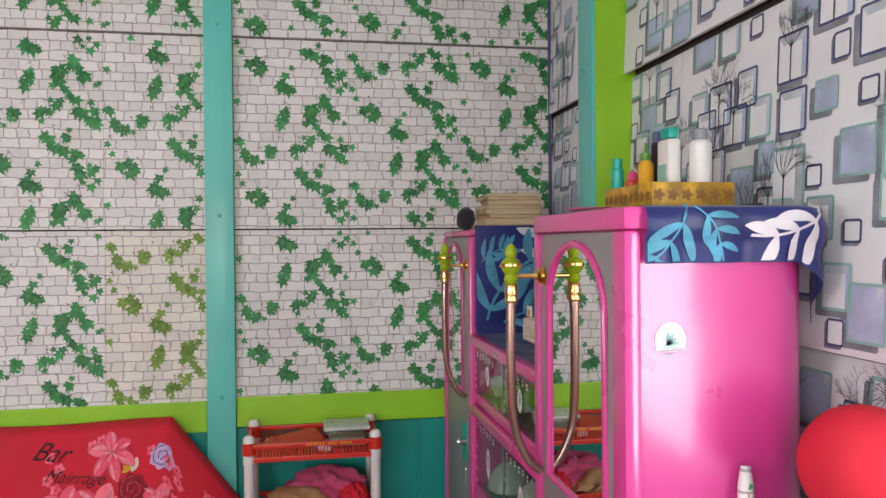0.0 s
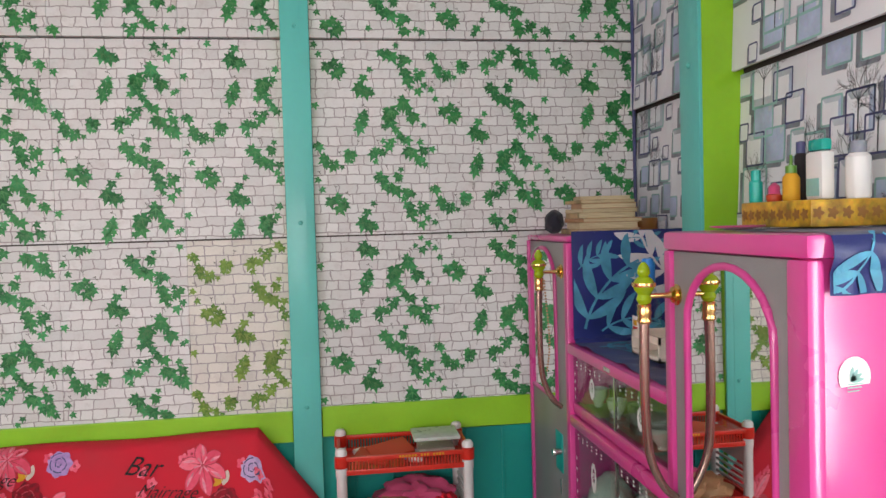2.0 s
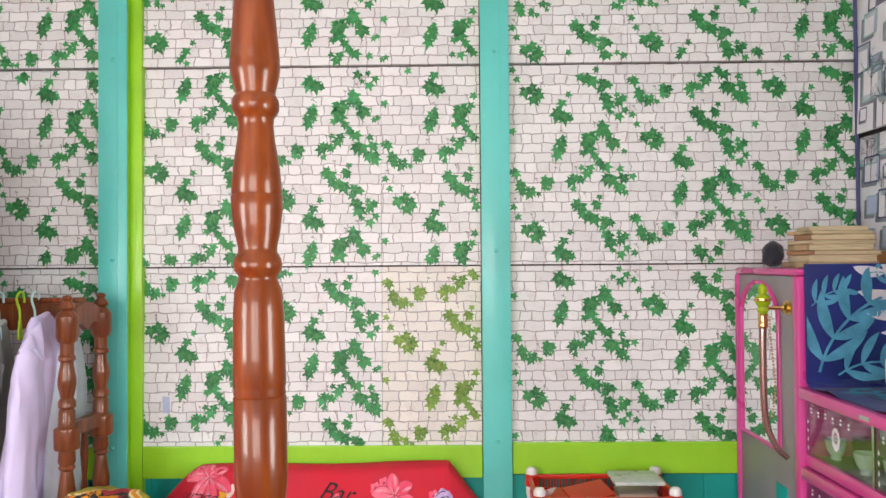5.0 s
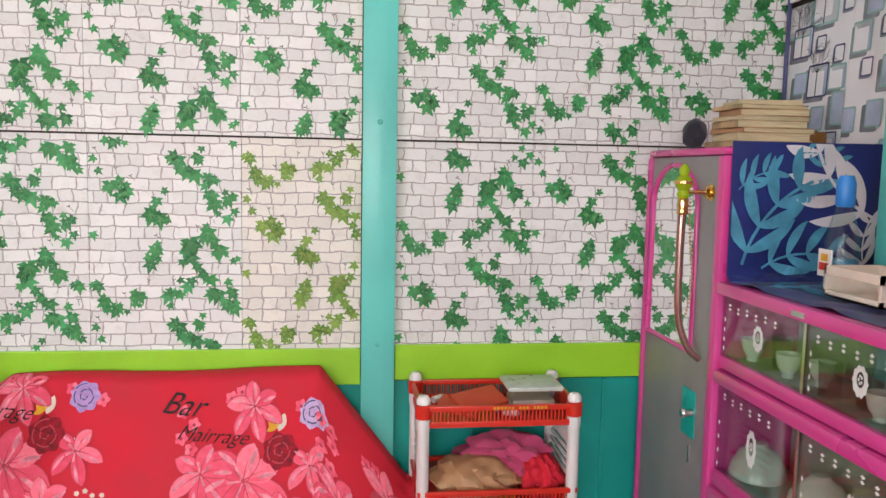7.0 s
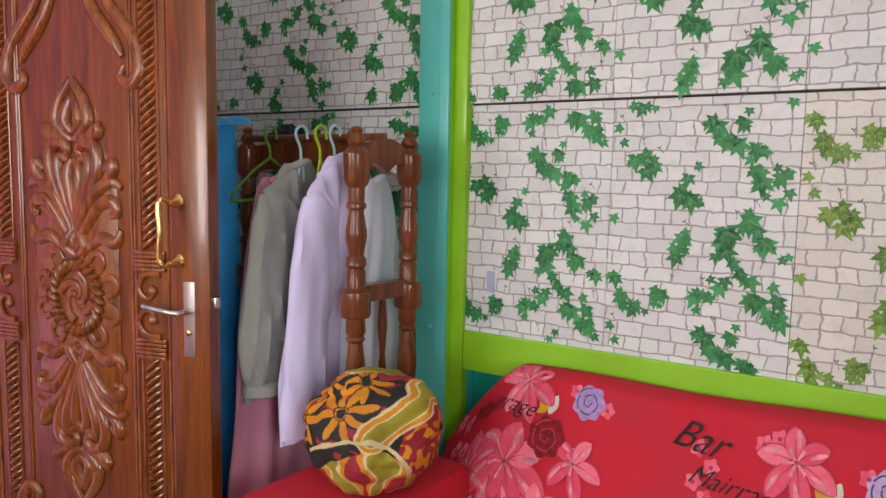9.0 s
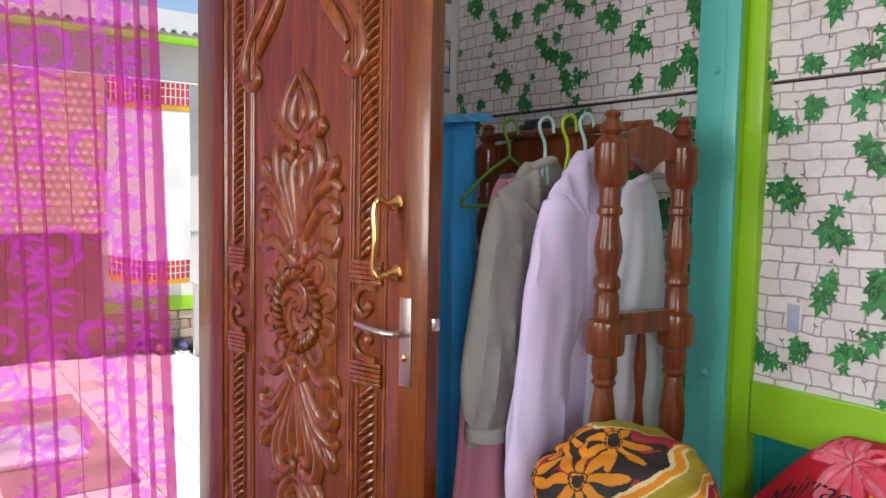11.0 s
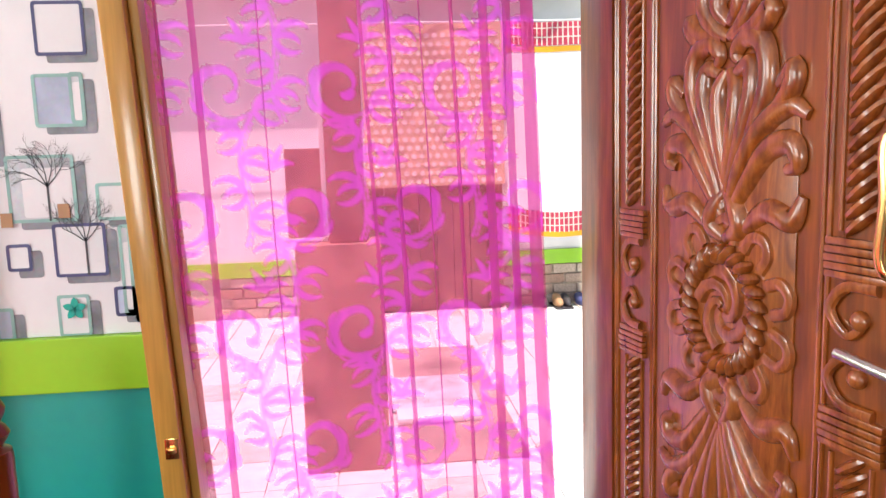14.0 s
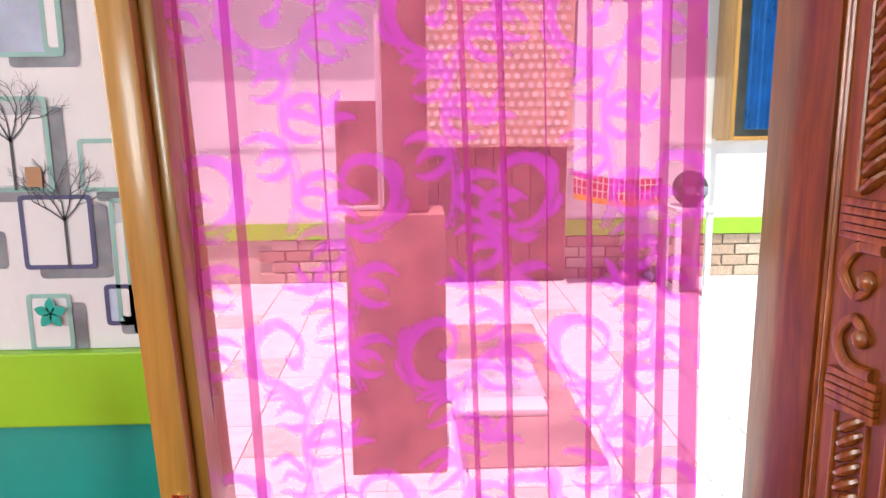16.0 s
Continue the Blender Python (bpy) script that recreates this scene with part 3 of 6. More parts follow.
part("lower_panel", bm, "teal", wall_north, "teal painted lower boards", False)
part("lower_panel", B(W_X - 0.005, W_X + 0.006, 1.106, 1.44, 0, 0.793), "teal", wall_west, "teal painted lower board", False)
part("lower_panel", B(W_X - 0.005, W_X + 0.006, 2.45, 3.23, 0, 0.793), "teal", wall_west, "teal painted lower board", False)
part("lower_panel", B(E_X - 0.004, E_X + 0.011, 0.84, 3.23, 0, 0.88), "teal", wall_east, "teal painted lower board", False)

# ---- box-and-tree wallpaper ----


def rounded(x, z, w, h, r=0.006):
    pts = []
    for cx, cz, a0 in ((w / 2 - r, h / 2 - r, 0), (-w / 2 + r, h / 2 - r, 90), (-w / 2 + r, -h / 2 + r, 180), (w / 2 - r, -h / 2 + r, 270)):
        pts += [(x + cx + r * math.cos(math.radians(a0 + q)), z + cz + r * math.sin(math.radians(a0 + q))) for q in (0, 45, 90)]
    return pts


def outline(bm, x, z, w, h, line, put, index):
    a, b = rounded(x, z, w, h), rounded(x, z, w - 2 * line, h - 2 * line, 0.003)
    va, vb = [bm.verts.new(put(*p)) for p in a], [bm.verts.new(put(*p)) for p in b]
    for k in range(len(va)):
        q = (k + 1) % len(va)
        bm.faces.new((va[k], va[q], vb[q], vb[k])).material_index = index


def tree_print(bm, x, z, h, put, index, r):
    def limb(x, z, long, angle, wide, depth):
        pts = [(x + long * s * math.cos(angle + 0.15 * s), z + long * s * math.sin(angle + 0.15 * s)) for s in (0, 0.5, 1)]
        ribbon(bm, pts, lambda q: wide * (1 - 0.4 * q), put, index)
        if depth:
            for k in range(3):
                s = 0.55 + 0.22 * k
                limb(x + (pts[2][0] - x) * s, z + (pts[2][1] - z) * s, long * r.uniform(0.5, 0.72), angle + r.choice((-1, 1)) * r.uniform(0.25, 0.75), wide * 0.58, depth - 1)
    ribbon(bm, [(x, z), (x, z + h * 0.4)], lambda q: 0.0042, put, index)
    for a in (0.75, 1.15, 1.57, 1.95, 2.4):
        limb(x, z + h * 0.36, h * 0.27, a, 0.0024, 3)


BOX_MATS = ["greyshade", "boxblue", "boxgrey", "navy", "teal_line", "branch", "paper"]


def box_paper(name, parent, s0, s1, z0, z1, place, seed, fixed=()):
    """A strip of pale wallpaper with boxes and bare trees. place(s, z, lift) gives the spot on the wall."""
    bm = bmesh.new()
    v = [bm.verts.new(place(s, z, l)) for l in (0, -0.012) for s, z in ((s0, z0), (s1, z0), (s1, z1), (s0, z1))]
    for f in ((0, 1, 2, 3), (7, 6, 5, 4), (0, 4, 5, 1), (1, 5, 6, 2), (2, 6, 7, 3), (3, 7, 4, 0)):
        bm.faces.new([v[k] for k in f])
    sheet = part(name, bm, "paper", parent, "", False)
    r = random.Random(seed)
    bm = bmesh.new()
    cell = 0.118

    def at(l):
        return lambda s, z: place(min(max(s, s0), s1), min(max(z, z0), z1), l)
    for k, (cs, cz, w, h, body, line, tree) in enumerate(fixed):
        l = 0.0008 + 0.0002 * (k % 4)
        fan(bm, at(l)(cs + 0.02, cz - 0.014), [at(l)(*p) for p in rounded(cs + 0.02, cz - 0.014, w, h)], 0)
        fan(bm, at(l + 0.0009)(cs, cz), [at(l + 0.0009)(*p) for p in rounded(cs, cz, w, h)], body)
        if body == 2:
            fan(bm, at(l + 0.0012)(cs + w * 0.08, cz - h * 0.06), [at(l + 0.0012)(*p) for p in rounded(cs + w * 0.08, cz - h * 0.06, w * 0.72, h * 0.74)], 6)
        outline(bm, cs, cz, w, h, 0.0065, at(l + 0.0016), line)
        if tree:
            tree_print(bm, cs + 0.012, cz - h * 0.48, 0.19, at(0.0036), 5, r)
    j = 0
    z = z1 if fixed else z0 + 0.05
    while z < z1 - 0.02:
        s = s0 + r.uniform(-0.04, 0.05)
        while s < s1 - 0.01:
            kind = r.choice("abcdeft")
            w = {"a": r.uniform(0.075, 0.105), "b": 0.05, "c": 0.085, "d": 0.13, "e": 0.07, "f": 0.1, "t": 0.105}[kind]
            h = w * r.uniform(0.9, 1.15)
            cs, cz = s + r.uniform(-0.02, 0.02), z + r.uniform(-0.035, 0.035)
            l = 0.0008 + 0.00025 * (j % 4)
            if s0 < cs < s1 and z0 < cz < z1:
                drop = 0.018 if kind != "b" else 0.008
                fan(bm, at(l)(cs + drop, cz - drop * 0.7), [at(l)(*p) for p in rounded(cs + drop, cz - drop * 0.7, w, h)], 0)
                body = {"a": 6, "b": 6, "c": 6, "d": 2, "e": 1, "f": 1, "t": 6}[kind]
                fan(bm, at(l + 0.0009)(cs, cz), [at(l + 0.0009)(*p) for p in rounded(cs, cz, w, h)], body)
                if kind in "acft":
                    fan(bm, at(l + 0.0011)(cs, cz + h * 0.38), [at(l + 0.0011)(*p) for p in ((cs - w * 0.48, cz + h * 0.48), (cs + w * 0.48, cz + h * 0.48), (cs + w * 0.30, cz + h * 0.27), (cs - w * 0.30, cz + h * 0.27))], 2)
                    fan(bm, at(l + 0.0012)(cs - w * 0.4, cz), [at(l + 0.0012)(*p) for p in ((cs - w * 0.48, cz + h * 0.48), (cs - w * 0.30, cz + h * 0.27), (cs - w * 0.30, cz - h * 0.48), (cs - w * 0.48, cz - h * 0.48))], 1)
                if kind in "df":
                    fan(bm, at(l + 0.0012)(cs + w * 0.1, cz + h * 0.08), [at(l + 0.0012)(*p) for p in rounded(cs + w * 0.1, cz + h * 0.08, w * 0.7, h * 0.75)], 6 if kind == "d" else 1)
                outline(bm, cs, cz, w, h, {"a": 0.0055, "b": 0.005, "c": 0.006, "d": 0.008, "e": 0.005, "f": 0.006, "t": 0.006}[kind], at(l + 0.0016), {"a": 3, "b": 3, "c": 4, "d": 4, "e": 4, "f": 4, "t": 3}[kind])
                if kind in "td":
                    tree_print(bm, cs + 0.005, cz - h * 0.45, 0.2, at(0.0036), 5, r)
            j += 1
            s += cell * r.uniform(0.82, 1.15)
        z += cell * 0.92
    tagged(part("box_print", bm, BOX_MATS, sheet, "", False), "", "", "", "stuff")


def east_place(z0, z1):
    return lambda s, z, l: Vector((E_X - 0.032 * (1 - (z - z0) / (z1 - z0)) - l, s, z))


for z0, z1 in ((0.88, 1.265), (1.274, 2.021), (2.032, TOP)):
    for i, (sa, sb) in enumerate(((0.84, 1.20), (1.202, 1.655), (1.657, 2.10), (2.102, 2.428), (2.558, 2.90), (2.902, 3.228))):
        box_paper("wallpaper_sheet", wall_east, sa, sb, z0, z1, east_place(z0, z1), 40 + i + int(z0 * 10))


# centre, size, fill, line and tree of each printed box beside the door
WEST_BOXES = ((1.281, 1.381, 0.096, 0.103, 1, 4, 0), (1.316, 1.385, 0.028, 0.1, 2, 4, 0), (1.232, 1.21, 0.131, 0.133, 2, 4, 1), (1.295, 1.085, 0.103, 0.108, 6, 3, 1), (1.176, 1.074, 0.048, 0.055, 6, 3, 0), (1.271, 0.951, 0.064, 0.087, 6, 4, 0), (1.135, 0.939, 0.037, 0.068, 1, 4, 0), (1.382, 1.039, 0.024, 0.188, 2, 4, 0), (1.294, 1.518, 0.096, 0.103, 6, 3, 0), (1.372, 1.18, 0.076, 0.075, 6, 4, 0), (1.13, 1.339, 0.04, 0.138, 1, 4, 0), (1.373, 0.976, 0.042, 0.062, 1, 3, 0), (1.407, 1.46, 0.048, 0.138, 2, 4, 0))


def west_place(s, z, l):
    return Vector((W_X + 0.003 + l, s, z))


for z0, z1 in ((0.91, 1.62), (1.623, TOP)):
    box_paper("wallpaper_sheet", wall_west, 1.106, 1.412, z0, z1, west_place, 5 + int(z0), WEST_BOXES if z0 < 1 else ())
    box_paper("wallpaper_sheet", wall_west, 2.45, 3.2, z0, z1, west_place, 9 + int(z0))
bm = bmesh.new()
tube(bm, [(E_X - 0.028, 3.20, z) for z in (1.53, 1.9, 2.3, TOP)], 0.007, 8)
tagged(part("corner_conduit", bm, "navy"), "thin dark conduit running up the room corner", "conduit", "", "structure")
sock = thing("socket_hole", "grey electric box cut into the ivy wallpaper", "socket", "", "structure")
part("socket_frame", B(-1.548, -1.51, N_Y - 0.013, N_Y + 0.002, 0.995, 1.068, bevel=0.002), "white", sock)
part("socket_plate", B(-1.543, -1.515, N_Y - 0.0145, N_Y - 0.0135, 1.0, 1.063), "boxblue", sock)
for yy, zz in ((1.13, 1.255), (1.16, 1.15), (1.27, 1.165)):
    bm = B(W_X + 0.007, W_X + 0.0085, yy - 0.010, yy + 0.012, zz - 0.014, zz + 0.014)
    tagged(part("tape_patch", bm, "tan", None, "", False), "small strip of brown tape on the wallpaper", "tape", "tape patches")

bm = bmesh.new()
for k in range(5):
    leaf_shape(bm, 1.274, 0.966, 0.024, 0.0075, 0.3 + k * 1.257, lambda a, b: Vector((W_X + 0.0105, a, b)), 0, 5)
tagged(part("star_sticker", bm, "aqua", None, "", False), "small green star sticker on the wallpaper", "sticker")

# ---- doorway ----
fr = thing("door_frame_1", "ochre varnished wooden door surround", "door frame", "", "structure")
bm = bmesh.new()
box(bm, W_X - 0.125, W_X + 0.036, 1.413, 1.462, 0, 2.06, bevel=0.006)
box(bm, W_X - 0.125, W_X + 0.008, 1.4625, 1.482, 0, 2.03, bevel=0.004)
for v in bm.verts:
    v.co.y -= 0.045 * (v.co.z - 0.77)
part("jamb", bm, "jamb", fr)
# plaster white instead of ochre paints the sun's glare onto this jamb
part("jamb", B(W_X - 0.16, W_X - 0.095, 2.412, 2.44, 0, 2.06, bevel=0.005), "plaster", fr, "jamb in pale plaster, sun glare put into its colour")
part("head", B(W_X - 0.125, W_X + 0.034, 1.415, 2.44, 2.031, 2.075, bevel=0.005), "jamb", fr)
bm = B(W_X + 0.035, W_X + 0.040, 1.435, 1.463, 0.645, 0.69, bevel=0.002)
box(bm, W_X + 0.038, W_X + 0.052, 1.439, 1.46, 0.66, 0.672, bevel=0.002)
part("strike_plate", bm, "brass", fr, "small brass strike plate")

DW, DZ, CU, CZ = 0.917, 2.0, 0.468, 0.993
door = thing("door_1", "carved varnished wooden door standing open into the room", "door", "", "structure")
door.matrix_world = pose(-2.8186, 2.336, 0.004, 0, 0, 12.03)
part("leaf", B(0, DW, 0.004, 0.036, 0, DZ, bevel=0.003), "door", door, "", False)
bm = bmesh.new()
box(bm, 0.0, 0.128, -0.004, 0.01, 0, DZ, bevel=0.003)
box(bm, 0.80, DW, -0.004, 0.01, 0, DZ, bevel=0.003)
part("stile", bm, "door", door)
bm = bmesh.new()
for u in (0.134, 0.143, 0.262, 0.272, 0.664, 0.675, 0.784, 0.795):
    tube(bm, [(u, 0.003, 0.02), (u, 0.003, 1.98)], 0.0042, 8)
part("beading", bm, "carve", door)


def rope(u, half, parent):
    bm = bmesh.new()
    z = 0.06
    while z < 1.95:
        if abs(z - CZ) > 0.155:
            bmesh.ops.create_uvsphere(bm, u_segments=8, v_segments=5, radius=1, matrix=Matrix.LocRotScale((u, 0.002, z), Euler((0, radians(-38), 0)), (half * 1.15, 0.012, 0.0085)))
        z += 0.0215
    for s in (-1, 1):
        tube(bm, [(u + s * half * 1.1, 0.003, 0.05), (u + s * half * 1.1, 0.003, CZ - 0.15)], 0.004, 8)
        tube(bm, [(u + s * half * 1.1, 0.003, CZ + 0.15), (u + s * half * 1.1, 0.003, 1.95)], 0.004, 8)
    for zc in (CZ - 0.115, CZ + 0.115):
        for k in range(-2, 3):
            box(bm, u - half * 1.7, u + half * 1.7, -0.008 + 0.001 * abs(k), 0.006, zc + k * 0.011 - 0.0048, zc + k * 0.011 + 0.0048, bevel=0.002)
    for s in (-1, 1):
        pts = smooth_path([(u + half * 1.1, 0, CZ + s * 0.082), (u - half * 0.6, 0, CZ + s * 0.078), (u - half * 1.4, 0, CZ + s * 0.045), (u - half * 0.5, 0, CZ + s * 0.015), (u + half * 0.3, 0, CZ + s * 0.03), (u - half * 0.1, 0, CZ + s * 0.045)])
        tube(bm, pts, lambda q: 0.0095 - 0.004 * q, 8, flat=Vector((0, 1, 0)))
        bmesh.ops.create_uvsphere(bm, u_segments=10, v_segments=6, radius=1, matrix=Matrix.LocRotScale((u + half * 0.2, 0, CZ + s * 0.038), None, (0.014, 0.012, 0.014)))
    part("rope_moulding", bm, "carve", parent)


rope(0.202, 0.025, door)
rope(0.726, 0.03, door)
bm = bmesh.new()
STROKES = (
    ((0.0, 0.115), (0.022, 0.135), (0.016, 0.165), (0.0, 0.19)),
    ((0.006, 0.15), (0.03, 0.20), (0.062, 0.255), (0.092, 0.262), (0.10, 0.235), (0.085, 0.225)),
    ((0.006, 0.16), (0.02, 0.22), (0.05, 0.285), (0.088, 0.315), (0.112, 0.30)),
    ((0.004, 0.17), (0.038, 0.28), (0.058, 0.35), (0.052, 0.405), (0.028, 0.42), (0.012, 0.40), (0.018, 0.385)),
    ((0.002, 0.19), (0.024, 0.28), (0.038, 0.345), (0.032, 0.38), (0.012, 0.37)),
    ((0.0, 0.20), (0.01, 0.28), (0.014, 0.34), (0.002, 0.375)),
    ((0.0, 0.585), (0.03, 0.525), (0.038, 0.475), (0.02, 0.44), (0.0, 0.425)),
    ((0.0, 0.54), (0.014, 0.50), (0.016, 0.47), (0.0, 0.445)),
    ((0.008, 0.425), (0.04, 0.435), (0.062, 0.455), (0.05, 0.43), (0.02, 0.415)),
    ((0.03, 0.135), (0.062, 0.165), (0.095, 0.155), (0.108, 0.19)),
    ((0.06, 0.30), (0.088, 0.335), (0.092, 0.365), (0.072, 0.345)),
    ((0.06, 0.86), (0.085, 0.78), (0.14, 0.69), (0.16, 0.61), (0.14, 0.565), (0.115, 0.585), (0.125, 0.615)),
    ((0.03, 0.84), (0.06, 0.75), (0.10, 0.68), (0.12, 0.635)),
)
for s in STROKES:
    for sx in (-1, 1):
        for sz in (-1, 1):
            pts = smooth_path([(CU + sx * a * 1.5, 0.001, CZ + sz * b) for a, b in s], 6)
            tube(bm, pts, lambda q: 0.005 + 0.0145 * math.sin(math.pi * (0.12 + 0.8 * q)), 10, flat=Vector((0, 1, 0)))
for k in range(26):
    a = 2 * math.pi * k / 26
    bmesh.ops.create_uvsphere(bm, u_segments=8, v_segments=6, radius=1, matrix=Matrix.LocRotScale((CU + 0.082 * math.cos(a), -0.002, CZ + 0.09 * math.sin(a)), Euler((0, -a + 0.6, 0)), (0.022, 0.017, 0.0105)))
for k in range(10):
    a = 2 * math.pi * (k + 0.5) / 10
    pts = smooth_path([(CU + q * 0.142 * math.cos(a + t), 0.002, CZ + q * 0.14 * math.sin(a + t)) for q, t in ((0.78, -0.2), (0.98, -0.15), (1.06, 0), (0.98, 0.15), (0.78, 0.2))], 5)
    tube(bm, pts, 0.011, 8, flat=Vector((0, 1, 0)))
for k in range(4):
    a0 = k * math.pi / 2
    pts = [(CU + 0.06 * q * math.cos(a0 + 3 * q), 0.001, CZ + 0.066 * q * math.sin(a0 + 3 * q)) for q in (0.1, 0.25, 0.4, 0.55, 0.7, 0.85, 1.0)]
    tube(bm, pts, lambda q: 0.007 + 0.008 * q, 8, flat=Vector((0, 1, 0)))
part("carved_ornament", bm, "carve", door)
bm = bmesh.new()
box(bm, CU - 0.15, CU + 0.15, 0.001, 0.005, CZ - 0.3, CZ + 0.3, bevel=0.002)
part("carved_ground", bm, "carve", door)
pull = part("pull_handle", tube(bmesh.new(), smooth_path([(0.822, -0.03, 1.262), (0.815, -0.05, 1.272), (0.808, -0.056, 1.25), (0.812, -0.056, 1.19), (0.808, -0.056, 1.13), (0.815, -0.05, 1.106), (0.822, -0.03, 1.116)]), lambda q: 0.0062 + 0.002 * math.sin(math.pi * q), 12), "brass", door, "brass bow pull")
for z in (1.264, 1.114):
    bm = lathe(bmesh.new(), ((0.019, 0), (0.02, 0.004), (0.014, 0.008), (0.0165, 0.013), (0.012, 0.02), (0.007, 0.03), (0.006, 0.034)), n=18)
    bmesh.ops.transform(bm, matrix=Matrix.Translation((0.824, -0.004, z)) @ pose(0, 0, 0, 90), verts=bm.verts)
    part("rose", bm, "brass", pull)
lock = part("lock_plate", B(0.838, 0.874, -0.008, -0.003, 0.872, 1.064, bevel=0.002), "pinkchrome", door, "brushed metal lock plate")
bm = tube(bmesh.new(), smooth_path([(0.856, -0.006, 0.99), (0.856, -0.04, 0.99), (0.843, -0.05, 0.99), (0.803, -0.052, 0.994), (0.748, -0.052, 1.0)]), lambda q: 0.009 - 0.0015 * q, 12)
part("lever", bm, "chrome", lock)
bm = lathe(bmesh.new(), ((0.008, 0), (0.008, 0.006), (0.005, 0.008)), n=14)
bmesh.ops.transform(bm, matrix=Matrix.Translation((0.857, -0.008, 0.935)) @ pose(0, 0, 0, 90), verts=bm.verts)
part("keyhole", bm, "brass", lock)
part("latch", B(DW - 0.002, DW + 0.012, 0.006, 0.024, 1.0, 1.026, bevel=0.002), "chrome", door)

# ---- curtain ----
curtain = thing("door_curtain", "sheer pink curtain with magenta scroll pattern over the doorway", "curtain")


def hang(s, z):
    """The curtain's surface: s across from 0 to 1, z the height."""
    down = (2.02 - z) / 1.96
    wide = 0.816 + 0.02 * down
    fold = 0.016 * math.sin(s * 31 + 0.5) + 0.011 * math.sin(s * 57 + 1.7 * down) + 0.006 * math.sin(s * 13 + 5 * down)
    pinch = 0.03 * math.exp(-((s - 0.155 - 0.01 * down) / 0.014) ** 2) - 0.02 * math.exp(-((s - 0.55) / 0.012) ** 2) - 0.02 * math.exp(-((s - 0.86 + 0.01 * down) / 0.012) ** 2)
    return Vector((W_X - 0.058 + (fold + pinch) * (0.45 + 0.55 * down), 1.407 + 0.047 * down + wide * s, z))


# the woven scrolls are a thinner weave in the same cloth: a mask over a fine grid
NU, NV = 216, 470
thin = np.zeros((NV + 1, NU + 1))


def weave_line(pts, width):
    """Thin the cloth along a line of (share of width, height), width(q) across."""
    for (xa, ya), (xb, yb), k in zip(pts, pts[1:], range(len(pts))):
        for f in (0, 0.2, 0.4, 0.6, 0.8):
            w = max(0.0022, width((k + f) / (len(pts) - 1)) / 2)
            cx, cy = (xa + (xb - xa) * f) * 0.82, ya + (yb - ya) * f
            i0, i1 = int((cx - w - 0.005) / 0.82 * NU), int((cx + w + 0.005) / 0.82 * NU) + 2
            j0, j1 = int((2.02 - cy - w - 0.005) / 1.96 * NV), int((2.02 - cy + w + 0.005) / 1.96 * NV) + 2
            i0, j0, i1, j1 = max(0, i0), max(0, j0), min(NU + 1, i1), min(NV + 1, j1)
            if i0 < i1 and j0 < j1:
                gx = np.arange(i0, i1)[None, :] * 0.82 / NU - cx
                gy = 2.02 - np.arange(j0, j1)[:, None] * 1.96 / NV - cy
                thin[j0:j1, i0:i1] = np.maximum(thin[j0:j1, i0:i1], np.clip((w - np.hypot(gx, gy)) / 0.004 + 0.5, 0, 1))


def frond(x, y, angle, long, wide, bend):
    """One curved, pointed leaf of the weave; metres across and up."""
    pts, a = [(x, y)], angle
    for k in range(7):
        x, y, a = x + long / 7 * math.cos(a), y + long / 7 * math.sin(a), a + bend / 7
        pts.append((x, y))
    weave_line([(px / 0.82, py) for px, py in pts], lambda q: wide * math.sin(math.pi * min(0.96, 0.15 + 0.83 * q)) ** 0.8)


def scroll(x, y, side):
    """A leafy C-scroll on a long stem that climbs from the scroll below."""
    turn = [(-2.5 + 0.3 * k, 0.072 * (1 - k / 26) ** 0.8) for k in range(21)]
    weave_line([((x + side * r * math.cos(a)) / 0.82, y + r * math.sin(a)) for a, r in turn], lambda q: 0.003 + 0.0155 * math.sin(math.pi * min(1, 0.04 + 0.9 * q)) ** 1.4)
    weave_line([((x + side * r * 1.22 * math.cos(a)) / 0.82, y + r * 1.22 * math.sin(a)) for a, r in turn[3:13]], lambda q: 0.004)
    a, r = turn[-1]
    frond(x + side * r * math.cos(a), y + r * math.sin(a), a + 1.4 if side > 0 else math.pi - a - 1.4, 0.03, 0.02, side * 2.6)
    for k, lean, long in ((2, -0.6, 0.06), (5, -0.5, 0.055), (8, -0.4, 0.05)):
        a, r = turn[k]
        w = a + 1.57 + lean
        frond(x + side * r * math.cos(a), y + r * math.sin(a), w if side > 0 else math.pi - w, long, 0.014, side * 1.5)
    sx, sy = x + side * 0.072 * math.cos(-2.5), y + 0.072 * math.sin(-2.5)
    stem = [(sx + side * (0.02 * math.sin(5.5 * q) + 0.055 * q), sy - 0.29 * q) for q in (k / 10 for k in range(11))]
    weave_line([(px / 0.82, py) for px, py in stem], lambda q: 0.009 - 0.003 * q)
    weave_line([((px + 0.009) / 0.82, py) for px, py in stem[1:]], lambda q: 0.0035)
    for k, up in ((0, 1), (2, -1), (4, 1), (6, -1), (8, 1)):
        px, py = stem[k]
        frond(px, py, 1.57 - up * 0.4, 0.088, 0.0165, -up * 2.1)
        frond(px, py, 1.57 - up * 1.0, 0.06, 0.014, -up * 1.8)
        frond(px, py, -1.57 + up * 0.3, 0.07, 0.014, up * 1.9)
    for w in (-0.9, -0.3, 0.3, 0.9):
        frond(stem[5][0] - side * 0.06, stem[5][1] + 0.02, 1.57 + w, 0.058 - 0.01 * abs(w), 0.014, 1.2 * w)


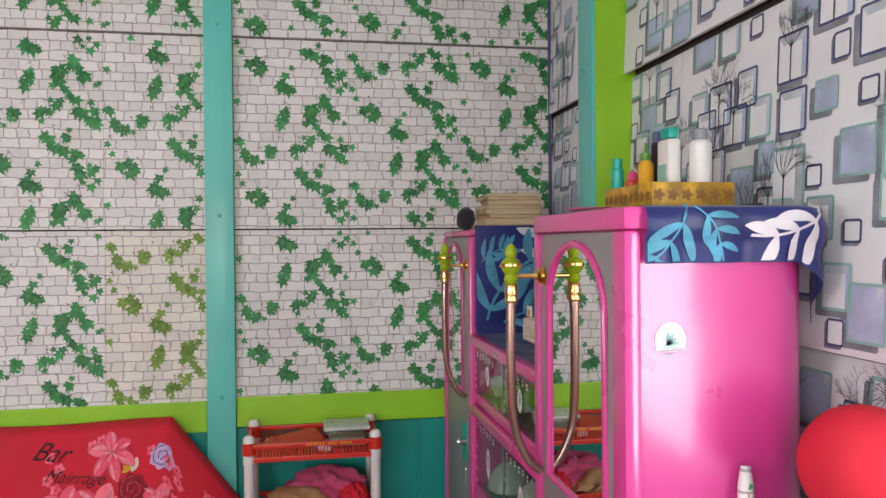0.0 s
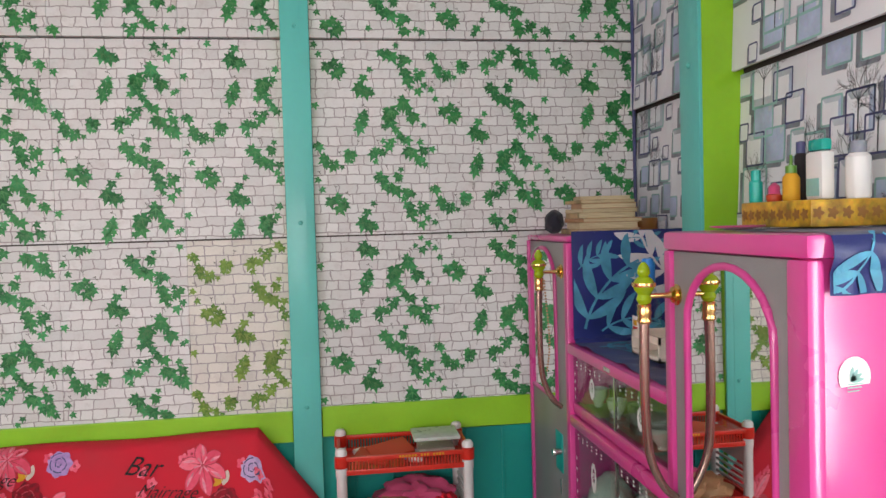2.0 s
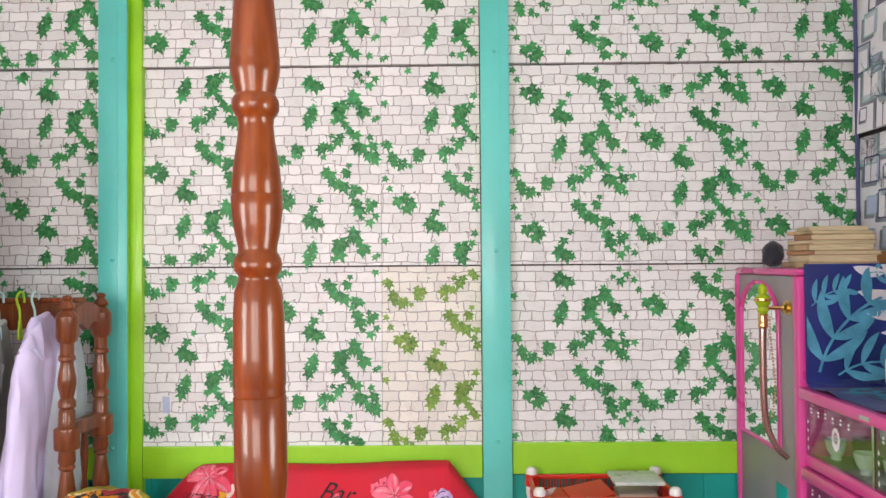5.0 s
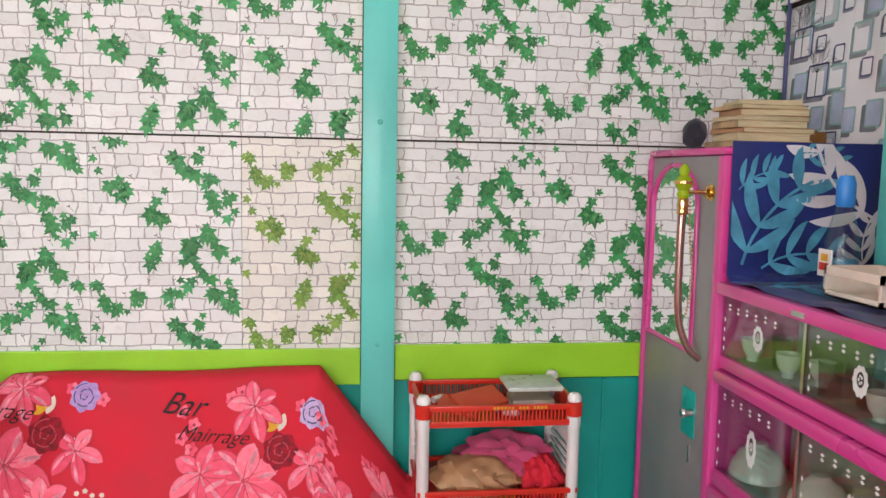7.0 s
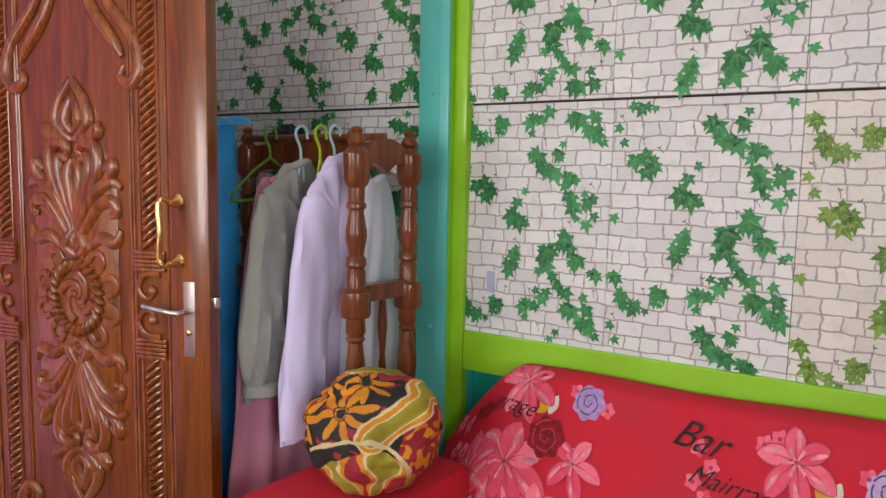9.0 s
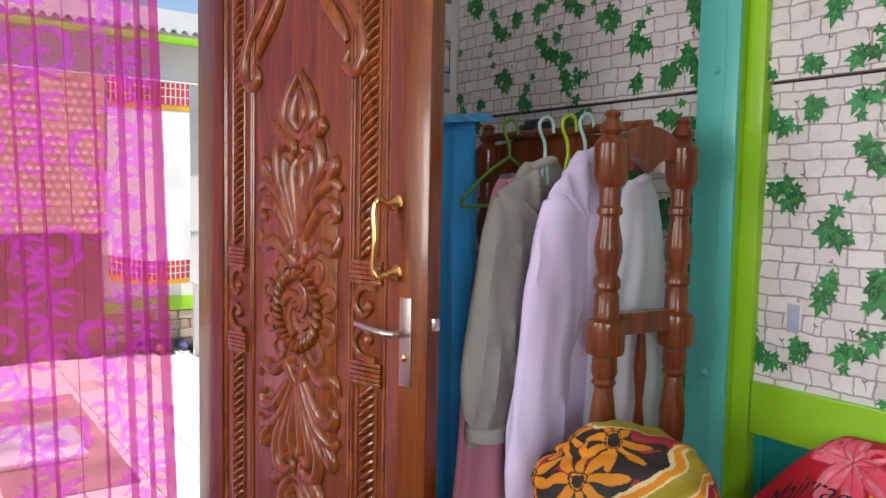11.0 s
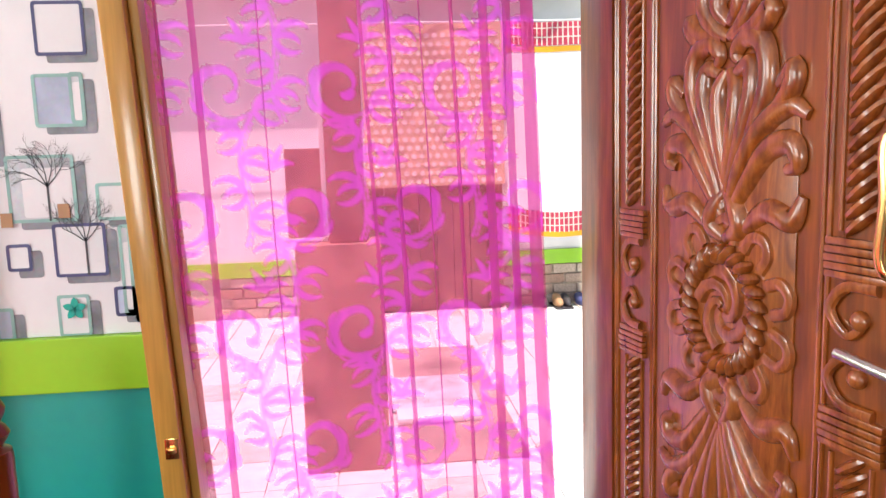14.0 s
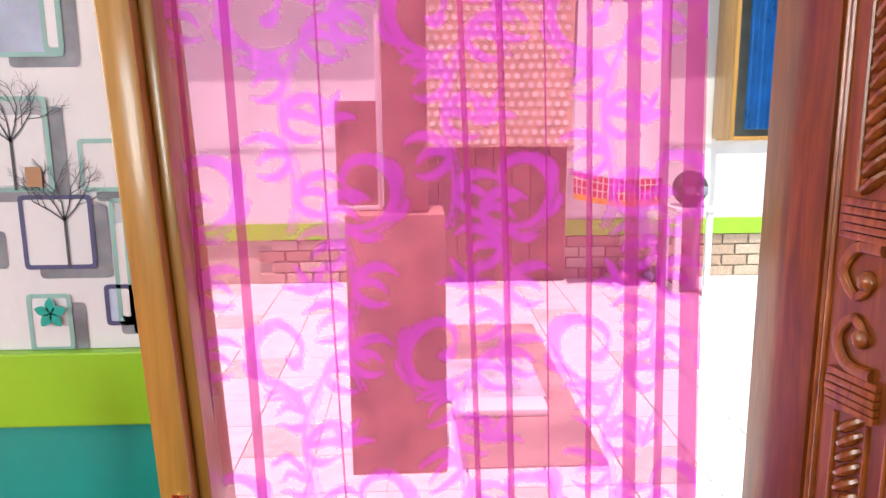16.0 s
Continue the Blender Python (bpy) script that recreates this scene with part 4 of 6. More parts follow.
for i in range(5):
    for j in range(5):
        scroll(0.055 + 0.24 * i, 0.10 + 0.52 * j, 1)
        scroll(0.165 + 0.24 * i, 0.36 + 0.52 * j, -1)
bm = bmesh.new()
grid(bm, lambda u, v: hang(u, 2.02 - 1.96 * v), NU, NV)
lay = bm.verts.layers.float.new("weave")
for vtx in bm.verts:
    z = vtx.co.z
    down = (2.02 - z) / 1.96
    s = (vtx.co.y - 1.407 - 0.047 * down) / (0.816 + 0.02 * down)
    vtx[lay] = thin[min(NV, max(0, round(down * NV))), min(NU, max(0, round(s * NU)))]
part("drape", bm, "curtain", curtain, "sheer pink cloth with a magenta scroll weave")
bm = tube(bmesh.new(), [(W_X - 0.058, 1.43, 2.012), (W_X - 0.058, 2.43, 2.012)], 0.008, 10)
part("curtain_rod", bm, "chrome", curtain)

for s, wide in ((0.135, 0.009), (0.05, 0.004), (0.30, 0.002), (0.555, 0.005), (0.70, 0.002), (0.62, 0.006), (0.78, 0.005), (0.865, 0.01), (0.93, 0.012), (0.985, 0.014)):
    def pleat(u, v, s=s, wide=wide):
        z = 2.0 - 1.93 * v
        return hang(min(0.998, s + (u - 0.5) * wide * 2 + 0.006 * math.sin(4 * v + 9 * s)), z) + Vector((0.007 + 0.004 * math.sin(math.pi * u), 0, 0))
    part("pleat", grid(bmesh.new(), pleat, 6, 40), "fold", curtain, "doubled fold of cloth")

# ---- pink steel cupboard ----
before = set(scene.objects)
FX, BX = 0.63, 1.07
cup = thing("display_cupboard", "pink steel cupboard with mirror doors and glass display drawers", "cupboard")


def profile_box(bm, x0, x1, y0, y1, z0, z1, b=0.012):
    return box(bm, x0, x1, y0, y1, z0, z1, bevel=b)


part("left_body", B(FX + 0.012, BX, 2.70, 3.205, 0.06, 1.515, bevel=0.01), "pink", cup)
part("middle_back", B(1.0, BX, 1.93, 2.70, 0.06, 1.15), "pink", cup)
bm = bmesh.new()
# rounded end of the cupboard
ends = [(FX + 0.012, 1.93), (FX + 0.012, 1.40)] + [(0.90 + 0.13 * math.sin(a), 1.53 - 0.13 * math.cos(a)) for a in (math.pi / 2 * k / 10 for k in range(11))] + [(1.03, 1.93)]
lo, hi = [bm.verts.new((x, y, 0.06)) for x, y in ends], [bm.verts.new((x, y, 1.52)) for x, y in ends]
for k in range(len(ends)):
    q = (k + 1) % len(ends)
    bm.faces.new((lo[k], lo[q], hi[q], hi[k]))
bm.faces.new(lo[::-1]), bm.faces.new(hi)
part("right_body", bm, "pink", cup, "glossy pink rounded end")
bm = bmesh.new()
part("top_rail", profile_box(bm, FX - 0.012, BX, 2.695, 3.21, 1.50, 1.523), "pink", cup)
part("top_rail", profile_box(bmesh.new(), FX - 0.016, 0.80, 1.385, 1.935, 1.50, 1.543), "pink", cup)
for y0, y1, z1 in ((3.19, 3.212, 1.50), (2.692, 2.73, 1.50), (1.905, 1.938, 1.50), (1.388, 1.45, 1.50)):
    part("upright", profile_box(bmesh.new(), FX - 0.014, FX + 0.02, y0, y1, 0.06, z1, 0.01), "pink", cup)
for z0, z1, out in ((1.128, 1.163, 0.018), (0.925, 0.962, 0.0), (0.885, 0.922, 0.014), (0.60, 0.642, 0.006), (0.555, 0.597, 0.014), (0.06, 0.14, 0.0)):
    part("cross_rail", profile_box(bmesh.new(), FX - out, FX + 0.03, 1.938, 2.692, z0, z1, 0.01), "pink", cup)
part("shelf_board", B(FX, BX, 1.935, 2.695, 1.14, 1.158, bevel=0.003), "pink", cup)
part("drawer_floor", B(FX + 0.02, 1.0, 1.938, 2.692, 0.935, 0.95), "darkgap", cup, "", False)
part("drawer_floor", B(FX + 0.02, 1.0, 1.938, 2.692, 0.615, 0.63), "darkgap", cup, "", False)
part("drawer_back", B(0.86, 0.87, 1.938, 2.692, 0.14, 1.125), "darkgap", cup, "", False)


def arch(y0, y1, z0, z1, n=14):
    r = (y1 - y0) / 2
    pts = [(y0, z0), (y1, z0)] + [((y0 + y1) / 2 + r * math.cos(a), z1 - r * 0.8 + r * 0.8 * math.sin(a)) for a in (math.pi * k / n for k in range(n + 1))]
    return pts


def mirror_door(y0, y1, my0, my1, hy):
    d = part("cupboard_door", B(FX - 0.004, FX + 0.012, y0, y1, 0.15, 1.498, bevel=0.004), "steel", cup, "grey hammered steel door with arched mirror")
    bm = bmesh.new()
    pts = arch(my0, my1, 0.93, 1.475)
    fan(bm, (FX - 0.0065, (my0 + my1) / 2, 1.2), [(FX - 0.0065, y, z) for y, z in pts])
    part("mirror", bm, "mirror", d, "arched mirror", False)
    loop = [(FX - 0.007, y, z) for y, z in pts]
    part("mirror_trim", tube(bmesh.new(), loop + [loop[0], loop[1]], 0.0085, 10), "pink", d, "pink arched trim")
    h = part("handle", tube(bmesh.new(), smooth_path([(FX - 0.085, hy, 1.375), (FX - 0.087, hy, 1.25), (FX - 0.085, hy, 1.1), (FX - 0.075, hy, 1.02), (FX - 0.045, hy, 0.955), (FX - 0.014, hy, 0.925)]), lambda q: 0.012 - 0.003 * q, 14), "copper", d, "long brown chrome cane-shaped handle")
    bm = lathe(bmesh.new(), ((0.013, 1.335), (0.0165, 1.34), (0.0145, 1.352), (0.017, 1.36), (0.0145, 1.368), (0.016, 1.378), (0.012, 1.382)), (FX - 0.085, hy, 0), 18)
    part("collar", bm, "brass", h)
    bm = lathe(bmesh.new(), ((0.013, 1.381), (0.018, 1.39), (0.014, 1.402), (0.022, 1.412), (0.026, 1.425), (0.02, 1.437), (0.011, 1.443), (0.015, 1.452), (0.013, 1.464), (0.006, 1.474), (0.001, 1.477)), (FX - 0.085, hy, 0), 20)
    part("finial", bm, "acrylic", h, "lime green acrylic finial")
    bm = lathe(bmesh.new(), ((0.0265, 1.42), (0.0275, 1.424), (0.0265, 1.429)), (FX - 0.085, hy, 0), 20)
    part("finial_band", bm, "brass", h)
    bm = lathe(bmesh.new(), ((0.024, 0), (0.025, 0.003), (0.017, 0.007), (0.019, 0.012), (0.009, 0.018), (0.006, 0.03), (0.006, 0.084)), n=18)
    bmesh.ops.transform(bm, matrix=Matrix.Translation((FX - 0.004, hy, 1.398)) @ pose(0, 0, 0, 0, -90), verts=bm.verts)
    part("mount", bm, "brass", h)
    return d


dl = mirror_door(2.732, 3.188, 2.845, 3.165, 2.776)
dr = mirror_door(1.452, 1.903, 1.495, 1.835, 1.885)
part("key_recess", B(FX - 0.0065, FX - 0.003, 2.80, 2.885, 0.68, 0.82, bevel=0.002), "teal", dl, "teal recessed key plate")
bm = lathe(bmesh.new(), ((0.012, 0), (0.012, 0.02), (0.014, 0.022), (0.014, 0.03), (0.011, 0.034)), n=14)
bmesh.ops.transform(bm, matrix=Matrix.Translation((FX - 0.006, 2.814, 0.757)) @ pose(0, 0, 0, 0, -90), verts=bm.verts)
part("knob", bm, "chrome", dl)
part("keyhole", B(FX - 0.0075, FX - 0.003, 2.82, 2.832, 0.60, 0.655, bevel=0.003), "chrome", dl)
# beads looped over the handle
bm = bmesh.new()
for k in range(30):
    a = k / 29
    bmesh.ops.create_icosphere(bm, subdivisions=1, radius=0.0042, matrix=Matrix.Translation((FX - 0.07 + 0.012 * math.sin(3 * a), 2.762 + 0.012 * math.sin(6 * a), 1.37 - 0.31 * a)))
tagged(part("bead_string", bm, "tan"), "string of small pinkish beads hung on the handle", "beads")
part("label_plate", B(FX - 0.0195, FX - 0.0175, 2.29, 2.34, 1.138, 1.15), "chrome", cup)


def glass_front(y0, y1, z0, z1, seed):
    g = part("glass_front", B(FX + 0.004, FX + 0.008, y0, y1, z0, z1), "glass", cup, "sliding glass with white flower print", False)
    g.visible_shadow = False
    bm = bmesh.new()
    put = lambda y, z: Vector((FX + 0.0025, y, z))
    r = random.Random(seed)
    n = 6
    for k in range(n):
        for j in range(2):
            y, z = y1 - 0.04 - k * (y1 - y0 - 0.08) / (n - 1) * 0.75, z1 - 0.022 - j * 0.011 - 0.004 * (k % 2)
            fan(bm, put(y, z), [put(y + 0.0075 * math.cos(a), z + 0.0045 * math.sin(a)) for a in (math.pi * q / 2 for q in range(4))])
    yc, zc = (y0 + y1) / 2, z0 + (z1 - z0) * 0.5
    hh = (z1 - z0) * 0.20
    outer, inner = [], []
    for q in range(28):
        a = 2 * math.pi * q / 28
        w = 1 + 0.09 * math.cos(10 * a)
        outer.append(bm.verts.new(put(yc + 0.023 * w * math.cos(a), zc + hh * w * math.sin(a))))
        inner.append(bm.verts.new(put(yc + 0.011 * math.cos(a), zc + hh * 0.5 * math.sin(a) + hh * 0.12)))
    for q in range(28):
        bm.faces.new((outer[q], outer[(q + 1) % 28], inner[(q + 1) % 28], inner[q]))
    for q in range(5):
        a = 2 * math.pi * q / 5
        fan(bm, put(yc + 0.005 * math.cos(a), zc + hh * 0.12 + 0.008 * math.sin(a)), [put(yc + 0.005 * math.cos(a) + 0.003 * math.cos(b), zc + hh * 0.12 + 0.008 * math.sin(a) + 0.004 * math.sin(b)) for b in (math.pi * w / 3 for w in range(6))])
    for q in range(4):
        z = z0 + 0.02 + q * (z1 - z0) * 0.16
        fan(bm, put(y1 - 0.018, z), [put(y1 - 0.018 + 0.004 * math.cos(a), z + 0.008 * math.sin(a)) for a in (math.pi * w / 2 for w in range(4))])
    tagged(part("white_print", bm, "motif", g, "", False), "", "", "", "stuff")


for z0, z1, s in ((0.964, 1.126, 1), (0.644, 0.883, 2), (0.145, 0.553, 3)):
    glass_front(1.945, 2.308, z0, z1, s)
    glass_front(2.322, 2.688, z0, z1, s + 9)
    part("glass_edge", B(FX + 0.002, FX + 0.011, 2.31, 2.32, z0, z1), "chrome", cup, "", False)


def cup_shape(kind):
    if kind == "cup":
        return ((0.012, 0.0), (0.016, 0.004), (0.014, 0.012), (0.026, 0.03), (0.032, 0.062), (0.030, 0.062), (0.024, 0.03), (0.008, 0.012))
    if kind == "bowl":
        return ((0.075, 0.0), (0.077, 0.004), (0.07, 0.035), (0.05, 0.068), (0.026, 0.086), (0.022, 0.094), (0.012, 0.096))
    return ((0.022, 0.0), (0.024, 0.004), (0.028, 0.085), (0.0265, 0.085), (0.022, 0.008), (0.005, 0.007))


for z, kinds in ((0.951, ("cup", "glass", "cup", "cup", "glass", "glass", "cup", "glass", "cup")), (0.631, ("bowl", "bowl", "bowl", "bowl"))):
    n = len(kinds)
    for k, kd in enumerate(kinds):
        nm = {"cup": "teacup", "bowl": "bowl", "glass": "drinking_glass"}[kd]
        y = 2.65 - k * 0.66 / (n - 1)
        x = FX + (0.11 if kd == "bowl" else 0.075) + 0.035 * (k % 2)
        tagged(part(nm, lathe(bmesh.new(), cup_shape(kd), (x, y, z), 18), "clear" if kd == "glass" else "porcelain"), {"cup": "white porcelain teacup in the glass drawer", "bowl": "white porcelain bowl upside down in the drawer", "glass": "clear drinking glass in the glass drawer"}[kd], nm.replace("_", " "), "crockery in the drawers")
bm = bmesh.new()
pts = [(0.708 + 0.03 * math.cos(a), 1.30 + 0.034 * math.sin(a)) for a in (math.pi * (k / 14) * 1.3 - 0.4 for k in range(15))]
fan(bm, (0.708, 1.398, 1.302), [(x, 1.398, z) for x, z in pts])
st = part("sticker", bm, "white", cup, "white oval maker's sticker", False)
bm = bmesh.new()
for k in range(4):
    leaf_shape(bm, 0.70, 1.292, 0.026, 0.004, 0.15 + 0.42 * k, lambda x, z: Vector((x, 1.3968, z)), 0, 5)
for k in range(3):
    ribbon(bm, [(0.694, 1.287 - 0.006 * k), (0.724 - 0.004 * k, 1.288 - 0.006 * k)], lambda q: 0.002, lambda x, z: Vector((x, 1.3968, z)))
part("sticker_mark", bm, "teal_line", st, "", False)

# ---- blue leaf-print cloths on the cupboard ----


def leaf_print(bm, x, y, size, angle, put, index, n=4):
    """A palm-like sprig: a curved stem with paired, full, bent leaves."""
    c, s = math.cos, math.sin
    stem = [(x + size * q * c(angle + 0.5 * q), y + size * q * s(angle + 0.5 * q)) for q in (k / 8 for k in range(9))]
    ribbon(bm, stem, lambda q: size * 0.03, put, index)
    for k in range(1, n + 1):
        q = k / (n + 0.5)
        p = stem[min(8, int(q * 8))]
        for side in (-1, 1):
            a, long = angle + 0.5 * q + side * 0.95, size * (0.62 - 0.26 * q)
            pts, (px, py) = [p], p
            for _ in range(8):
                px, py, a = px + long / 8 * c(a), py + long / 8 * s(a), a - side * 0.075
                pts.append((px, py))
            ribbon(bm, pts, lambda w: 2 * size * 0.062 * max(0.04, s(math.pi * min(1, 0.05 + 0.95 * w)) ** 0.8), put, index)


side_cloth = thing("leaf_print_cloth", "navy satin cloth with blue and white leaf sprigs over the cupboard", "cloth", "leaf-print cloths")


def drape_side(u, v):
    """Down the inner side of the tall unit and out over the shelf."""
    s = v * 0.80
    x = FX + 0.005 + 0.43 * u
    if s < 0.36:
        return Vector((x, 2.688 - 0.006 * math.sin(8 * u + 3 * v), 1.537 - s))
    if s < 0.40:
        a = (s - 0.36) / 0.04 * math.pi / 2
        return Vector((x, 2.688 - 0.022 * math.sin(a), 1.177 - 0.013 * (1 - math.cos(a)) + 0.004 * math.sin(30 * u)))
    y = 2.666 - (s - 0.40) * 1.8
    return Vector((x, y, 1.164 + 0.005 * (0.5 + 0.5 * math.sin(21 * u + 40 * y)) * (1 + math.sin(23 * y))))


part("cloth_sheet", grid(bmesh.new(), drape_side, 30, 50), "navycloth", side_cloth)
bm = bmesh.new()
put = lambda x, y: drape_side(min(max(x / 0.43, 0.01), 0.99), min(max(y / 0.80, 0.005), 0.99)) + Vector((0, -0.0022, 0.0016))
for x, y, sz, an, ix in ((0.04, 0.33, 0.30, -1.35, 0), (0.10, 0.34, 0.22, -0.6, 0), (0.02, 0.13, 0.13, -0.9, 0), (0.41, 0.20, 0.27, -2.75, 1), (0.40, 0.345, 0.15, -2.0, 1), (0.2, 0.03, 0.12, -0.2, 0), (0.05, 0.45, 0.2, 0.2, 0), (0.25, 0.5, 0.2, 0.4, 0), (0.35, 0.62, 0.2, 2.4, 0), (0.1, 0.68, 0.22, -0.4, 0)):
    leaf_print(bm, x, y, sz, an, put, ix)
part("leaf_print", bm, ["skyleaf", "paleleaf"], side_cloth, "", False)

top_cloth = thing("leaf_print_cloth", "navy satin cloth with leaf sprigs hanging over the cupboard's end", "cloth", "leaf-print cloths")


def drape_end(u, v):
    """Across the unit's top, then down over its rounded end."""
    if u < 0.62:
        q = u / 0.62
        x, y, nx, ny = 0.652 + 0.29 * q, 1.387, 0, -1
    else:
        a = (u - 0.62) / 0.38 * math.pi / 2
        x, y, nx, ny = 0.942 + 0.10 * math.sin(a), 1.487 - 0.10 * math.cos(a), math.sin(a), -math.cos(a)
    low = 0.105 + 0.13 * max(0, (u - 0.66) / 0.34) ** 1.2
    if v < 0.3:
        q = v / 0.3
        return Vector((x - nx * 0.3 * (1 - q) * 0.5, y - ny * 0.40 * (1 - q) if u < 0.62 else y - ny * 0.4 * (1 - q) + 0.3 * (1 - q) * nx, 1.5465 - 0.002 * q))
    d = (v - 0.3) / 0.7
    bulge = 0.012 * math.sin(math.pi * min(1, d * 1.6)) + 0.01 * d * math.sin(26 * u)
    return Vector((x + nx * (0.004 + bulge), y + ny * (0.006 + bulge), 1.545 - low * d))


part("cloth_sheet", grid(bmesh.new(), drape_end, 48, 24), "navycloth", top_cloth)
bm = bmesh.new()
put = lambda x, y: drape_end(min(max(x / 0.46, 0.005), 0.995), min(max(0.3 + 0.7 * y / 0.105, 0.02), 0.985)) + Vector((0.0012, -0.0028, 0.0012))
for x, y, sz, an, ix in ((0.075, 0.0, 0.15, 1.75, 0), (0.09, 0.004, 0.11, 0.6, 0), (0.36, 0.0, 0.17, 2.3, 1), (0.37, 0.0, 0.12, 0.9, 1)):
    leaf_print(bm, x, y, sz, an, put, ix, 3)
part("leaf_print", bm, ["skyleaf", "paleleaf"], top_cloth, "", False)

# ---- things on the cupboard ----
tray = thing("gold_gift_box", "shallow gold cardboard box with a brown flower print", "box")
part("box_body", B(0.775, 0.965, 1.61, 1.865, 1.549, 1.604, bevel=0.004), "gold", tray)
bm = bmesh.new()
r = random.Random(4)
for k in range(9):
    y = 1.628 + 0.0275 * k
    put = lambda a, b: Vector((0.7735, a, b))
    fan(bm, put(y, 1.575), [put(y + 0.011 * math.cos(a) * (1 + 0.3 * math.cos(5 * a)), 1.575 + 0.011 * math.sin(a) * (1 + 0.3 * math.cos(5 * a))) for a in (math.pi * q / 10 for q in range(20))])
for k in range(6):
    x = 0.79 + 0.032 * k
    put = lambda a, b: Vector((a, 1.6085, b))
    fan(bm, put(x, 1.577), [put(x + 0.011 * math.cos(a) * (1 + 0.3 * math.cos(5 * a)), 1.577 + 0.011 * math.sin(a) * (1 + 0.3 * math.cos(5 * a))) for a in (math.pi * q / 10 for q in range(20))])
part("flower_print", bm, "golddark", tray, "", False)


def bottle(x, y, z, prof, body, cap_prof, cap, label):
    b = thing("toiletry_bottle", label, "bottle", "toiletries on the box")
    part("bottle_body", lathe(bmesh.new(), prof, (x, y, z), 18), body, b)
    part("cap", lathe(bmesh.new(), cap_prof, (x, y, z), 16), cap, b)
    return b


Zt = 1.6045
bottle(0.80, 1.845, Zt, ((0.014, 0), (0.015, 0.004), (0.015, 0.045)), "aqua", ((0.015, 0.045), (0.011, 0.05), (0.011, 0.072), (0.002, 0.075)), "aqua", "small teal plastic spray bottle")
bottle(0.82, 1.805, Zt, ((0.015, 0), (0.017, 0.004), (0.017, 0.014), (0.013, 0.017)), "orange_red", ((0.013, 0.016), (0.012, 0.034), (0.003, 0.042)), "bagpink", "small orange jar with a pink cap")
bottle(0.835, 1.765, Zt, ((0.016, 0), (0.018, 0.004), (0.018, 0.05), (0.011, 0.06)), "yellow", ((0.012, 0.06), (0.012, 0.076), (0.004, 0.079), (0.003, 0.1)), "hanger_green", "yellow squeeze bottle with a green cap")
bottle(0.875, 1.79, Zt, ((0.012, 0), (0.013, 0.003), (0.013, 0.1), (0.01, 0.105)), "ink", ((0.01, 0.105), (0.01, 0.13), (0.003, 0.132)), "navy", "slim dark glass bottle with a navy cap")
talc = thing("talcum_bottle", "white talcum bottle with a sea-green top", "bottle", "toiletries on the box")
part("bottle_body", B(0.848, 0.88, 1.68, 1.737, Zt, Zt + 0.102, bevel=0.009), "white", talc)
part("cap", B(0.851, 0.877, 1.684, 1.733, Zt + 0.1025, Zt + 0.128, bevel=0.008), "aqua", talc)
part("bottle_label", B(0.8462, 0.8475, 1.688, 1.729, Zt + 0.008, Zt + 0.045), "teal_line", talc)
bottle(0.905, 1.645, Zt, ((0.021, 0), (0.024, 0.005), (0.024, 0.084), (0.017, 0.092)), "white", ((0.016, 0.0925), (0.016, 0.114), (0.013, 0.117)), "greyshade", "white lotion bottle with a grey cap")
saucer = lathe(bmesh.new(), ((0.02, 0), (0.055, 0.006), (0.057, 0.009), (0.02, 0.004)), (0.70, 1.75, 1.546), 24)
tagged(part("pink_saucer", saucer, "bagpink"), "flat pink plastic saucer beside the gold box", "saucer")

Zb = 1.5245
z = Zb
for k, (w, d, h, rot) in enumerate(((0.235, 0.17, 0.018, 2), (0.215, 0.16, 0.022, -3), (0.225, 0.17, 0.014, 4), (0.21, 0.155, 0.02, -1), (0.215, 0.15, 0.013, 6), (0.20, 0.15, 0.018, -5), (0.205, 0.155, 0.012, 3), (0.18, 0.13, 0.013, -8))):
    bk = thing("book", "old yellowed paperback in a stack on the cupboard", "book", "stack of books")
    m = pose(0.80 + 0.006 * (k % 3), 2.86 - 0.004 * (k % 2), z, 0, 0, rot)
    bm = B(-w / 2 + 0.004, w / 2 - 0.004, -d / 2 + 0.003, d / 2 - 0.004, 0.0018, h - 0.0018)
    bmesh.ops.transform(bm, matrix=m, verts=bm.verts)
    part("page_block", bm, "page", bk, "", False)
    bm = bmesh.new()
    box(bm, -w / 2, w / 2, -d / 2, d / 2, 0, 0.0018), box(bm, -w / 2, w / 2, -d / 2, d / 2, h - 0.0018, h), box(bm, -w / 2, -w / 2 + 0.002, -d / 2, d / 2, 0, h)
    bmesh.ops.transform(bm, matrix=m, verts=bm.verts)
    part("cover", bm, ("bookcover", "page", "tan")[k % 3], bk, "", False)
    z += h + 0.0004
bm = lathe(bmesh.new(), ((0.045, 0), (0.047, 0.003), (0.047, 0.05), (0.042, 0.052), (0.04, 0.006)), (0.985, 2.90, Zb), 24)
tagged(part("tape_roll", bm, "golddark"), "brown round cardboard tub behind the books", "tub")
bm = bmesh.new()
bmesh.ops.create_icosphere(bm, subdivisions=3, radius=1, matrix=Matrix.LocRotScale((0.665, 2.98, Zb + 0.045), None, (0.035, 0.04, 0.045)))
for v in bm.verts:
    v.co += 0.008 * noise.noise_vector(v.co * 40)
tagged(part("dark_pouch", bm, "blackcloth"), "crumpled dark cloth pouch beside the books", "pouch")

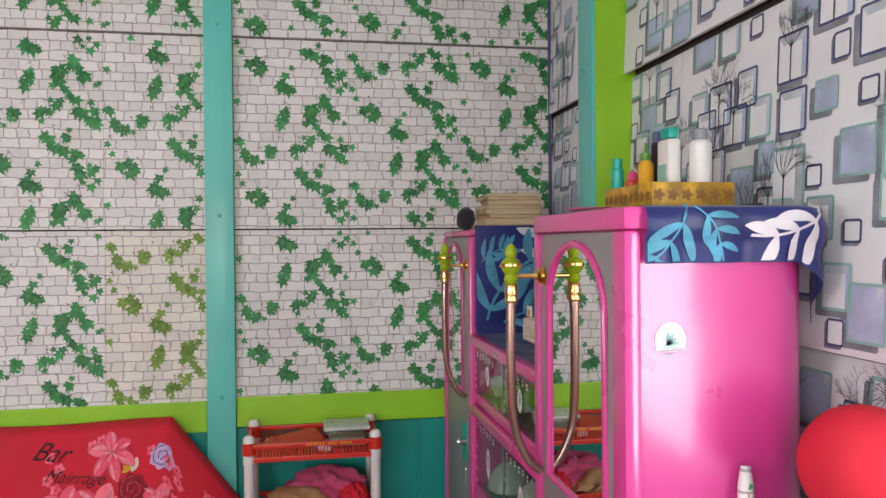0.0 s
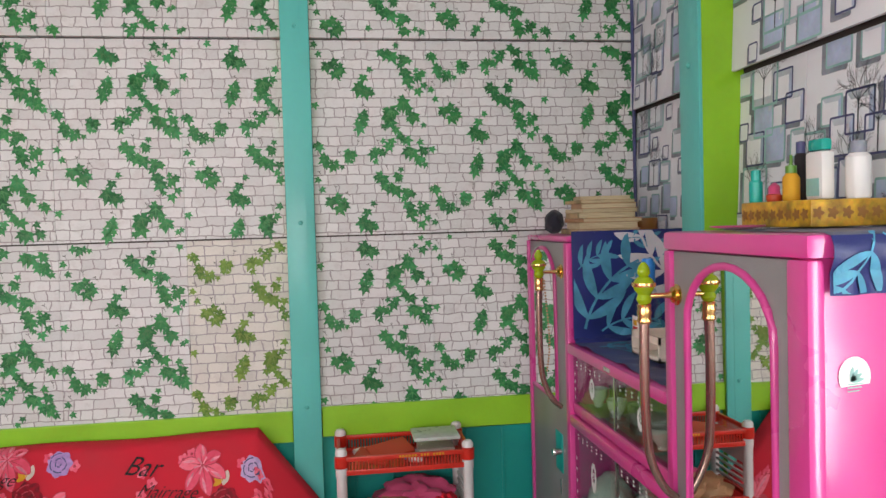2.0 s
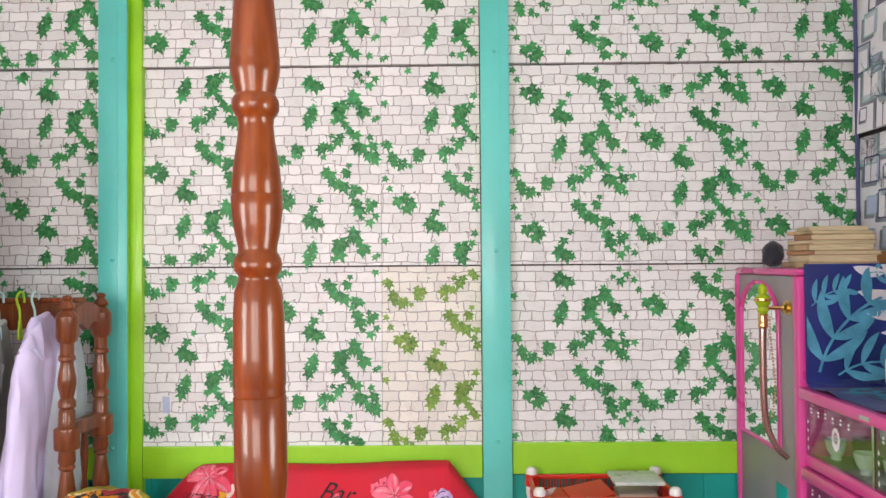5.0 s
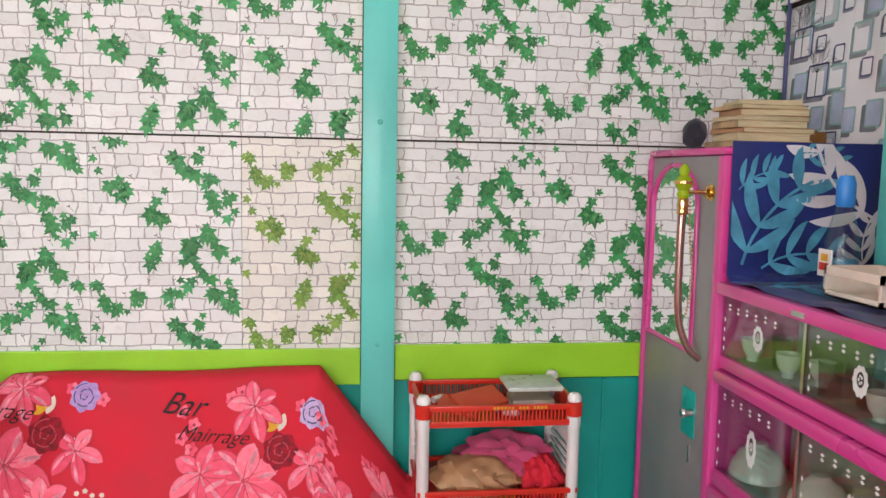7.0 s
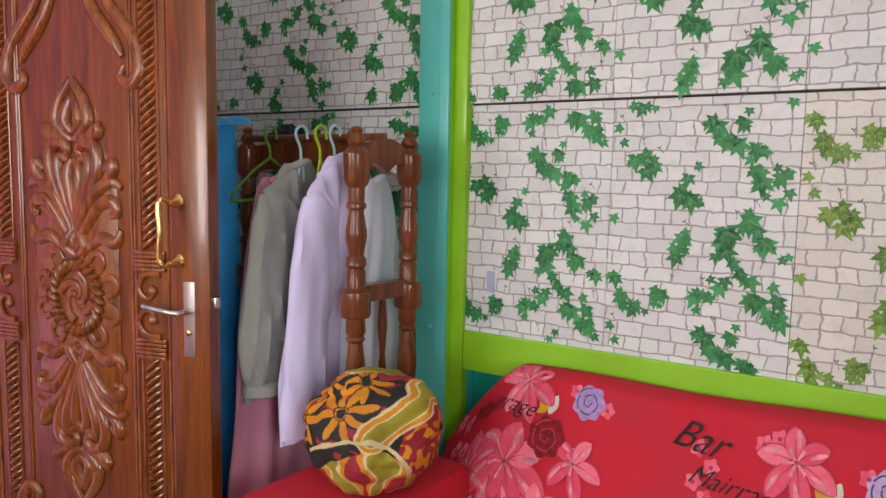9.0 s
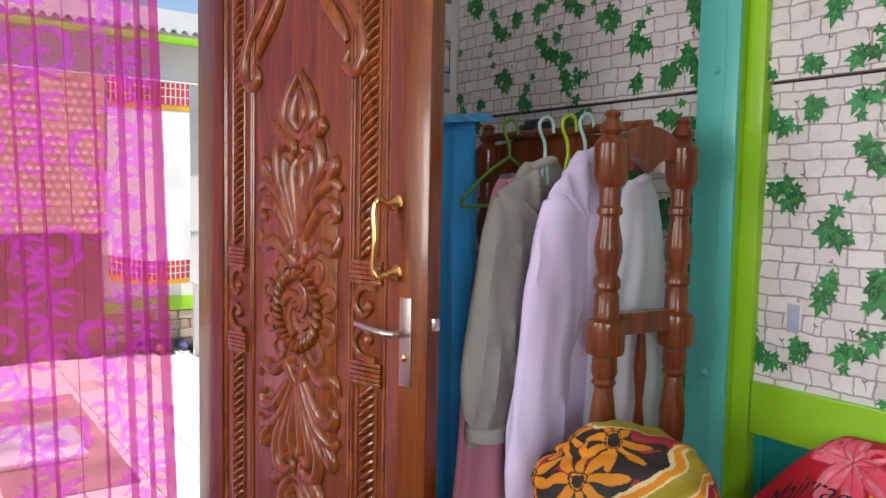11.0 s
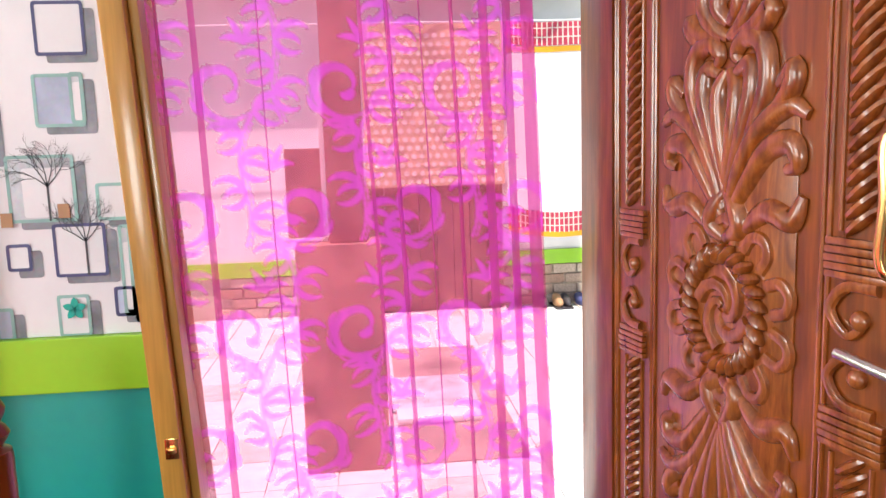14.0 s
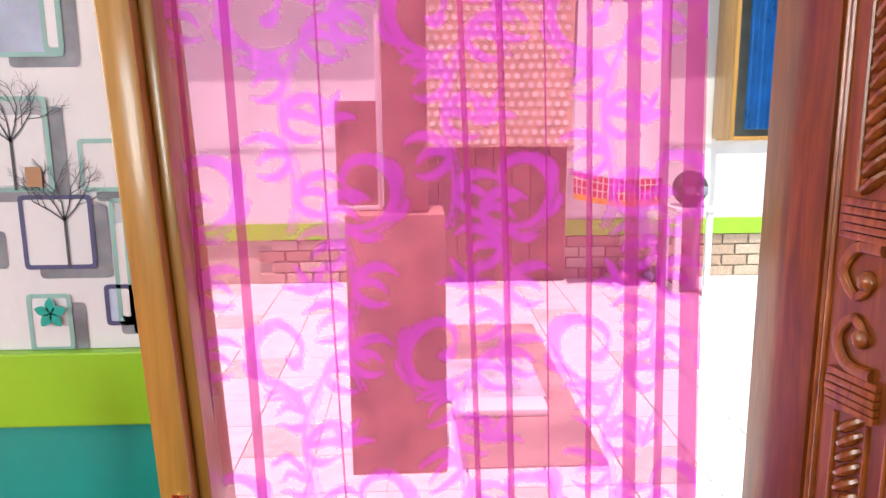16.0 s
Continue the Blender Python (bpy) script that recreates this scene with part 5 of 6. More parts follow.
spray = thing("spray_bottle", "clear blue cleaner bottle with a blue cap", "bottle")
part("bottle_body", lathe(bmesh.new(), ((0.034, 0), (0.039, 0.006), (0.039, 0.12), (0.027, 0.17), (0.015, 0.205)), (0.80, 2.45, 1.176), 20), "clear", spray)
part("liquid", lathe(bmesh.new(), ((0.032, 0.004), (0.036, 0.008), (0.036, 0.075), (0.024, 0.076)), (0.80, 2.45, 1.176), 20), "skyleaf", spray, "pale blue liquid")
part("cap", lathe(bmesh.new(), ((0.018, 0.2), (0.022, 0.206), (0.022, 0.255), (0.016, 0.275)), (0.80, 2.45, 1.176), 16), "bottleblue", spray)
part("bottle_label", B(0.757, 0.761, 2.425, 2.475, 1.21, 1.275, bevel=0.001), "white", spray, "white and red paper label")
part("label_mark", B(0.7555, 0.7565, 2.433, 2.467, 1.225, 1.243), "red_plastic", spray)
part("label_mark", B(0.7555, 0.7565, 2.438, 2.462, 1.247, 1.264), "yellow", spray)
crate = thing("cream_organiser", "cream plastic organiser box on the shelf", "box")
bm = bmesh.new()
for b in ((0.72, 0.86, 2.385, 2.392, 1.176, 1.245), (0.72, 0.86, 2.20, 2.207, 1.176, 1.245), (0.72, 0.727, 2.392, 2.20, 1.176, 1.19), (0.72, 0.727, 2.392, 2.20, 1.225, 1.245), (0.853, 0.86, 2.392, 2.20, 1.176, 1.245), (0.72, 0.86, 2.39, 2.20, 1.176, 1.18)):
    part("box_panel", B(*b), "cream", crate, "", False)

for o in set(scene.objects) - before:
    if not o.parent:
        o.location.z += 0.015  # the cupboard stands on short feet
for x in (FX + 0.05, BX - 0.06):
    for y in (1.5, 1.9, 2.74, 3.15):
        part("foot", B(x - 0.02, x + 0.02, y - 0.02, y + 0.02, -0.014, 0.063, bevel=0.004), "darkgap", cup)

# ---- beside the cupboard's end ----
stand = thing("tall_stool", "tall dark wooden stool beside the cupboard", "stool")
part("seat", lathe(bmesh.new(), ((0.09, 0.99), (0.1, 0.995), (0.1, 1.013), (0.09, 1.018)), (0.97, 1.24, 0), 24), "rackwood", stand)
for sx, sy in ((-1, -1), (1, -1), (-1, 1), (1, 1)):
    part("leg", tube(bmesh.new(), [(0.97 + sx * 0.055, 1.24 + sy * 0.055, 0.992), (0.97 + sx * 0.085, 1.24 + sy * 0.085, 0.0)], 0.013, 10), "rackwood", stand)
bm = bmesh.new()
bmesh.ops.create_icosphere(bm, subdivisions=4, radius=0.102, matrix=Matrix.Translation((0.968, 1.235, 1.119)))
for v in bm.verts:
    v.co += 0.0022 * noise.noise_vector(v.co * 90)
tagged(part("red_plush_ball", bm, "redcloth"), "round fuzzy red ball on the stool", "ball")
roll = thing("wallpaper_roll", "narrow roll of leftover ivy wallpaper leaning on the cupboard", "roll")
a0, a1 = Vector((0.74, 1.22, 0.0)), Vector((0.845, 1.382, 1.085))
part("paper_tube", tube(bmesh.new(), [a0 + (a1 - a0) * q for q in (0, 0.25, 0.5, 0.75, 0.97, 1)], lambda q: 0.014 if q < 0.98 else 0.009, 14), "brick", roll)
bm = bmesh.new()
for k in range(14):
    c0 = a0 + (a1 - a0) * (0.45 + 0.04 * k)
    put = lambda x, z: c0 + Vector((x, -0.0146 + 4 * x * x * 9, z))
    ivy_leaf(bm, (k % 3 - 1) * 0.004, 0, 0.011, k * 1.3, put, 0)
tagged(part("ivy_print", bm, "ivy", roll, "", False), "", "", "", "stuff")

# ---- plastic trolley ----
tr = thing("trolley_rack", "red and white plastic trolley with slatted basket tiers", "trolley")
TX0, TX1, TY0, TY1 = -0.150, 0.305, 2.925, 3.185
for x in (TX0, TX1):
    for y in (TY0, TY1):
        lg = part("leg", lathe(bmesh.new(), ((0.012, 0.02), (0.014, 0.03), (0.0185, 0.05), (0.0185, 0.70), (0.021, 0.705), (0.021, 0.735)), (x, y, 0), 16), "white", tr, "white plastic leg")
        part("corner_socket", lathe(bmesh.new(), ((0.019, 0.735), (0.024, 0.737), (0.024, 0.775), (0.02, 0.778)), (x, y, 0), 16), "red_plastic", lg)
        part("cap", lathe(bmesh.new(), ((0.015, 0.778), (0.021, 0.78), (0.021, 0.793), (0.014, 0.803), (0.002, 0.805)), (x, y, 0), 16), "white", lg)
for x in (TX0, TX1):
    for z0, z1 in ((0.63, 0.70), (0.30, 0.38)):
        part("side_panel", B(x - 0.005, x + 0.005, TY0 + 0.016, TY1 - 0.016, z0, z1, bevel=0.003), "white", tr, "white plastic side panel")
    for k in range(4):
        part("side_slat", B(x - 0.004, x + 0.004, TY0 + 0.016, TY1 - 0.016, 0.53 + 0.025 * k, 0.54 + 0.025 * k, bevel=0.002), "white", tr)


def basket(zt, depth):
    b = bmesh.new()
    x0, x1, y0, y1 = TX0 - 0.01, TX1 + 0.01, TY0 - 0.012, TY1 + 0.012
    for z0, z1, o in ((zt - 0.016, zt, 0.005), (zt - depth, zt - depth + 0.014, 0.0)):
        box(b, x0 - o, x1 + o, y0 - o, y0 + 0.008, z0, z1, bevel=0.003)
        box(b, x0 - o, x1 + o, y1 - 0.008, y1 + o, z0, z1, bevel=0.003)
        box(b, x0 - o, x0 + 0.008, y0 + 0.008, y1 - 0.008, z0, z1, bevel=0.003)
        box(b, x1 - 0.008, x1 + o, y0 + 0.008, y1 - 0.008, z0, z1, bevel=0.003)
    n = 40
    for k in range(n):
        x = x0 + 0.014 + (x1 - x0 - 0.028) * k / (n - 1)
        for y in (y0 + 0.003, y1 - 0.003):
            box(b, x - 0.0022, x + 0.0022, y - 0.0015, y + 0.0015, zt - depth, zt - 0.01)
    for k in range(22):
        y = y0 + 0.014 + (y1 - y0 - 0.028) * k / 21
        for x in (x0 + 0.003, x1 - 0.003):
            box(b, x - 0.0015, x + 0.0015, y - 0.0022, y + 0.0022, zt - depth, zt - 0.01)
    box(b, x0, x1, y0, y1, zt - depth - 0.004, zt - depth + 0.002)
    part("basket", b, "red_plastic", tr, "red slatted plastic basket")


basket(0.775, 0.062)
basket(0.515, 0.062)
basket(0.27, 0.062)
bm = bmesh.new()
put = lambda x, z: Vector((x, TY0 - 0.0178, z))
for k in range(15):
    if k in (6, 10):
        continue
    box(bm, 0.055 + 0.011 * k, 0.062 + 0.011 * k, TY0 - 0.0188, TY0 - 0.0172, 0.7635, 0.771)
part("raised_mark", bm, "yellow", tr, "small raised yellow letters, unreadable", False)

Zw = 0.716
bm = B(-0.09, 0.07, -0.05, 0.05, 0, 0.018, bevel=0.006)
bmesh.ops.transform(bm, matrix=pose(0.04, 3.03, Zw + 0.034, 16, -5, 22), verts=bm.verts)
w1 = tagged(part("wallet", bm, "orange_red"), "orange-red leather wallet in the basket", "wallet", "wallets")
bm = B(-0.07, 0.06, -0.04, 0.04, 0, 0.014, bevel=0.005)
bmesh.ops.transform(bm, matrix=pose(-0.03, 3.0, Zw + 0.022, 12, 8, -24), verts=bm.verts)
tagged(part("wallet", bm, "orange_red"), "folded orange wallet in the basket", "wallet", "wallets")
lunch = thing("plastic_container", "clear plastic container with a frosted lid", "container")
bm = B(0.125, 0.285, 3.0, 3.14, Zw + 0.002, Zw + 0.072, bevel=0.012)
part("container_body", bm, "clear", lunch)
part("lid", B(0.118, 0.292, 2.994, 3.146, Zw + 0.072, Zw + 0.086, bevel=0.006), "frost", lunch, "frosted lid")
part("contents", B(0.14, 0.275, 3.03, 3.13, Zw + 0.006, Zw + 0.035, bevel=0.006), "cream", lunch)
for k, (x, y, mt, nm) in enumerate(((0.1, 2.99, "white", "small_tube"), (0.11, 3.06, "white", "small_tube"), (-0.1, 3.12, "white", "small_tube"), (0.085, 3.02, "bottleblue", "small_tube"))):
    bm = tube(bmesh.new(), [(x, y, Zw + 0.014), (x + 0.03, y + 0.02 * (k - 1), Zw + 0.016), (x + 0.045, y + 0.03 * (k - 1), Zw + 0.017)], lambda q: 0.011 - 0.005 * (q > 0.7), 12)
    tagged(part(nm, bm, mt), "small plastic tube lying in the basket", "tube", "tubes in the basket")


def lump(name, label, cat, centre, size, material, seed, rough=0.25, bumps=3.2):
    bm = bmesh.new()
    bmesh.ops.create_icosphere(bm, subdivisions=4, radius=1)
    for v in bm.verts:
        d = v.co.copy()
        v.co = d * (1 + rough * noise.noise(d * bumps + Vector((seed, 0, 0))) + 0.06 * math.sin(14 * d.x + 9 * d.z + seed))
        v.co = Vector((centre[0] + v.co.x * size[0], centre[1] + v.co.y * size[1], centre[2] + max(v.co.z, -0.75) * size[2]))
    return tagged(part(name, bm, material), label, cat)


lump("folded_bag", "tan leather bag lying in the second basket", "bag", (0.03, 3.02, 0.515), (0.14, 0.1, 0.07), "tan", 2)
lump("folded_cloth", "dark pink cloth heaped in the second basket", "cloth", (0.13, 3.08, 0.545), (0.15, 0.09, 0.085), "bagpink", 5, 0.35)
lump("red_cloth", "red cloth heaped in the second basket", "cloth", (0.23, 3.0, 0.515), (0.065, 0.06, 0.07), "redcloth", 8, 0.35)
bm = lathe(bmesh.new(), ((0.08, 0), (0.09, 0.004), (0.09, 0.012), (0.085, 0.014)), (0.05, 2.98, 0.46), 24)
tagged(part("yellow_dish", bm, "yellow"), "flat yellow plastic dish under the bag", "dish")

# ---- covered sofa ----
sofa = thing("covered_sofa", "sofa under a red cotton cover printed with pink lilies", "sofa")


def crest(x):
    if x < -1.38:
        return 0.822 - 0.36 * min(1, (-1.38 - x) / 0.30) ** 1.3
    if x > -0.455:
        return 0.833 - 0.37 * min(1, (x + 0.455) / 0.28)
    return 0.828 + 0.011 * (x + 0.92) + 0.004 * math.sin(9 * x)


def cover(x, s):
    """The cover: x along the wall, s metres from the back edge over the crest and down the front."""
    h = crest(x)
    soft = 0.006 * noise.noise(Vector((x * 5, s * 6, 0))) + 0.003 * math.sin(x * 23 + s * 9) * min(1, s * 4)
    if s < 0.07:
        a = s / 0.07 * math.pi / 2
        return Vector((x, 3.19 - 0.075 * math.sin(a), h - 0.03 * (1 - math.sin(a)) * 0.2 - 0.035 * (1 - math.cos(a)) + soft * 0.3))
    t = s - 0.07
    tall = max(0.02, h - 0.035 - 0.40)
    if t < tall:
        return Vector((x, 3.115 - 0.13 * t / 0.36 - 0.02 * math.sin(math.pi * t / tall) - soft, h - 0.035 - t))
    t -= tall
    yb = 3.115 - 0.13 * tall / 0.36
    if t < 0.42:
        return Vector((x, yb - t, 0.40 + 0.03 * math.sin(math.pi * t / 0.42) + soft))
    return Vector((x, yb - 0.42 - 0.01 * math.sin(x * 30), max(0.03, 0.40 - (t - 0.42)) + 0.0))


part("cover_cloth", grid(bmesh.new(), lambda u, v: cover(-1.60 + 1.46 * u, 1.2 * v), 110, 90), "redcloth", sofa, "red cotton cover with lily print")
bm = bmesh.new()
box(bm, -1.50, -0.24, 2.62, 2.95, 0.06, 0.36, bevel=0.02)
box(bm, -1.36, -0.48, 3.14, 3.18, 0.3, 0.74, bevel=0.01)
part("frame_body", bm, "rackwood", sofa)
part("arm", B(-1.80, -1.44, 2.46, 3.02, 0.05, 0.57, bevel=0.05), "redcloth", sofa, "red covered arm")


def on_cover(x, d):
    """x along the wall, d metres below the crest line."""
    p, q = cover(x, 0.07 + max(0.0, d)), cover(x, 0.075 + max(0.0, d))
    return cover(x, 0.07 + max(-0.06, d)) + Vector((0, -0.0035, 0.0015))


pr = bmesh.new()


def petal(x, d, long, wide, angle, bend, lift):
    """One curved petal with a dark rim beneath, a pale flank and a vein."""
    def put_at(extra):
        return lambda X, D: on_cover(X, D) + Vector((0, -lift - extra, 0))
    pts, a, px, pd = [(x, d)], angle, x, d
    for k in range(8):
        px, pd, a = px + long / 8 * math.cos(a), pd + long / 8 * math.sin(a), a + bend / 8
        pts.append((px, pd))
    def shape(q):
        return wide * max(0.03, math.sin(math.pi * min(1, 0.06 + 0.94 * q ** 1.25)) ** 0.75)
    ribbon(pr, pts, lambda q: 2 * shape(q) + 0.005, put_at(0), 1)
    ribbon(pr, pts, lambda q: 2 * shape(q), put_at(0.0004), 0)
    side = [(u - math.sin(angle) * wide * 0.42, w + math.cos(angle) * wide * 0.42) for u, w in pts[3:8]]
    ribbon(pr, side, lambda q: wide * 0.5 * math.sin(math.pi * (0.1 + 0.8 * q)), put_at(0.0008), 8)
    ribbon(pr, pts[:6], lambda q: 0.0035 * (1.1 - q), put_at(0.0012), 5)


def lily(x, d, r, turn, n=6):
    for k in range(n):
        a = turn + 2 * math.pi * k / n
        long = r * (1 + 0.28 * math.sin(a) + 0.1 * math.sin(5 * k + turn))
        petal(x, d, long, r * 0.235, a, 0.7 * math.cos(a + 0.4), 0.0004 * (k % 3) + 0.0002)
    for k in range(5):
        a = turn + 0.5 + 1.1 * k
        put = lambda X, D: on_cover(X, D) + Vector((0, -0.0032, 0))
        ribbon(pr, [(x + r * q * math.cos(a), d + r * q * math.sin(a)) for q in (0.05, 0.2, 0.34)], lambda q: 0.004 + 0.004 * q, put, 8)


def rosette(x, d, r, index, dark):
    put = lambda X, D: on_cover(X, D) + Vector((0, -0.001, 0))
    fan(pr, put(x, d), [put(x + r * math.cos(a) * (1 + 0.1 * math.cos(7 * a)), d + r * math.sin(a) * (1 + 0.1 * math.cos(7 * a))) for a in (2 * math.pi * k / 28 for k in range(28))], index)
    put2 = lambda X, D: on_cover(X, D) + Vector((0, -0.0018, 0))
    for k in range(9):
        a, q = k * 1.25, 0.15 + 0.085 * k
        ribbon(pr, [(x + r * q * math.cos(a + 0.28 * j), d + r * q * math.sin(a + 0.28 * j)) for j in range(5)], lambda s: 0.004, put2, dark)


def blossoms(x, d):
    for k in range(5):
        a = k * 1.26
        leaf_shape(pr, x, d, 0.021, 0.0085, a, on_cover, 0, 5)
    put = lambda X, D: on_cover(X, D) + Vector((0, -0.001, 0))
    fan(pr, put(x, d), [put(x + 0.005 * math.cos(w), d + 0.005 * math.sin(w)) for w in (math.pi * q / 4 for q in range(8))], 5)


def motif(x, d):
    """A spray of lilies round a dark rose at x, d."""
    lily(x - 0.08, d - 0.125, 0.088, 0.3, 6)
    lily(x - 0.23, d + 0.05, 0.105, 0.7, 6)
    lily(x + 0.005, d + 0.19, 0.10, 0.9, 7)
    lily(x - 0.105, d + 0.075, 0.14, 0.35, 7)
    lily(x + 0.088, d + 0.045, 0.082, 0.1, 5)
    lily(x - 0.16, d + 0.21, 0.085, 0.5, 6)
    rosette(x, d, 0.05, 2, 5)
    rosette(x + 0.098, d - 0.10, 0.042, 3, 6)
    rosette(x - 0.225, d + 0.18, 0.046, 3, 6)
    for bx, bd in ((-0.29, -0.12), (-0.255, -0.085), (-0.29, -0.05), (-0.26, -0.02), (-0.12, -0.165), (-0.15, -0.15), (0.15, -0.09), (0.06, -0.12)):
        blossoms(x + bx, d + bd)
    leaf_shape(pr, x - 0.04, d - 0.055, 0.04, 0.009, -0.5, on_cover, 4)
    leaf_shape(pr, x - 0.015, d - 0.06, 0.03, 0.008, -2.4, on_cover, 4)
    leaf_shape(pr, x - 0.005, d - 0.055, 0.05, 0.014, -1.25, on_cover, 7)
    leaf_shape(pr, x + 0.06, d + 0.04, 0.045, 0.013, -0.7, on_cover, 7)
    for k in range(10):
        X, D = x + 0.10 + 0.022 * (k % 5) + 0.006 * math.sin(3 * k), d + 0.15 + 0.022 * (k // 2) + 0.008 * math.cos(5 * k)
        for j in range(5):
            leaf_shape(pr, X, D, 0.008, 0.0035, j * 1.257 + k, on_cover, 7, 4)


motif(-0.571, 0.19)
motif(-1.245, 0.125)
motif(-0.16, 0.22)
motif(-0.90, 0.52)
tagged(part("cover_print", pr, ["lily", "lily_line", "rose", "lilac", "yellow", "lily_line", "navy", "cream", "lily_light"], sofa, "pink lily and rose print", False), "", "", "", "stuff")


def writing(text, x, d, size, slope):
    cu = bpy.data.curves.new("writing", "FONT")
    cu.body, cu.size, cu.shear, cu.offset = text, size, 0.62, -0.0004
    tmp = bpy.data.objects.new("writing", cu)
    me = bpy.data.meshes.new_from_object(tmp)
    bpy.data.objects.remove(tmp)
    bm = bmesh.new()
    bm.from_mesh(me)
    bpy.data.meshes.remove(me)
    for v in bm.verts:
        v.co = on_cover(x + v.co.x, d - v.co.y + slope * v.co.x) + Vector((0, -0.003, 0))
    part("printed_word", bm, "ink", sofa, "black italic words '%s'" % text, False)


writing("Bar", -0.93, 0.07, 0.088, 0.13)
writing("Mairrage", -0.877, 0.14, 0.058, 0.14)
writing("Mairrage", -1.50, 0.055, 0.058, 0.14)

# batik bundle on the sofa's arm
FRONT = Vector((0.45, -0.80, 0.40)).normalized()
ACROSS = FRONT.cross(Vector((0, 0, 1))).normalized() * -1
RISE = ACROSS.cross(FRONT).normalized()
if RISE.z < 0:
    RISE = -RISE
if ACROSS.x < 0:
    ACROSS = -ACROSS


def batik_shape(d):
    k = 1 + 0.09 * noise.noise(d * 2.3) + 0.04 * noise.noise(d * 5.5) + 0.016 * math.sin(11 * d.x + 8 * d.z)
    tip = max(0.0, d.dot(Vector((0.72, -0.1, 0.68)))) ** 9
    fold = 0.012 * math.exp(-((d.dot(RISE) - 0.55 - 0.1 * math.sin(3 * d.dot(ACROSS))) / 0.05) ** 2)
    return Vector((-1.562 + d.x * (0.172 * k - fold) + 0.055 * tip, 2.73 + d.y * (0.165 * k - fold), 0.712 + max(-0.85, d.z) * 0.15 * k + 0.02 * tip))


def near_line(u, w, line):
    """Distance from (u, w) to a chain of points."""
    best = 9.0
    for (x0, y0), (x1, y1) in zip(line, line[1:]):
        t = max(0, min(1, ((u - x0) * (x1 - x0) + (w - y0) * (y1 - y0)) / ((x1 - x0) ** 2 + (y1 - y0) ** 2)))
        best = min(best, math.hypot(u - x0 - t * (x1 - x0), w - y0 - t * (y1 - y0)))
    return best


BAND = ((0.95, 0.62), (0.72, 0.58), (0.6, 0.3), (0.35, 0.05), (0.12, -0.16))
HEM = ((-1.3, -0.42), (-0.5, -0.3), (0.12, -0.2), (0.5, -0.36), (1.0, -0.75))
BLOOMS = ((-0.34, 0.2, 0.52), (-0.1, 0.78, 0.45), (-1.15, 0.1, 0.5), (-0.9, 0.75, 0.4), (1.25, 0.1, 0.35), (0.1, -1.0, 0.4))


def batik_colour(d):
    u, w = math.atan2(d.dot(ACROSS), max(0.05, d.dot(FRONT))), math.asin(max(-1, min(1, d.dot(RISE))))
    u += 0.05 * noise.noise(d * 5)
    w += 0.05 * noise.noise(d * 5 + Vector((3, 0, 0)))
    s = near_line(u, w, HEM)
    if s < 0.035:
        return 3
    s = near_line(u, w, BAND)
    if s < 0.24:
        return 3 if 0.20 < s or 0.10 < s < 0.125 else 1 if s < 0.10 else 0
    if w > 1.0 + 0.08 * math.sin(4 * u):
        return 3 if w < 1.05 + 0.08 * math.sin(4 * u) else 1
    if w > 0.88 and u > 0.15:
        return 2
    below = w < -0.42 + 0.25 * u if u < 0 else w < -0.25 - 0.4 * u
    if below:
        cell = math.sin(6.1 * u + 1.2 * w) + 0.5 * math.sin(9 * w + 2 * u)
        return 3 if abs(cell - 0.25) < 0.16 else 2 if cell < -0.45 else 0 if cell < 0.25 else 1
    for bu, bw, br in BLOOMS:
        r, a = math.hypot(u - bu, w - bw), math.atan2(w - bw, u - bu)
        if r < 0.07:
            return 4
        edge = br * (0.62 + 0.38 * math.cos(8 * a + bu * 5))
        if r < edge and abs(math.sin(4 * a + bu * 2.5)) < 0.97:
            return 0 if r > 0.12 or int(r * 60) % 2 else 4
    if u > 0.55:
        return 2 if noise.noise(d * 9) > -0.1 else 0
    return 2 if noise.noise(d * 6) > 0.34 else 4


bm = bmesh.new()
bmesh.ops.create_icosphere(bm, subdivisions=7, radius=1)
for fc in bm.faces:
    fc.material_index = batik_colour(fc.calc_center_median().normalized())
for v in bm.verts:
    v.co = batik_shape(v.co.copy())
tagged(part("batik_cushion", bm, ["batik_orange", "batik_olive", "batik_red", "batik_cream", "batik_black"]), "cloth bundle in batik of orange flowers, black and olive", "cushion")

# ---- clothes rack ----
rack = thing("clothes_rack", "turned brown wooden clothes rack hung with shirts", "clothes rack")


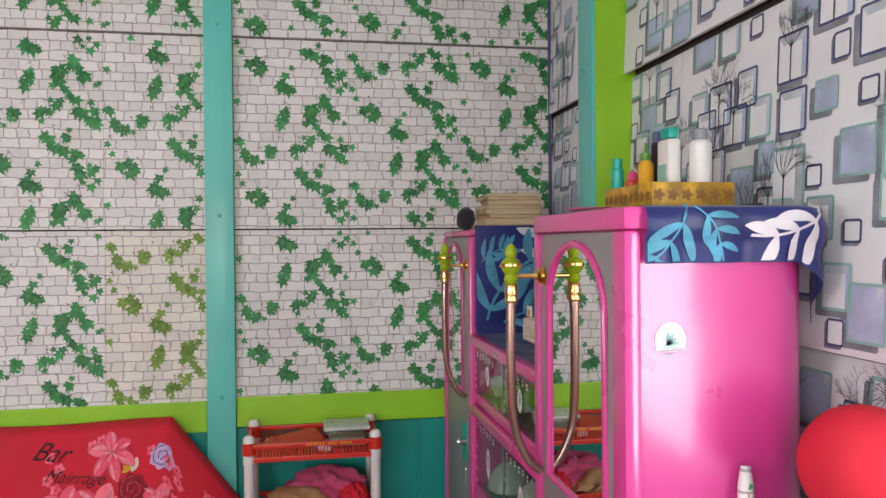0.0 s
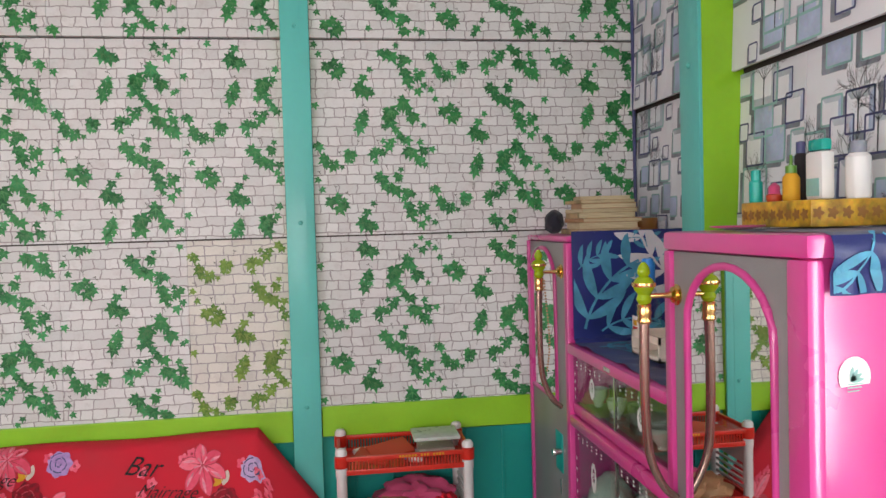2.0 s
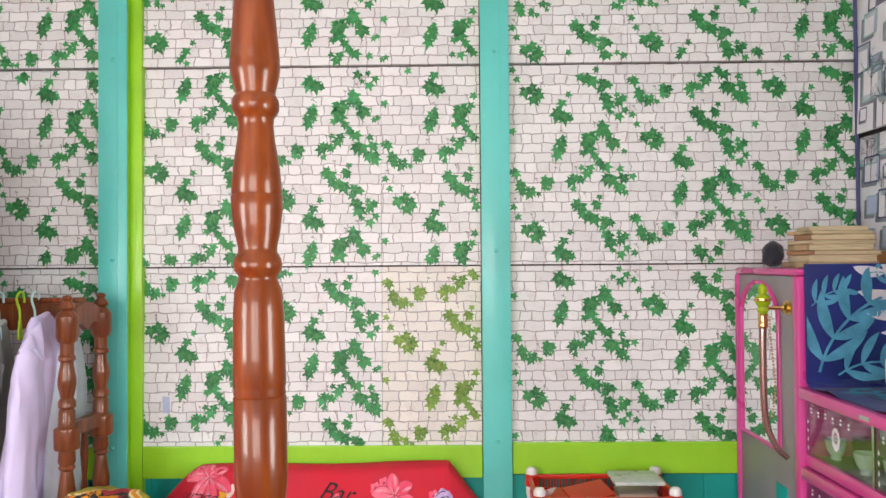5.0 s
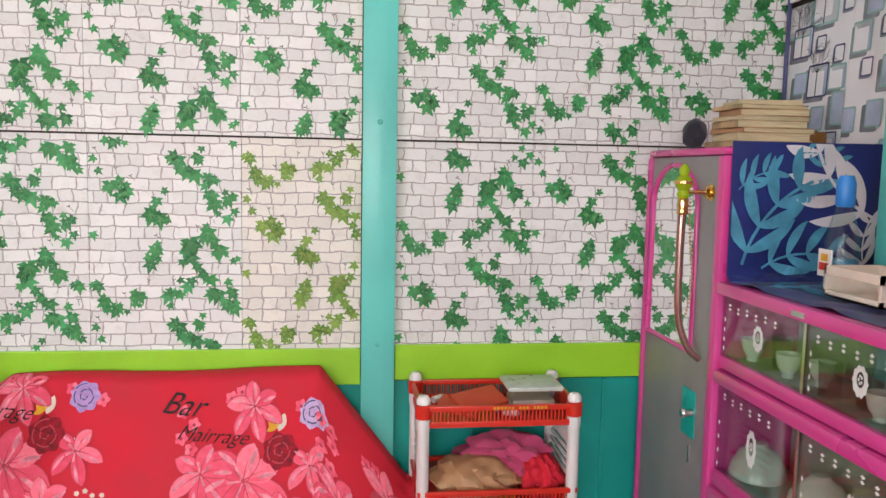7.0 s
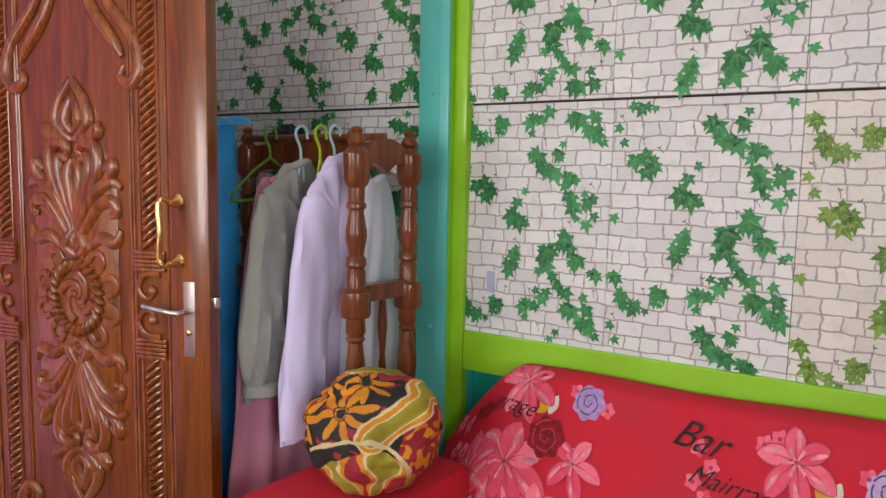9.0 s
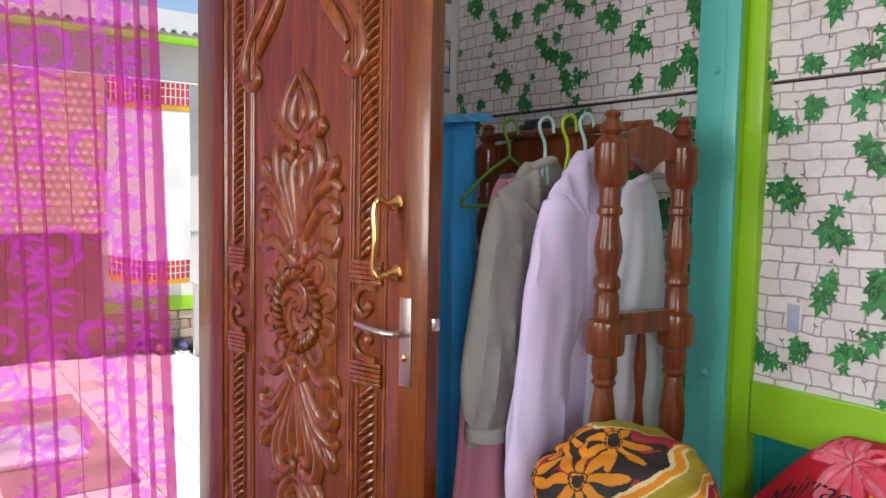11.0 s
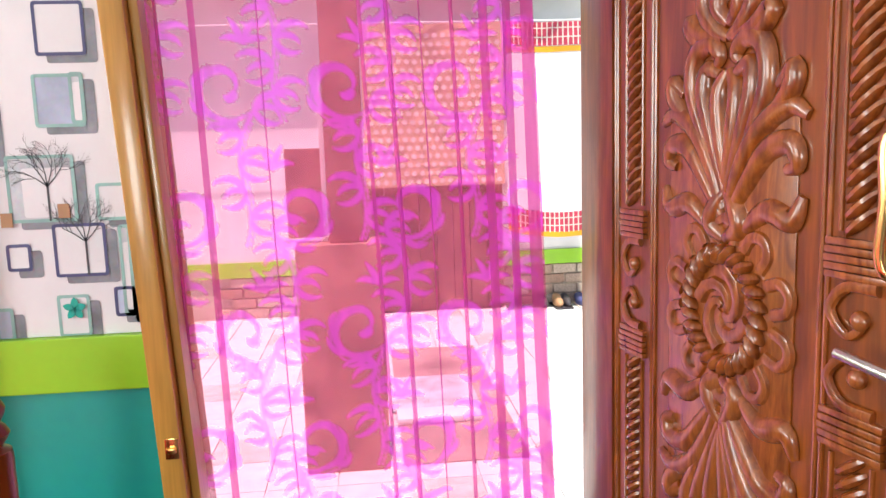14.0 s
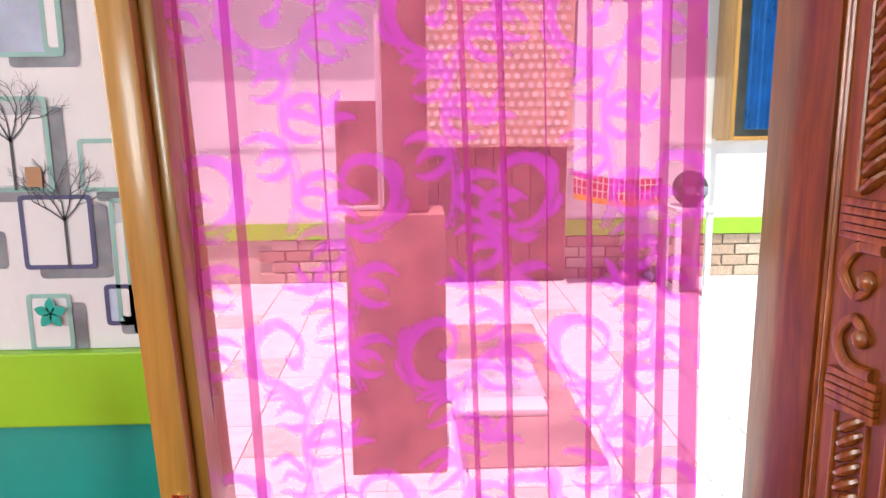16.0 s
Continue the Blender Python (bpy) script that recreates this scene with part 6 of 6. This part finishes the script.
def turned(x, y, top, r=0.025):
    upper = ((0.1, 0), (0.5, -0.003), (0.72, -0.010), (0.5, -0.018), (0.62, -0.022), (0.95, -0.034), (1.0, -0.042), (0.65, -0.050), (0.95, -0.056), (1.2, -0.064), (1.4, -0.070), (1.4, -0.135), (1.2, -0.150), (0.9, -0.158), (0.86, -0.195), (1.05, -0.200), (1.05, -0.211), (0.82, -0.216), (0.8, -0.225), (1.12, -0.270), (1.15, -0.290), (0.8, -0.335), (1.08, -0.345), (1.1, -0.362), (0.85, -0.370), (1.0, -0.378), (1.05, -0.425), (1.55, -0.432), (1.6, -0.440), (1.6, -0.490), (1.5, -0.500), (1.0, -0.505), (1.08, -0.540), (0.85, -0.552), (1.05, -0.560), (0.75, -0.570), (1.15, -0.650), (1.1, -0.690), (0.75, -0.760), (1.05, -0.772), (0.8, -0.785), (1.12, -0.860), (0.8, -0.960), (1.05, -0.975), (1.3, -0.985), (1.3, -1.200), (0.9, -1.215), (1.1, -1.300), (0.75, -1.380))
    out = [(r * 0.8, 0.0), (r, 0.02)] + [(r * a, top + d) for a, d in reversed(upper)]
    part("turned_post", lathe(bmesh.new(), out, (x, y, 0), 18), "rackwood", rack)


POSTS = ((-1.695, 2.815), (-1.682, 3.025), (-2.285, 2.735), (-2.25, 2.94))
for x, y in POSTS:
    turned(x, y, 1.482 if x < -2.2 else 1.468)


def plank(a, b, z0, z1, thick, name, wave=0.0):
    a, b = Vector((*a, 0)), Vector((*b, 0))
    d = (b - a).normalized()
    side = Vector((-d.y, d.x, 0)) * thick / 2
    bm = bmesh.new()

    def f(u, v):
        up = wave * math.sin(math.pi * u) if v > 0.5 else wave * 0.7 * abs(math.sin(2 * math.pi * u))
        return a + (b - a) * u + Vector((0, 0, z0 + (z1 - z0) * v + up))
    for s in (-1, 1):
        grid(bm, lambda u, v: f(u, v) + side * s, 16, 2)
    grid(bm, lambda u, v: f(u, 1) + side * (2 * v - 1), 16, 1), grid(bm, lambda u, v: f(u, 0) + side * (2 * v - 1), 16, 1)
    bmesh.ops.remove_doubles(bm, verts=bm.verts, dist=0.0005)
    part(name, bm, "rackwood", rack)


plank(POSTS[0], POSTS[1], 1.345, 1.40, 0.022, "crest_board", 0.04)
plank(POSTS[0], POSTS[1], 1.005, 1.05, 0.03, "end_rail")
plank(POSTS[1], POSTS[3], 1.34, 1.42, 0.02, "back_board", 0.02)
part("hanging_rail", tube(bmesh.new(), [(-1.69, 2.925, 1.445), (-2.25, 2.93, 1.445)], 0.011, 12), "rackwood", rack)
part("low_rail", tube(bmesh.new(), [(-1.69, 2.92, 0.3), (-2.265, 2.84, 0.3)], 0.014, 12), "rackwood", rack)
plank(POSTS[0], POSTS[1], 0.25, 0.30, 0.03, "end_rail")
plank(POSTS[2], POSTS[3], 0.25, 0.30, 0.03, "end_rail")
for k in (0.5,):
    bm = lathe(bmesh.new(), [(0.010, 0.30), (0.012, 0.4), (0.008, 0.5), (0.013, 0.6), (0.007, 0.68), (0.014, 0.72), (0.007, 0.76), (0.013, 0.8), (0.008, 0.85), (0.014, 0.93), (0.009, 1.005)], (-1.689, 2.92, 0), 14)
    part("spindle", bm, "rackwood", rack)


def hanger(x, y, material, span=0.05):
    y -= 0.02
    h = thing("clothes_hanger", "plastic clothes hanger on the rail", "hanger", "hangers")
    pts = smooth_path([(x, y + 0.026, 1.44), (x, y + 0.02, 1.468), (x, y, 1.476), (x, y - 0.019, 1.462), (x, y - 0.017, 1.442), (x, y - 0.003, 1.415), (x, y, 1.385)])
    part("hook", tube(bmesh.new(), pts, 0.0042, 8), material, h)
    arm = [(x, y, 1.385), (x, y - 0.1, 1.335), (x, y - 0.2, 1.265), (x, y - 0.215, 1.24), (x, y - 0.2, 1.23), (x, y, 1.24), (x, y + 0.2, 1.23), (x, y + 0.21, 1.245), (x, y + 0.19, 1.27), (x, y + 0.1, 1.335), (x, y, 1.385)]
    arm = [(px, y + (py - y) * span, 1.385 + (pz - 1.385) * (0.4 + 0.6 * span)) for px, py, pz in arm]
    bm = tube(bmesh.new(), smooth_path(arm, 4), 0.0042, 8)
    part("hanger_bar", bm, material, h)
    return h


def garment(name, label, x, y, top, bottom, half, thick, material, seed, sleeve=0.0, shoulder=0.09, flare=1.1, cuff=False):
    g = thing(name, label, "shirt", "shirts on the rack")

    def f(u, v):
        a = 2 * math.pi * u
        z = top - (top - bottom) * v
        w = half * (0.28 + 0.72 * min(1, v / shoulder) ** 0.6) * (1 + (flare - 1) * v) if v < 1 else half * flare
        t = thick * (0.35 + 0.65 * min(1, v * 5)) * (1 + 0.25 * math.sin(3 * v + seed))
        rip = 1 + (0.22 * math.sin(7 * a + seed + 2 * v) + 0.13 * math.sin(13 * a + 2 * seed - 3 * v)) * min(1, v * 2.2)
        return Vector((x + t * math.sin(a) * rip + 0.012 * math.sin(4 * v + seed), y + w * math.cos(a) * (1 + 0.03 * math.sin(9 * v + seed)), z - (0.02 * math.cos(a) ** 2 if v > 0.98 else 0)))
    part("shirt_body", grid(bmesh.new(), f, 72, 34, closed=True), material, g)
    if sleeve:
        down = (top - bottom) * sleeve
        path = [(x + 0.008, y - half * 0.16, top - 0.035), (x + 0.02, y - half * 0.5, top - 0.13 * down - 0.04), (x + 0.03, y - half * 0.72, top - 0.45 * down), (x + 0.034, y - half * 0.86, top - 0.78 * down), (x + 0.034, y - half * 0.9, top - down)]

        def arm(q):
            return 0.028 + 0.05 * min(1, q * 4) + 0.006 * math.sin(15 * q + seed) - (0.028 * max(0, (q - 0.93) / 0.07) if cuff else 0)
        bm = tube(bmesh.new(), smooth_path(path, 8), arm, 26)
        for vtx in bm.verts:
            k = vtx.co.z * 21 + 5 * math.sin(vtx.co.y * 40 + seed)
            vtx.co.x = x + 0.034 + (vtx.co.x - x - 0.026) * 0.42 + 0.0045 * math.sin(k) + 0.003 * math.sin(vtx.co.y * 95 + seed)
        part("sleeve", bm, material, g)
        if cuff:
            px, py, pz = path[-1]
            part("cuff", lathe(bmesh.new(), ((0.045, 0.0), (0.05, -0.004), (0.051, -0.03), (0.047, -0.034), (0.042, -0.03)), (px, py, pz + 0.012), 20), material, g)
    bm = tube(bmesh.new(), smooth_path([(x - 0.004, y + half * 0.2, top - 0.012), (x + 0.018, y + half * 0.1, top + 0.004), (x + 0.022, y - half * 0.05, top + 0.002), (x + 0.006, y - half * 0.2, top - 0.014)], 5), 0.011, 10)
    part("collar", bm, material, g)
    return g


hanger(-2.06, 2.875, "hanger_green", 0.66)
hanger(-1.955, 2.895, "hanger_mint")
hanger(-1.89, 2.905, "hanger_lime")
hanger(-1.845, 2.915, "hanger_mint")
garment("hanging_shirt", "lavender cotton shirt on a hanger", -1.845, 2.92, 1.392, 0.63, 0.205, 0.042, "lavender", 1.0, 0.98, 0.8)
garment("hanging_shirt", "pale blue shirt hanging behind the lavender one", -1.785, 3.0, 1.33, 0.45, 0.12, 0.034, "paleblue", 2.3, 0, 0.3)
garment("hanging_shirt", "grey jersey top with long sleeves on a hanger", -1.975, 2.885, 1.37, 0.735, 0.198, 0.035, "greycloth", 3.1, 0.96, 0.9, 1.1, True)
garment("hanging_dress", "pink cotton dress hanging low among the shirts", -2.01, 2.84, 1.33, 0.40, 0.185, 0.028, "pinkcloth", 4.4, 0, 0.9)
bl = thing("blue_sheet", "bright blue sheet draped over the rack's end", "sheet")


def blue_fall(u, v):
    y = 2.48 + 0.475 * u
    z = 1.515 - 1.24 * v - 0.05 * (1 - u) * (1 - v)
    return Vector((-2.33 + 0.016 * math.sin(19 * u + 2 * v) + 0.01 * math.sin(41 * u) + 0.02 * v, y, z))


bm = grid(bmesh.new(), blue_fall, 50, 24)
grid(bm, lambda u, v: blue_fall(u, 0) + Vector((0.08 * v, 0.01 * v, 0.012 * math.sin(math.pi * v) - 0.02 * v)), 50, 6)
part("sheet_cloth", bm, "blue", bl)
lump("dark_cloth", "dark navy cloth thrown over the rack's top", "cloth", (-2.15, 3.01, 1.44), (0.08, 0.03, 0.05), "blackcloth", 3, 0.4)

# ---- bed ----
bed = thing("bed", "orange varnished wooden bed with a tall turned corner post", "bed")


def bed_post(x, y, prof):
    bm = lathe(bmesh.new(), prof, (x, y, 0), 28)
    for v in bm.verts:
        v.co.x -= 0.012 * (v.co.z - 1.5)
    part("bed_post", bm, "bedwood", bed, "tall turned varnished post" if prof[-1][1] > 1.5 else "low turned post")


R = 0.036
TALL = [(0.036, 0.0), (0.036, 0.9), (0.034, 1.0), (0.034, 1.17), (0.026, 1.19), (0.029, 1.205), (0.0305, 1.213), (0.029, 1.221), (0.026, 1.228), (0.030, 1.245), (0.034, 1.29), (0.034, 1.392), (0.0325, 1.394), (0.0338, 1.397), (0.0325, 1.404), (0.0338, 1.408), (0.0335, 1.45), (0.0325, 1.50), (0.0305, 1.53), (0.025, 1.544), (0.025, 1.549), (0.030, 1.556), (0.0315, 1.564), (0.030, 1.572), (0.025, 1.58), (0.025, 1.587), (0.029, 1.605), (0.0328, 1.635)]
TALL += [(0.033, 1.652), (0.0316, 1.655), (0.0325, 1.658), (0.030, 1.69), (0.0245, 1.725), (0.0225, 1.745), (0.0235, 1.755), (0.0265, 1.759), (0.030, 1.765), (0.0305, 1.772), (0.030, 1.779), (0.0255, 1.786), (0.026, 1.79), (0.031, 1.81), (0.033, 1.825), (0.0318, 1.828), (0.0325, 1.831), (0.030, 1.86), (0.025, 1.92), (0.020, 2.05), (0.018, 2.16), (0.020, 2.18), (0.010, 2.22), (0.001, 2.24)]
LOW = [(R * a, z) for a, z in ((1.05, 0.0), (1.05, 0.76), (1.0, 0.768), (0.65, 0.775), (0.85, 0.785), (1.0, 0.795), (0.85, 0.805), (0.65, 0.812), (0.85, 0.825), (0.9, 0.835), (0.7, 0.85), (0.4, 0.86), (0.02, 0.865))]
LOW = [(r, z + 0.06 * min(1, z / 0.7)) for r, z in LOW]
bed_post(-0.688, 1.344, TALL)
bed_post(-2.40, 1.275, LOW)
bed_post(-0.698, -0.55, TALL)
bed_post(-2.40, -0.55, LOW)
for y in (1.33, -0.55):
    part("end_board", B(-2.365, -0.735, y - 0.015, y + 0.015, 0.25, 0.48, bevel=0.006), "bedwood", bed)
for x in (-0.70, -2.40):
    part("side_rail", B(x - 0.015, x + 0.015, -0.52, 1.30, 0.28, 0.42, bevel=0.006), "bedwood", bed)
part("mattress", B(-2.38, -0.72, -0.53, 1.31, 0.40, 0.52, bevel=0.03), "redcloth", bed, "thin red covered mattress")

# ---- outside, beyond the doorway ----
before = set(scene.objects)
tagged(part("ground", B(-80, 80, -80, 80, -0.34, -0.24), "earth", None, "", False), "dry bare earth yard", "ground", "", "structure")
terrace = tagged(part("terrace", B(-7.7, W_X - 0.13, -2.0, 7.0, -0.099, -0.012), "plaster", None, "", False), "pale tiled terrace outside the door", "terrace", "", "structure")
tile_mesh = {}
for k in range(16):
    for j in range(16):
        mt = "tilebeige" if (k * 3 + j * 5) % 7 == 0 else "tile"
        if mt not in tile_mesh:
            tile_mesh[mt] = part("tile", B(0, 0.294, 0, 0.294, 0, 0.012, bevel=0.002), mt, terrace, "", False)
            tl = tile_mesh[mt]
        else:
            tl = new("tile", tile_mesh[mt].data)
            tl.parent = terrace
        tl.location = (-7.55 + 0.3 * k, 0.2 + 0.3 * j, -0.0115)
far = thing("wall_far", "white house wall with a brick foot and a green band", "wall", "", "structure")
bm = bmesh.new()
box(bm, -7.75, -7.55, -3, 4.17, 0.36, 3.0), box(bm, -7.75, -7.55, 4.77, 8, 0.36, 3.0), box(bm, -7.75, -7.55, 4.17, 4.77, 0.36, 1.08), box(bm, -7.75, -7.55, 4.17, 4.77, 2.3, 3.0)
part("plaster_face", bm, "plaster", far, "", False)
part("green_band", B(-7.56, -7.53, -3, 8, 0.35, 0.475), "lime", far, "green painted band", False)
part("brick_backing", B(-7.72, -7.57, -3, 8, -0.1, 0.349), "outbrick", far, "", False)
bm = bmesh.new()
for j in range(4):
    for k in range(30):
        y = 0.6 + 0.21 * k + (0.105 if j % 2 else 0)
        box(bm, -7.572, -7.545, y, y + 0.195, 0.005 + 0.087 * j, 0.08 + 0.087 * j, bevel=0.004)
tagged(part("brick_course", bm, "outbrick", far, "exposed weathered brick foot", False), "", "", "", "stuff")
win = thing("window_3", "ochre wooden window of the house opposite", "window", "", "structure")
bm = bmesh.new()
for b in ((-7.6, -7.52, 4.17, 4.24, 1.08, 2.3), (-7.6, -7.52, 4.70, 4.77, 1.08, 2.3), (-7.6, -7.52, 4.24, 4.70, 2.24, 2.3), (-7.6, -7.52, 4.24, 4.70, 1.08, 1.11)):
    box(bm, *b, bevel=0.006)
part("window_frame", bm, "jamb", win)
part("shutter", B(-7.54, -7.2, 4.13, 4.16, 1.10, 2.28, bevel=0.005), "jamb", win, "open ochre shutter")
part("window_curtain", grid(bmesh.new(), lambda u, v: Vector((-7.66 + 0.015 * math.sin(40 * u), 4.43 + 0.3 * u, 2.26 - 1.1 * v)), 30, 4), "bottleblue", win, "blue patterned curtain")
part("dark_inside", B(-7.9, -7.88, 4.0, 5.0, 1.0, 2.5), "darkgap", win, "", False)
roof = thing("tin_roof", "corrugated tin eave over the opposite house", "roof", "", "structure")


def tin(u, v):
    y = -2 + 9 * u
    return Vector((-8.2 + 0.95 * v, y, 2.98 - 0.22 * v + 0.02 * math.sin(y * 2 * math.pi / 0.09)))


part("tin_sheet", grid(bmesh.new(), tin, 900, 2), "tin", roof)
part("eave_beam", B(-7.30, -7.25, -2, 7, 2.66, 2.72, bevel=0.005), "lime", roof, "green painted eave beam")
wash = thing("hanging_cloth", "white cloth with red checked borders hung to dry", "cloth")


def drying(y, z):
    return Vector((-7.2 + 0.03 * math.sin(7 * y) + 0.02 * math.sin(13 * y + 3 * z), y, z))


def low(y):
    return 0.66 + 0.10 * ((y - 3.45) / 0.55) ** 2


part("cloth_sheet", grid(bmesh.new(), lambda u, v: drying(2.98 + 0.66 * u, 2.32 - (2.32 - low(2.98 + 0.66 * u)) * v), 60, 20), "whitecloth", wash)
bm = bmesh.new()
grid(bm, lambda u, v: drying(2.98 + 0.66 * u, low(2.98 + 0.66 * u) + 0.16 * v) + Vector((0.004, 0, 0)), 60, 3)
part("checked_border", bm, "plaid", wash, "red checked border")
bm = bmesh.new()
grid(bm, lambda u, v: drying(2.98 + 0.66 * u, 2.14 + 0.18 * v) + Vector((0.004, 0, 0)), 60, 3)
part("checked_border", bm, "plaid", wash, "red checked border")
for start, tall, lines in ((low, 0.16, (0.05, 0.11)), (lambda y: 2.14, 0.18, (0.06, 0.13))):
    bm = bmesh.new()
    for h in lines:
        grid(bm, lambda u, v: drying(2.98 + 0.66 * u, start(2.98 + 0.66 * u) + h + 0.008 * v) + Vector((0.008, 0, 0)), 60, 1)
    for k in range(16):
        y = 3.0 + 0.04 * k
        grid(bm, lambda u, v: drying(y + 0.01 * u, start(y) + tall * v) + Vector((0.0085, 0, 0)), 1, 2)
    tagged(part("check_lines", bm, "cream", wash), "", "", "", "stuff")
bm = bmesh.new()
grid(bm, lambda u, v: drying(2.98 + 0.66 * u, low(2.98 + 0.66 * u) - 0.04 + 0.045 * v) + Vector((0.004, 0, 0)), 60, 1)
part("yellow_hem", bm, "yellow", wash, "yellow hem")
bm = bmesh.new()
grid(bm, lambda u, v: drying(2.98 + 0.66 * u, 2.09 + 0.045 * v) + Vector((0.004, 0, 0)), 60, 1)
part("yellow_hem", bm, "yellow", wash, "yellow hem")
part("drying_line", tube(bmesh.new(), [(-7.2, -1.5, 2.33), (-7.2, 6.8, 2.33)], 0.006, 8), "white", wash)
dots = thing("printed_cloth", "orange and beige spotted cloth hung to dry", "cloth")
part("cloth_sheet", grid(bmesh.new(), lambda u, v: drying(1.86 + 1.1 * u, 2.32 - 1.25 * v), 60, 20), "dotcloth", dots)
bm = bmesh.new()
for k in range(17):
    for j in range(18):
        y, z = 1.89 + 0.064 * k + (0.032 if j % 2 else 0), 1.11 + 0.066 * j
        if y < 2.94:
            fan(bm, drying(y, z) + Vector((0.005, 0, 0)), [drying(y + 0.021 * math.cos(a), z + 0.021 * math.sin(a)) + Vector((0.005, 0, 0)) for a in (math.pi * q / 5 for q in range(10))])
tagged(part("spot_print", bm, "cream", dots, "", False), "", "", "", "stuff")
# boards added to give the dark band below the hung cloth
dark_band = thing("dark_band_boards", "brown boards added to darken the foot of the far wall", "boards", "", "structure")
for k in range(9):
    part("board", B(-7.53, -7.50, 1.72 + 0.142 * k, 1.858 + 0.142 * k, -0.001, 1.10, bevel=0.004), "shadeboard", dark_band)
pillar = thing("porch_pillar", "brown weathered square pillar on the terrace", "pillar")
part("plinth", B(-4.62, -4.38, 1.56, 1.92, -0.01, 1.0, bevel=0.01), "umber", pillar, "wide plastered plinth")
part("shaft", B(-4.58, -4.42, 1.70, 1.86, 1.0, 3.0, bevel=0.01), "umber", pillar)
board = thing("notice_board", "dark board with a thin white edge beside the pillar", "board")
part("panel", B(-4.53, -4.51, 1.525, 1.692, 1.002, 1.40), "umber", board)
part("edge_strip", B(-4.507, -4.49, 1.676, 1.694, 1.002, 1.70, bevel=0.002), "white", board, "white edge")
part("edge_strip", B(-4.507, -4.49, 1.51, 1.676, 1.002, 1.018, bevel=0.002), "white", board, "white edge")
# flat sheet added to make the ground beside the pillar darker
mat = tagged(part("floor_mat", B(-6.3, -4.4, 1.98, 2.55, 0.0015, 0.008, bevel=0.002), "matweave", None, "", False), "reddish brown sheet added to darken this part of the terrace", "mat")
fold = thing("folded_sheet", "grey and white folded sheet lying on the brown ground sheet", "sheet")
part("sheet_layer", B(-5.6, -5.05, 1.95, 2.42, 0.0085, 0.03, bevel=0.008), "boxgrey", fold)
part("sheet_layer", B(-5.02, -4.86, 1.97, 2.40, 0.0085, 0.045, bevel=0.012), "whitecloth", fold)
stool = thing("plastic_stool", "white plastic stool on the terrace by the wall", "stool")
part("seat", B(-7.16, -6.86, 3.64, 3.92, 0.62, 0.65, bevel=0.01), "white", stool)
for x in (-7.13, -6.89):
    for y in (3.67, 3.89):
        part("leg", B(x - 0.02, x + 0.02, y - 0.02, y + 0.02, 0, 0.62, bevel=0.004), "white", stool)
helm = thing("helmet", "dark motorcycle helmet resting on the stool", "helmet")
bm = bmesh.new()
bmesh.ops.create_icosphere(bm, subdivisions=4, radius=1, matrix=Matrix.LocRotScale((-7.0, 3.78, 0.775), None, (0.14, 0.12, 0.125)))
for v in bm.verts:
    v.co.z = max(v.co.z, 0.652)
part("shell", bm, "shoe", helm)
part("visor", B(-6.885, -6.862, 3.70, 3.86, 0.74, 0.80, bevel=0.01), "greyshade", helm, "grey visor")
for k in range(7):
    y = 3.30 + 0.10 * k + (0.03 if k % 2 else 0)
    sh = thing("shoe", "worn shoe standing on the terrace by the wall", "shoe", "shoes by the wall")
    bm = bmesh.new()
    bmesh.ops.create_icosphere(bm, subdivisions=3, radius=1, matrix=Matrix.LocRotScale((-7.4, y, 0.045), None, (0.13, 0.042, 0.045)))
    for v in bm.verts:
        v.co.z = max(v.co.z, 0.012) + (0.02 if v.co.x < -7.43 else 0)
    part("upper", bm, ("shoe", "tan", "shoe", "navy")[k % 4], sh)
    part("sole", B(-7.53, -7.27, y - 0.04, y + 0.04, 0.001, 0.016, bevel=0.006), "cream" if k % 3 == 0 else "shoe", sh)
for o in set(scene.objects) - before:
    if not o.parent and o.name != "ground":
        o.location.z -= 0.13
